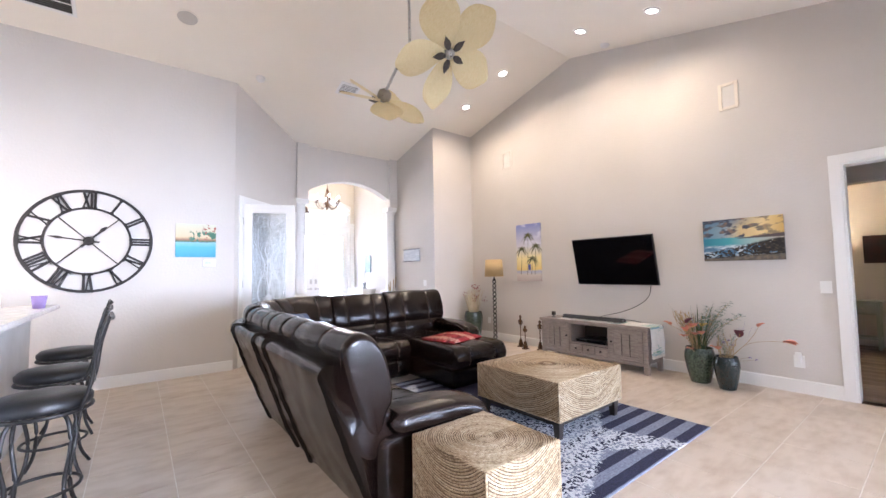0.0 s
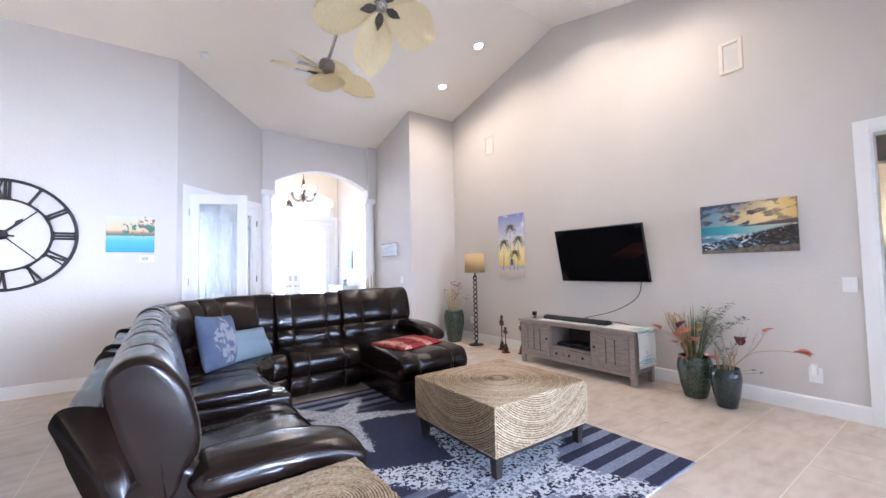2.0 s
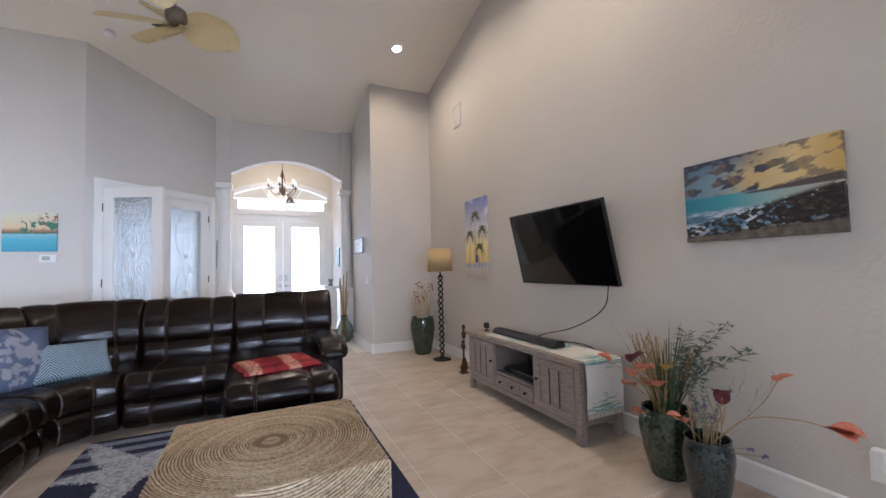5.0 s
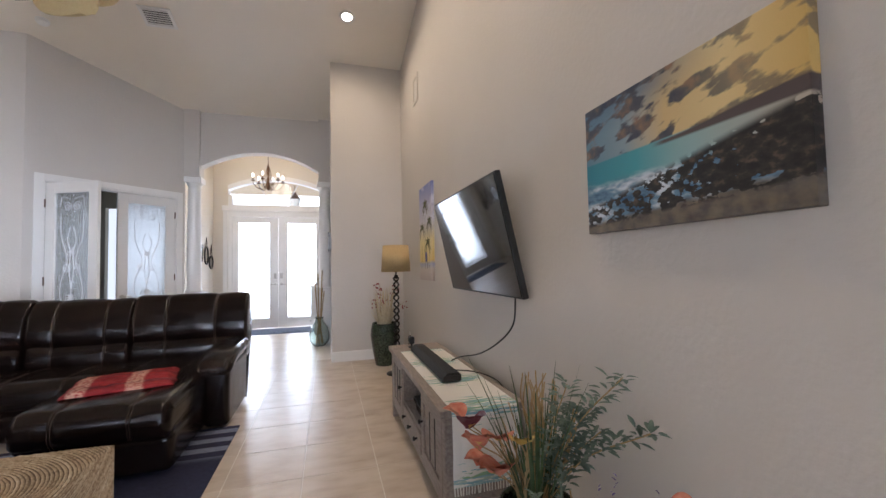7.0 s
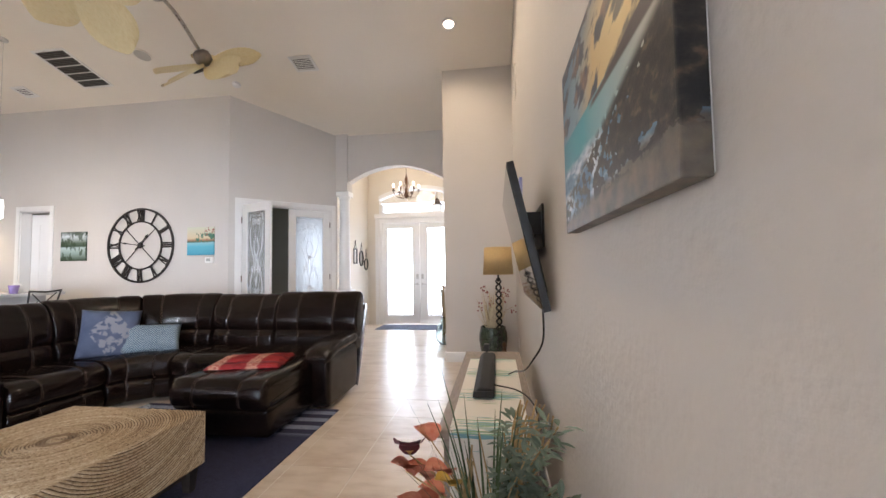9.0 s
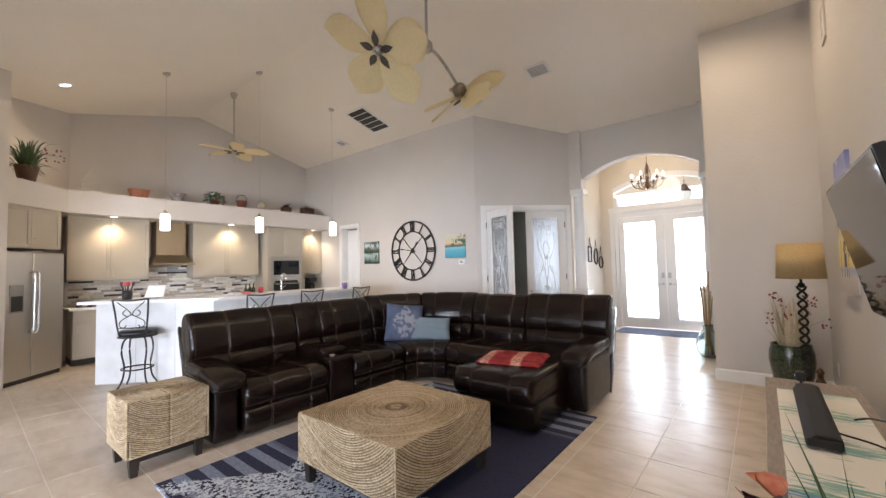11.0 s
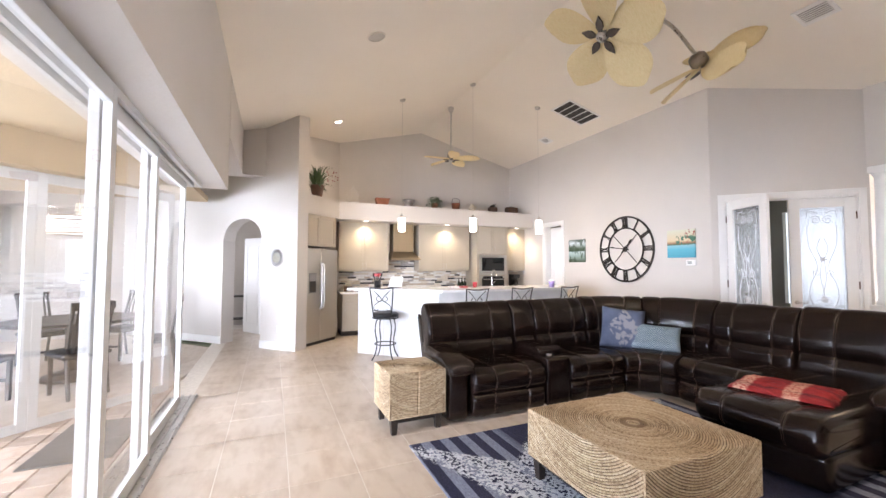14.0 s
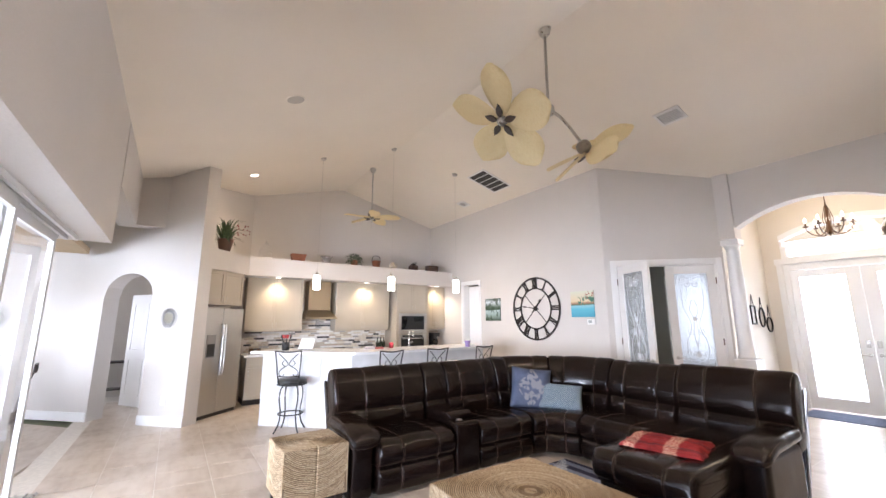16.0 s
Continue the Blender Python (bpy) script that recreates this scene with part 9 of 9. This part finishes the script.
# lanai paving
PAVER = mat("tumbled_paver", (0.34, 0.25, 0.19), 0.85, colour_b=(0.46, 0.38, 0.32), scale=9, island=0.25, bump=0.3, bscale=40, coords="Position")
structure("lanai_slab", B(-9.0, 3.0, -3.6, -0.5, -0.044, -0.037), GROUT, "sand joints under the lanai pavers", "pavement")
slab = bpy.data.objects["lanai_slab"]
pv = []
for w, d in ((0.30, 0.225), (0.225, 0.225), (0.15, 0.225)):
    me = bpy.data.meshes.new("paver")
    bm = B(-w / 2 + 0.004, w / 2 - 0.004, -d / 2 + 0.004, d / 2 - 0.004, -0.037, -0.018, 0.006, seg=1)
    bm.to_mesh(me)
    bm.free()
    me.materials.append(PAVER)
    pv.append((w, me))
r3 = random.Random(5)
for j in range(7):
    u = -1.0
    while u < 4.6:
        w, me = pv[r3.choice((0, 0, 1, 2))]
        # courses run along the nook's angle
        x = -6.5 + (u + w / 2)
        y = -0.66 - 0.225 * j
        q = new("paver", me)
        q.location, q.parent = (x, y, 0), slab
        u += w
mo = link("outdoor_mat", B(-0.45, 0.45, -0.28, 0.28, 0.0, 0.012, 0.003), mat("charcoal_rubber_mat", (0.05, 0.05, 0.05), 0.9, var=0.3, scale=60, bump=0.5, bscale=120))
mo.matrix_basis = pose(-4.95, -0.86, -0.0175)
tagged(mo, "charcoal rubber mat outside the sliding doors", "mat")

# ------------------------------------------------------------------ glass mosaic behind the worktop
MOS = [mat("mosaic_" + n, c, 0.2, var=0.12, scale=20, bump=0.0) for n, c in (("cream", (0.62, 0.57, 0.48)), ("grey", (0.34, 0.33, 0.32)), ("taupe", (0.45, 0.39, 0.32)), ("charcoal", (0.06, 0.06, 0.065)), ("white", (0.70, 0.69, 0.66)))]
splash = bpy.data.objects["wall_kitchen_splash"]
meshes = []
for w in (0.14, 0.19):
    for mt in MOS:
        me = bpy.data.meshes.new("mosaic_tile")
        bm = B(0.0, 0.006, -w / 2 + 0.002, w / 2 - 0.002, -0.019, 0.019)
        bm.to_mesh(me)
        bm.free()
        me.materials.append(mt)
        meshes.append((w, me))
made = 0
rest = bmesh.new()
for row in range(17):
    y, z = 1.86 + 0.05 * (row % 3), 0.935 + 0.0425 * row
    while y < 6.5:
        kk = r3.choice((0, 1, 2, 2, 3, 4, 4)) + 5 * r3.choice((0, 1))
        w, me = meshes[kk]
        mid = y + w / 2
        if (z < 1.33 or 2.9 < mid < 3.62) and not (4.98 < mid < 5.9):
            q = new("mosaic_tile", me)
            q.location, q.parent = (-9.60, mid, z), splash
            made += 1
        y += w

# ------------------------------------------------------------------ floor tiles
TS, GX, GY = 0.46, -0.75, 2.03
me = bpy.data.meshes.new("floor_tile")
bm = B(-TS / 2 + 0.0025, TS / 2 - 0.0025, -TS / 2 + 0.0025, TS / 2 - 0.0025, -0.008, 0.0, 0.0015, seg=1)
bm.to_mesh(me)
bm.free()
me.materials.append(TILE)
fl_ob = bpy.data.objects["floor"]
far, count = bmesh.new(), 0
verts, faces = [], []
for i in range(-22, 2):
    for j in range(-5, 18):
        x, y = GX + TS * (i + 0.5), GY + TS * (j + 0.5)
        if x > -0.0 + TS / 2 or y < -0.2 or (x > -0.9 and y > 6.5) or (x < -3.4 and y > 8.0) or (x > -1.0 and y > 6.6):
            continue
        if x > -6.4 and y < 6.2:
            q = new("floor_tile", me)
            q.location, q.parent = (x, y, 0), fl_ob
            count += 1
        else:
            k0, h = len(verts), TS / 2 - 0.0025
            verts += [(x - h, y - h, -0.008), (x + h, y - h, -0.008), (x + h, y + h, -0.008), (x - h, y + h, -0.008), (x - h, y - h, 0), (x + h, y - h, 0), (x + h, y + h, 0), (x - h, y + h, 0)]
            faces += [tuple(k0 + n for n in f) for f in ((4, 5, 6, 7), (0, 1, 5, 4), (1, 2, 6, 5), (2, 3, 7, 6), (3, 0, 4, 7))]
fm_ = bpy.data.meshes.new("far_floor_tiles")
fm_.from_pydata(verts, [], faces)
fm_.materials.append(TILE)
ft = new("far_floor_tiles", fm_)
ft.parent = fl_ob
tagged(ft, "beige floor tiles", kind="stuff")
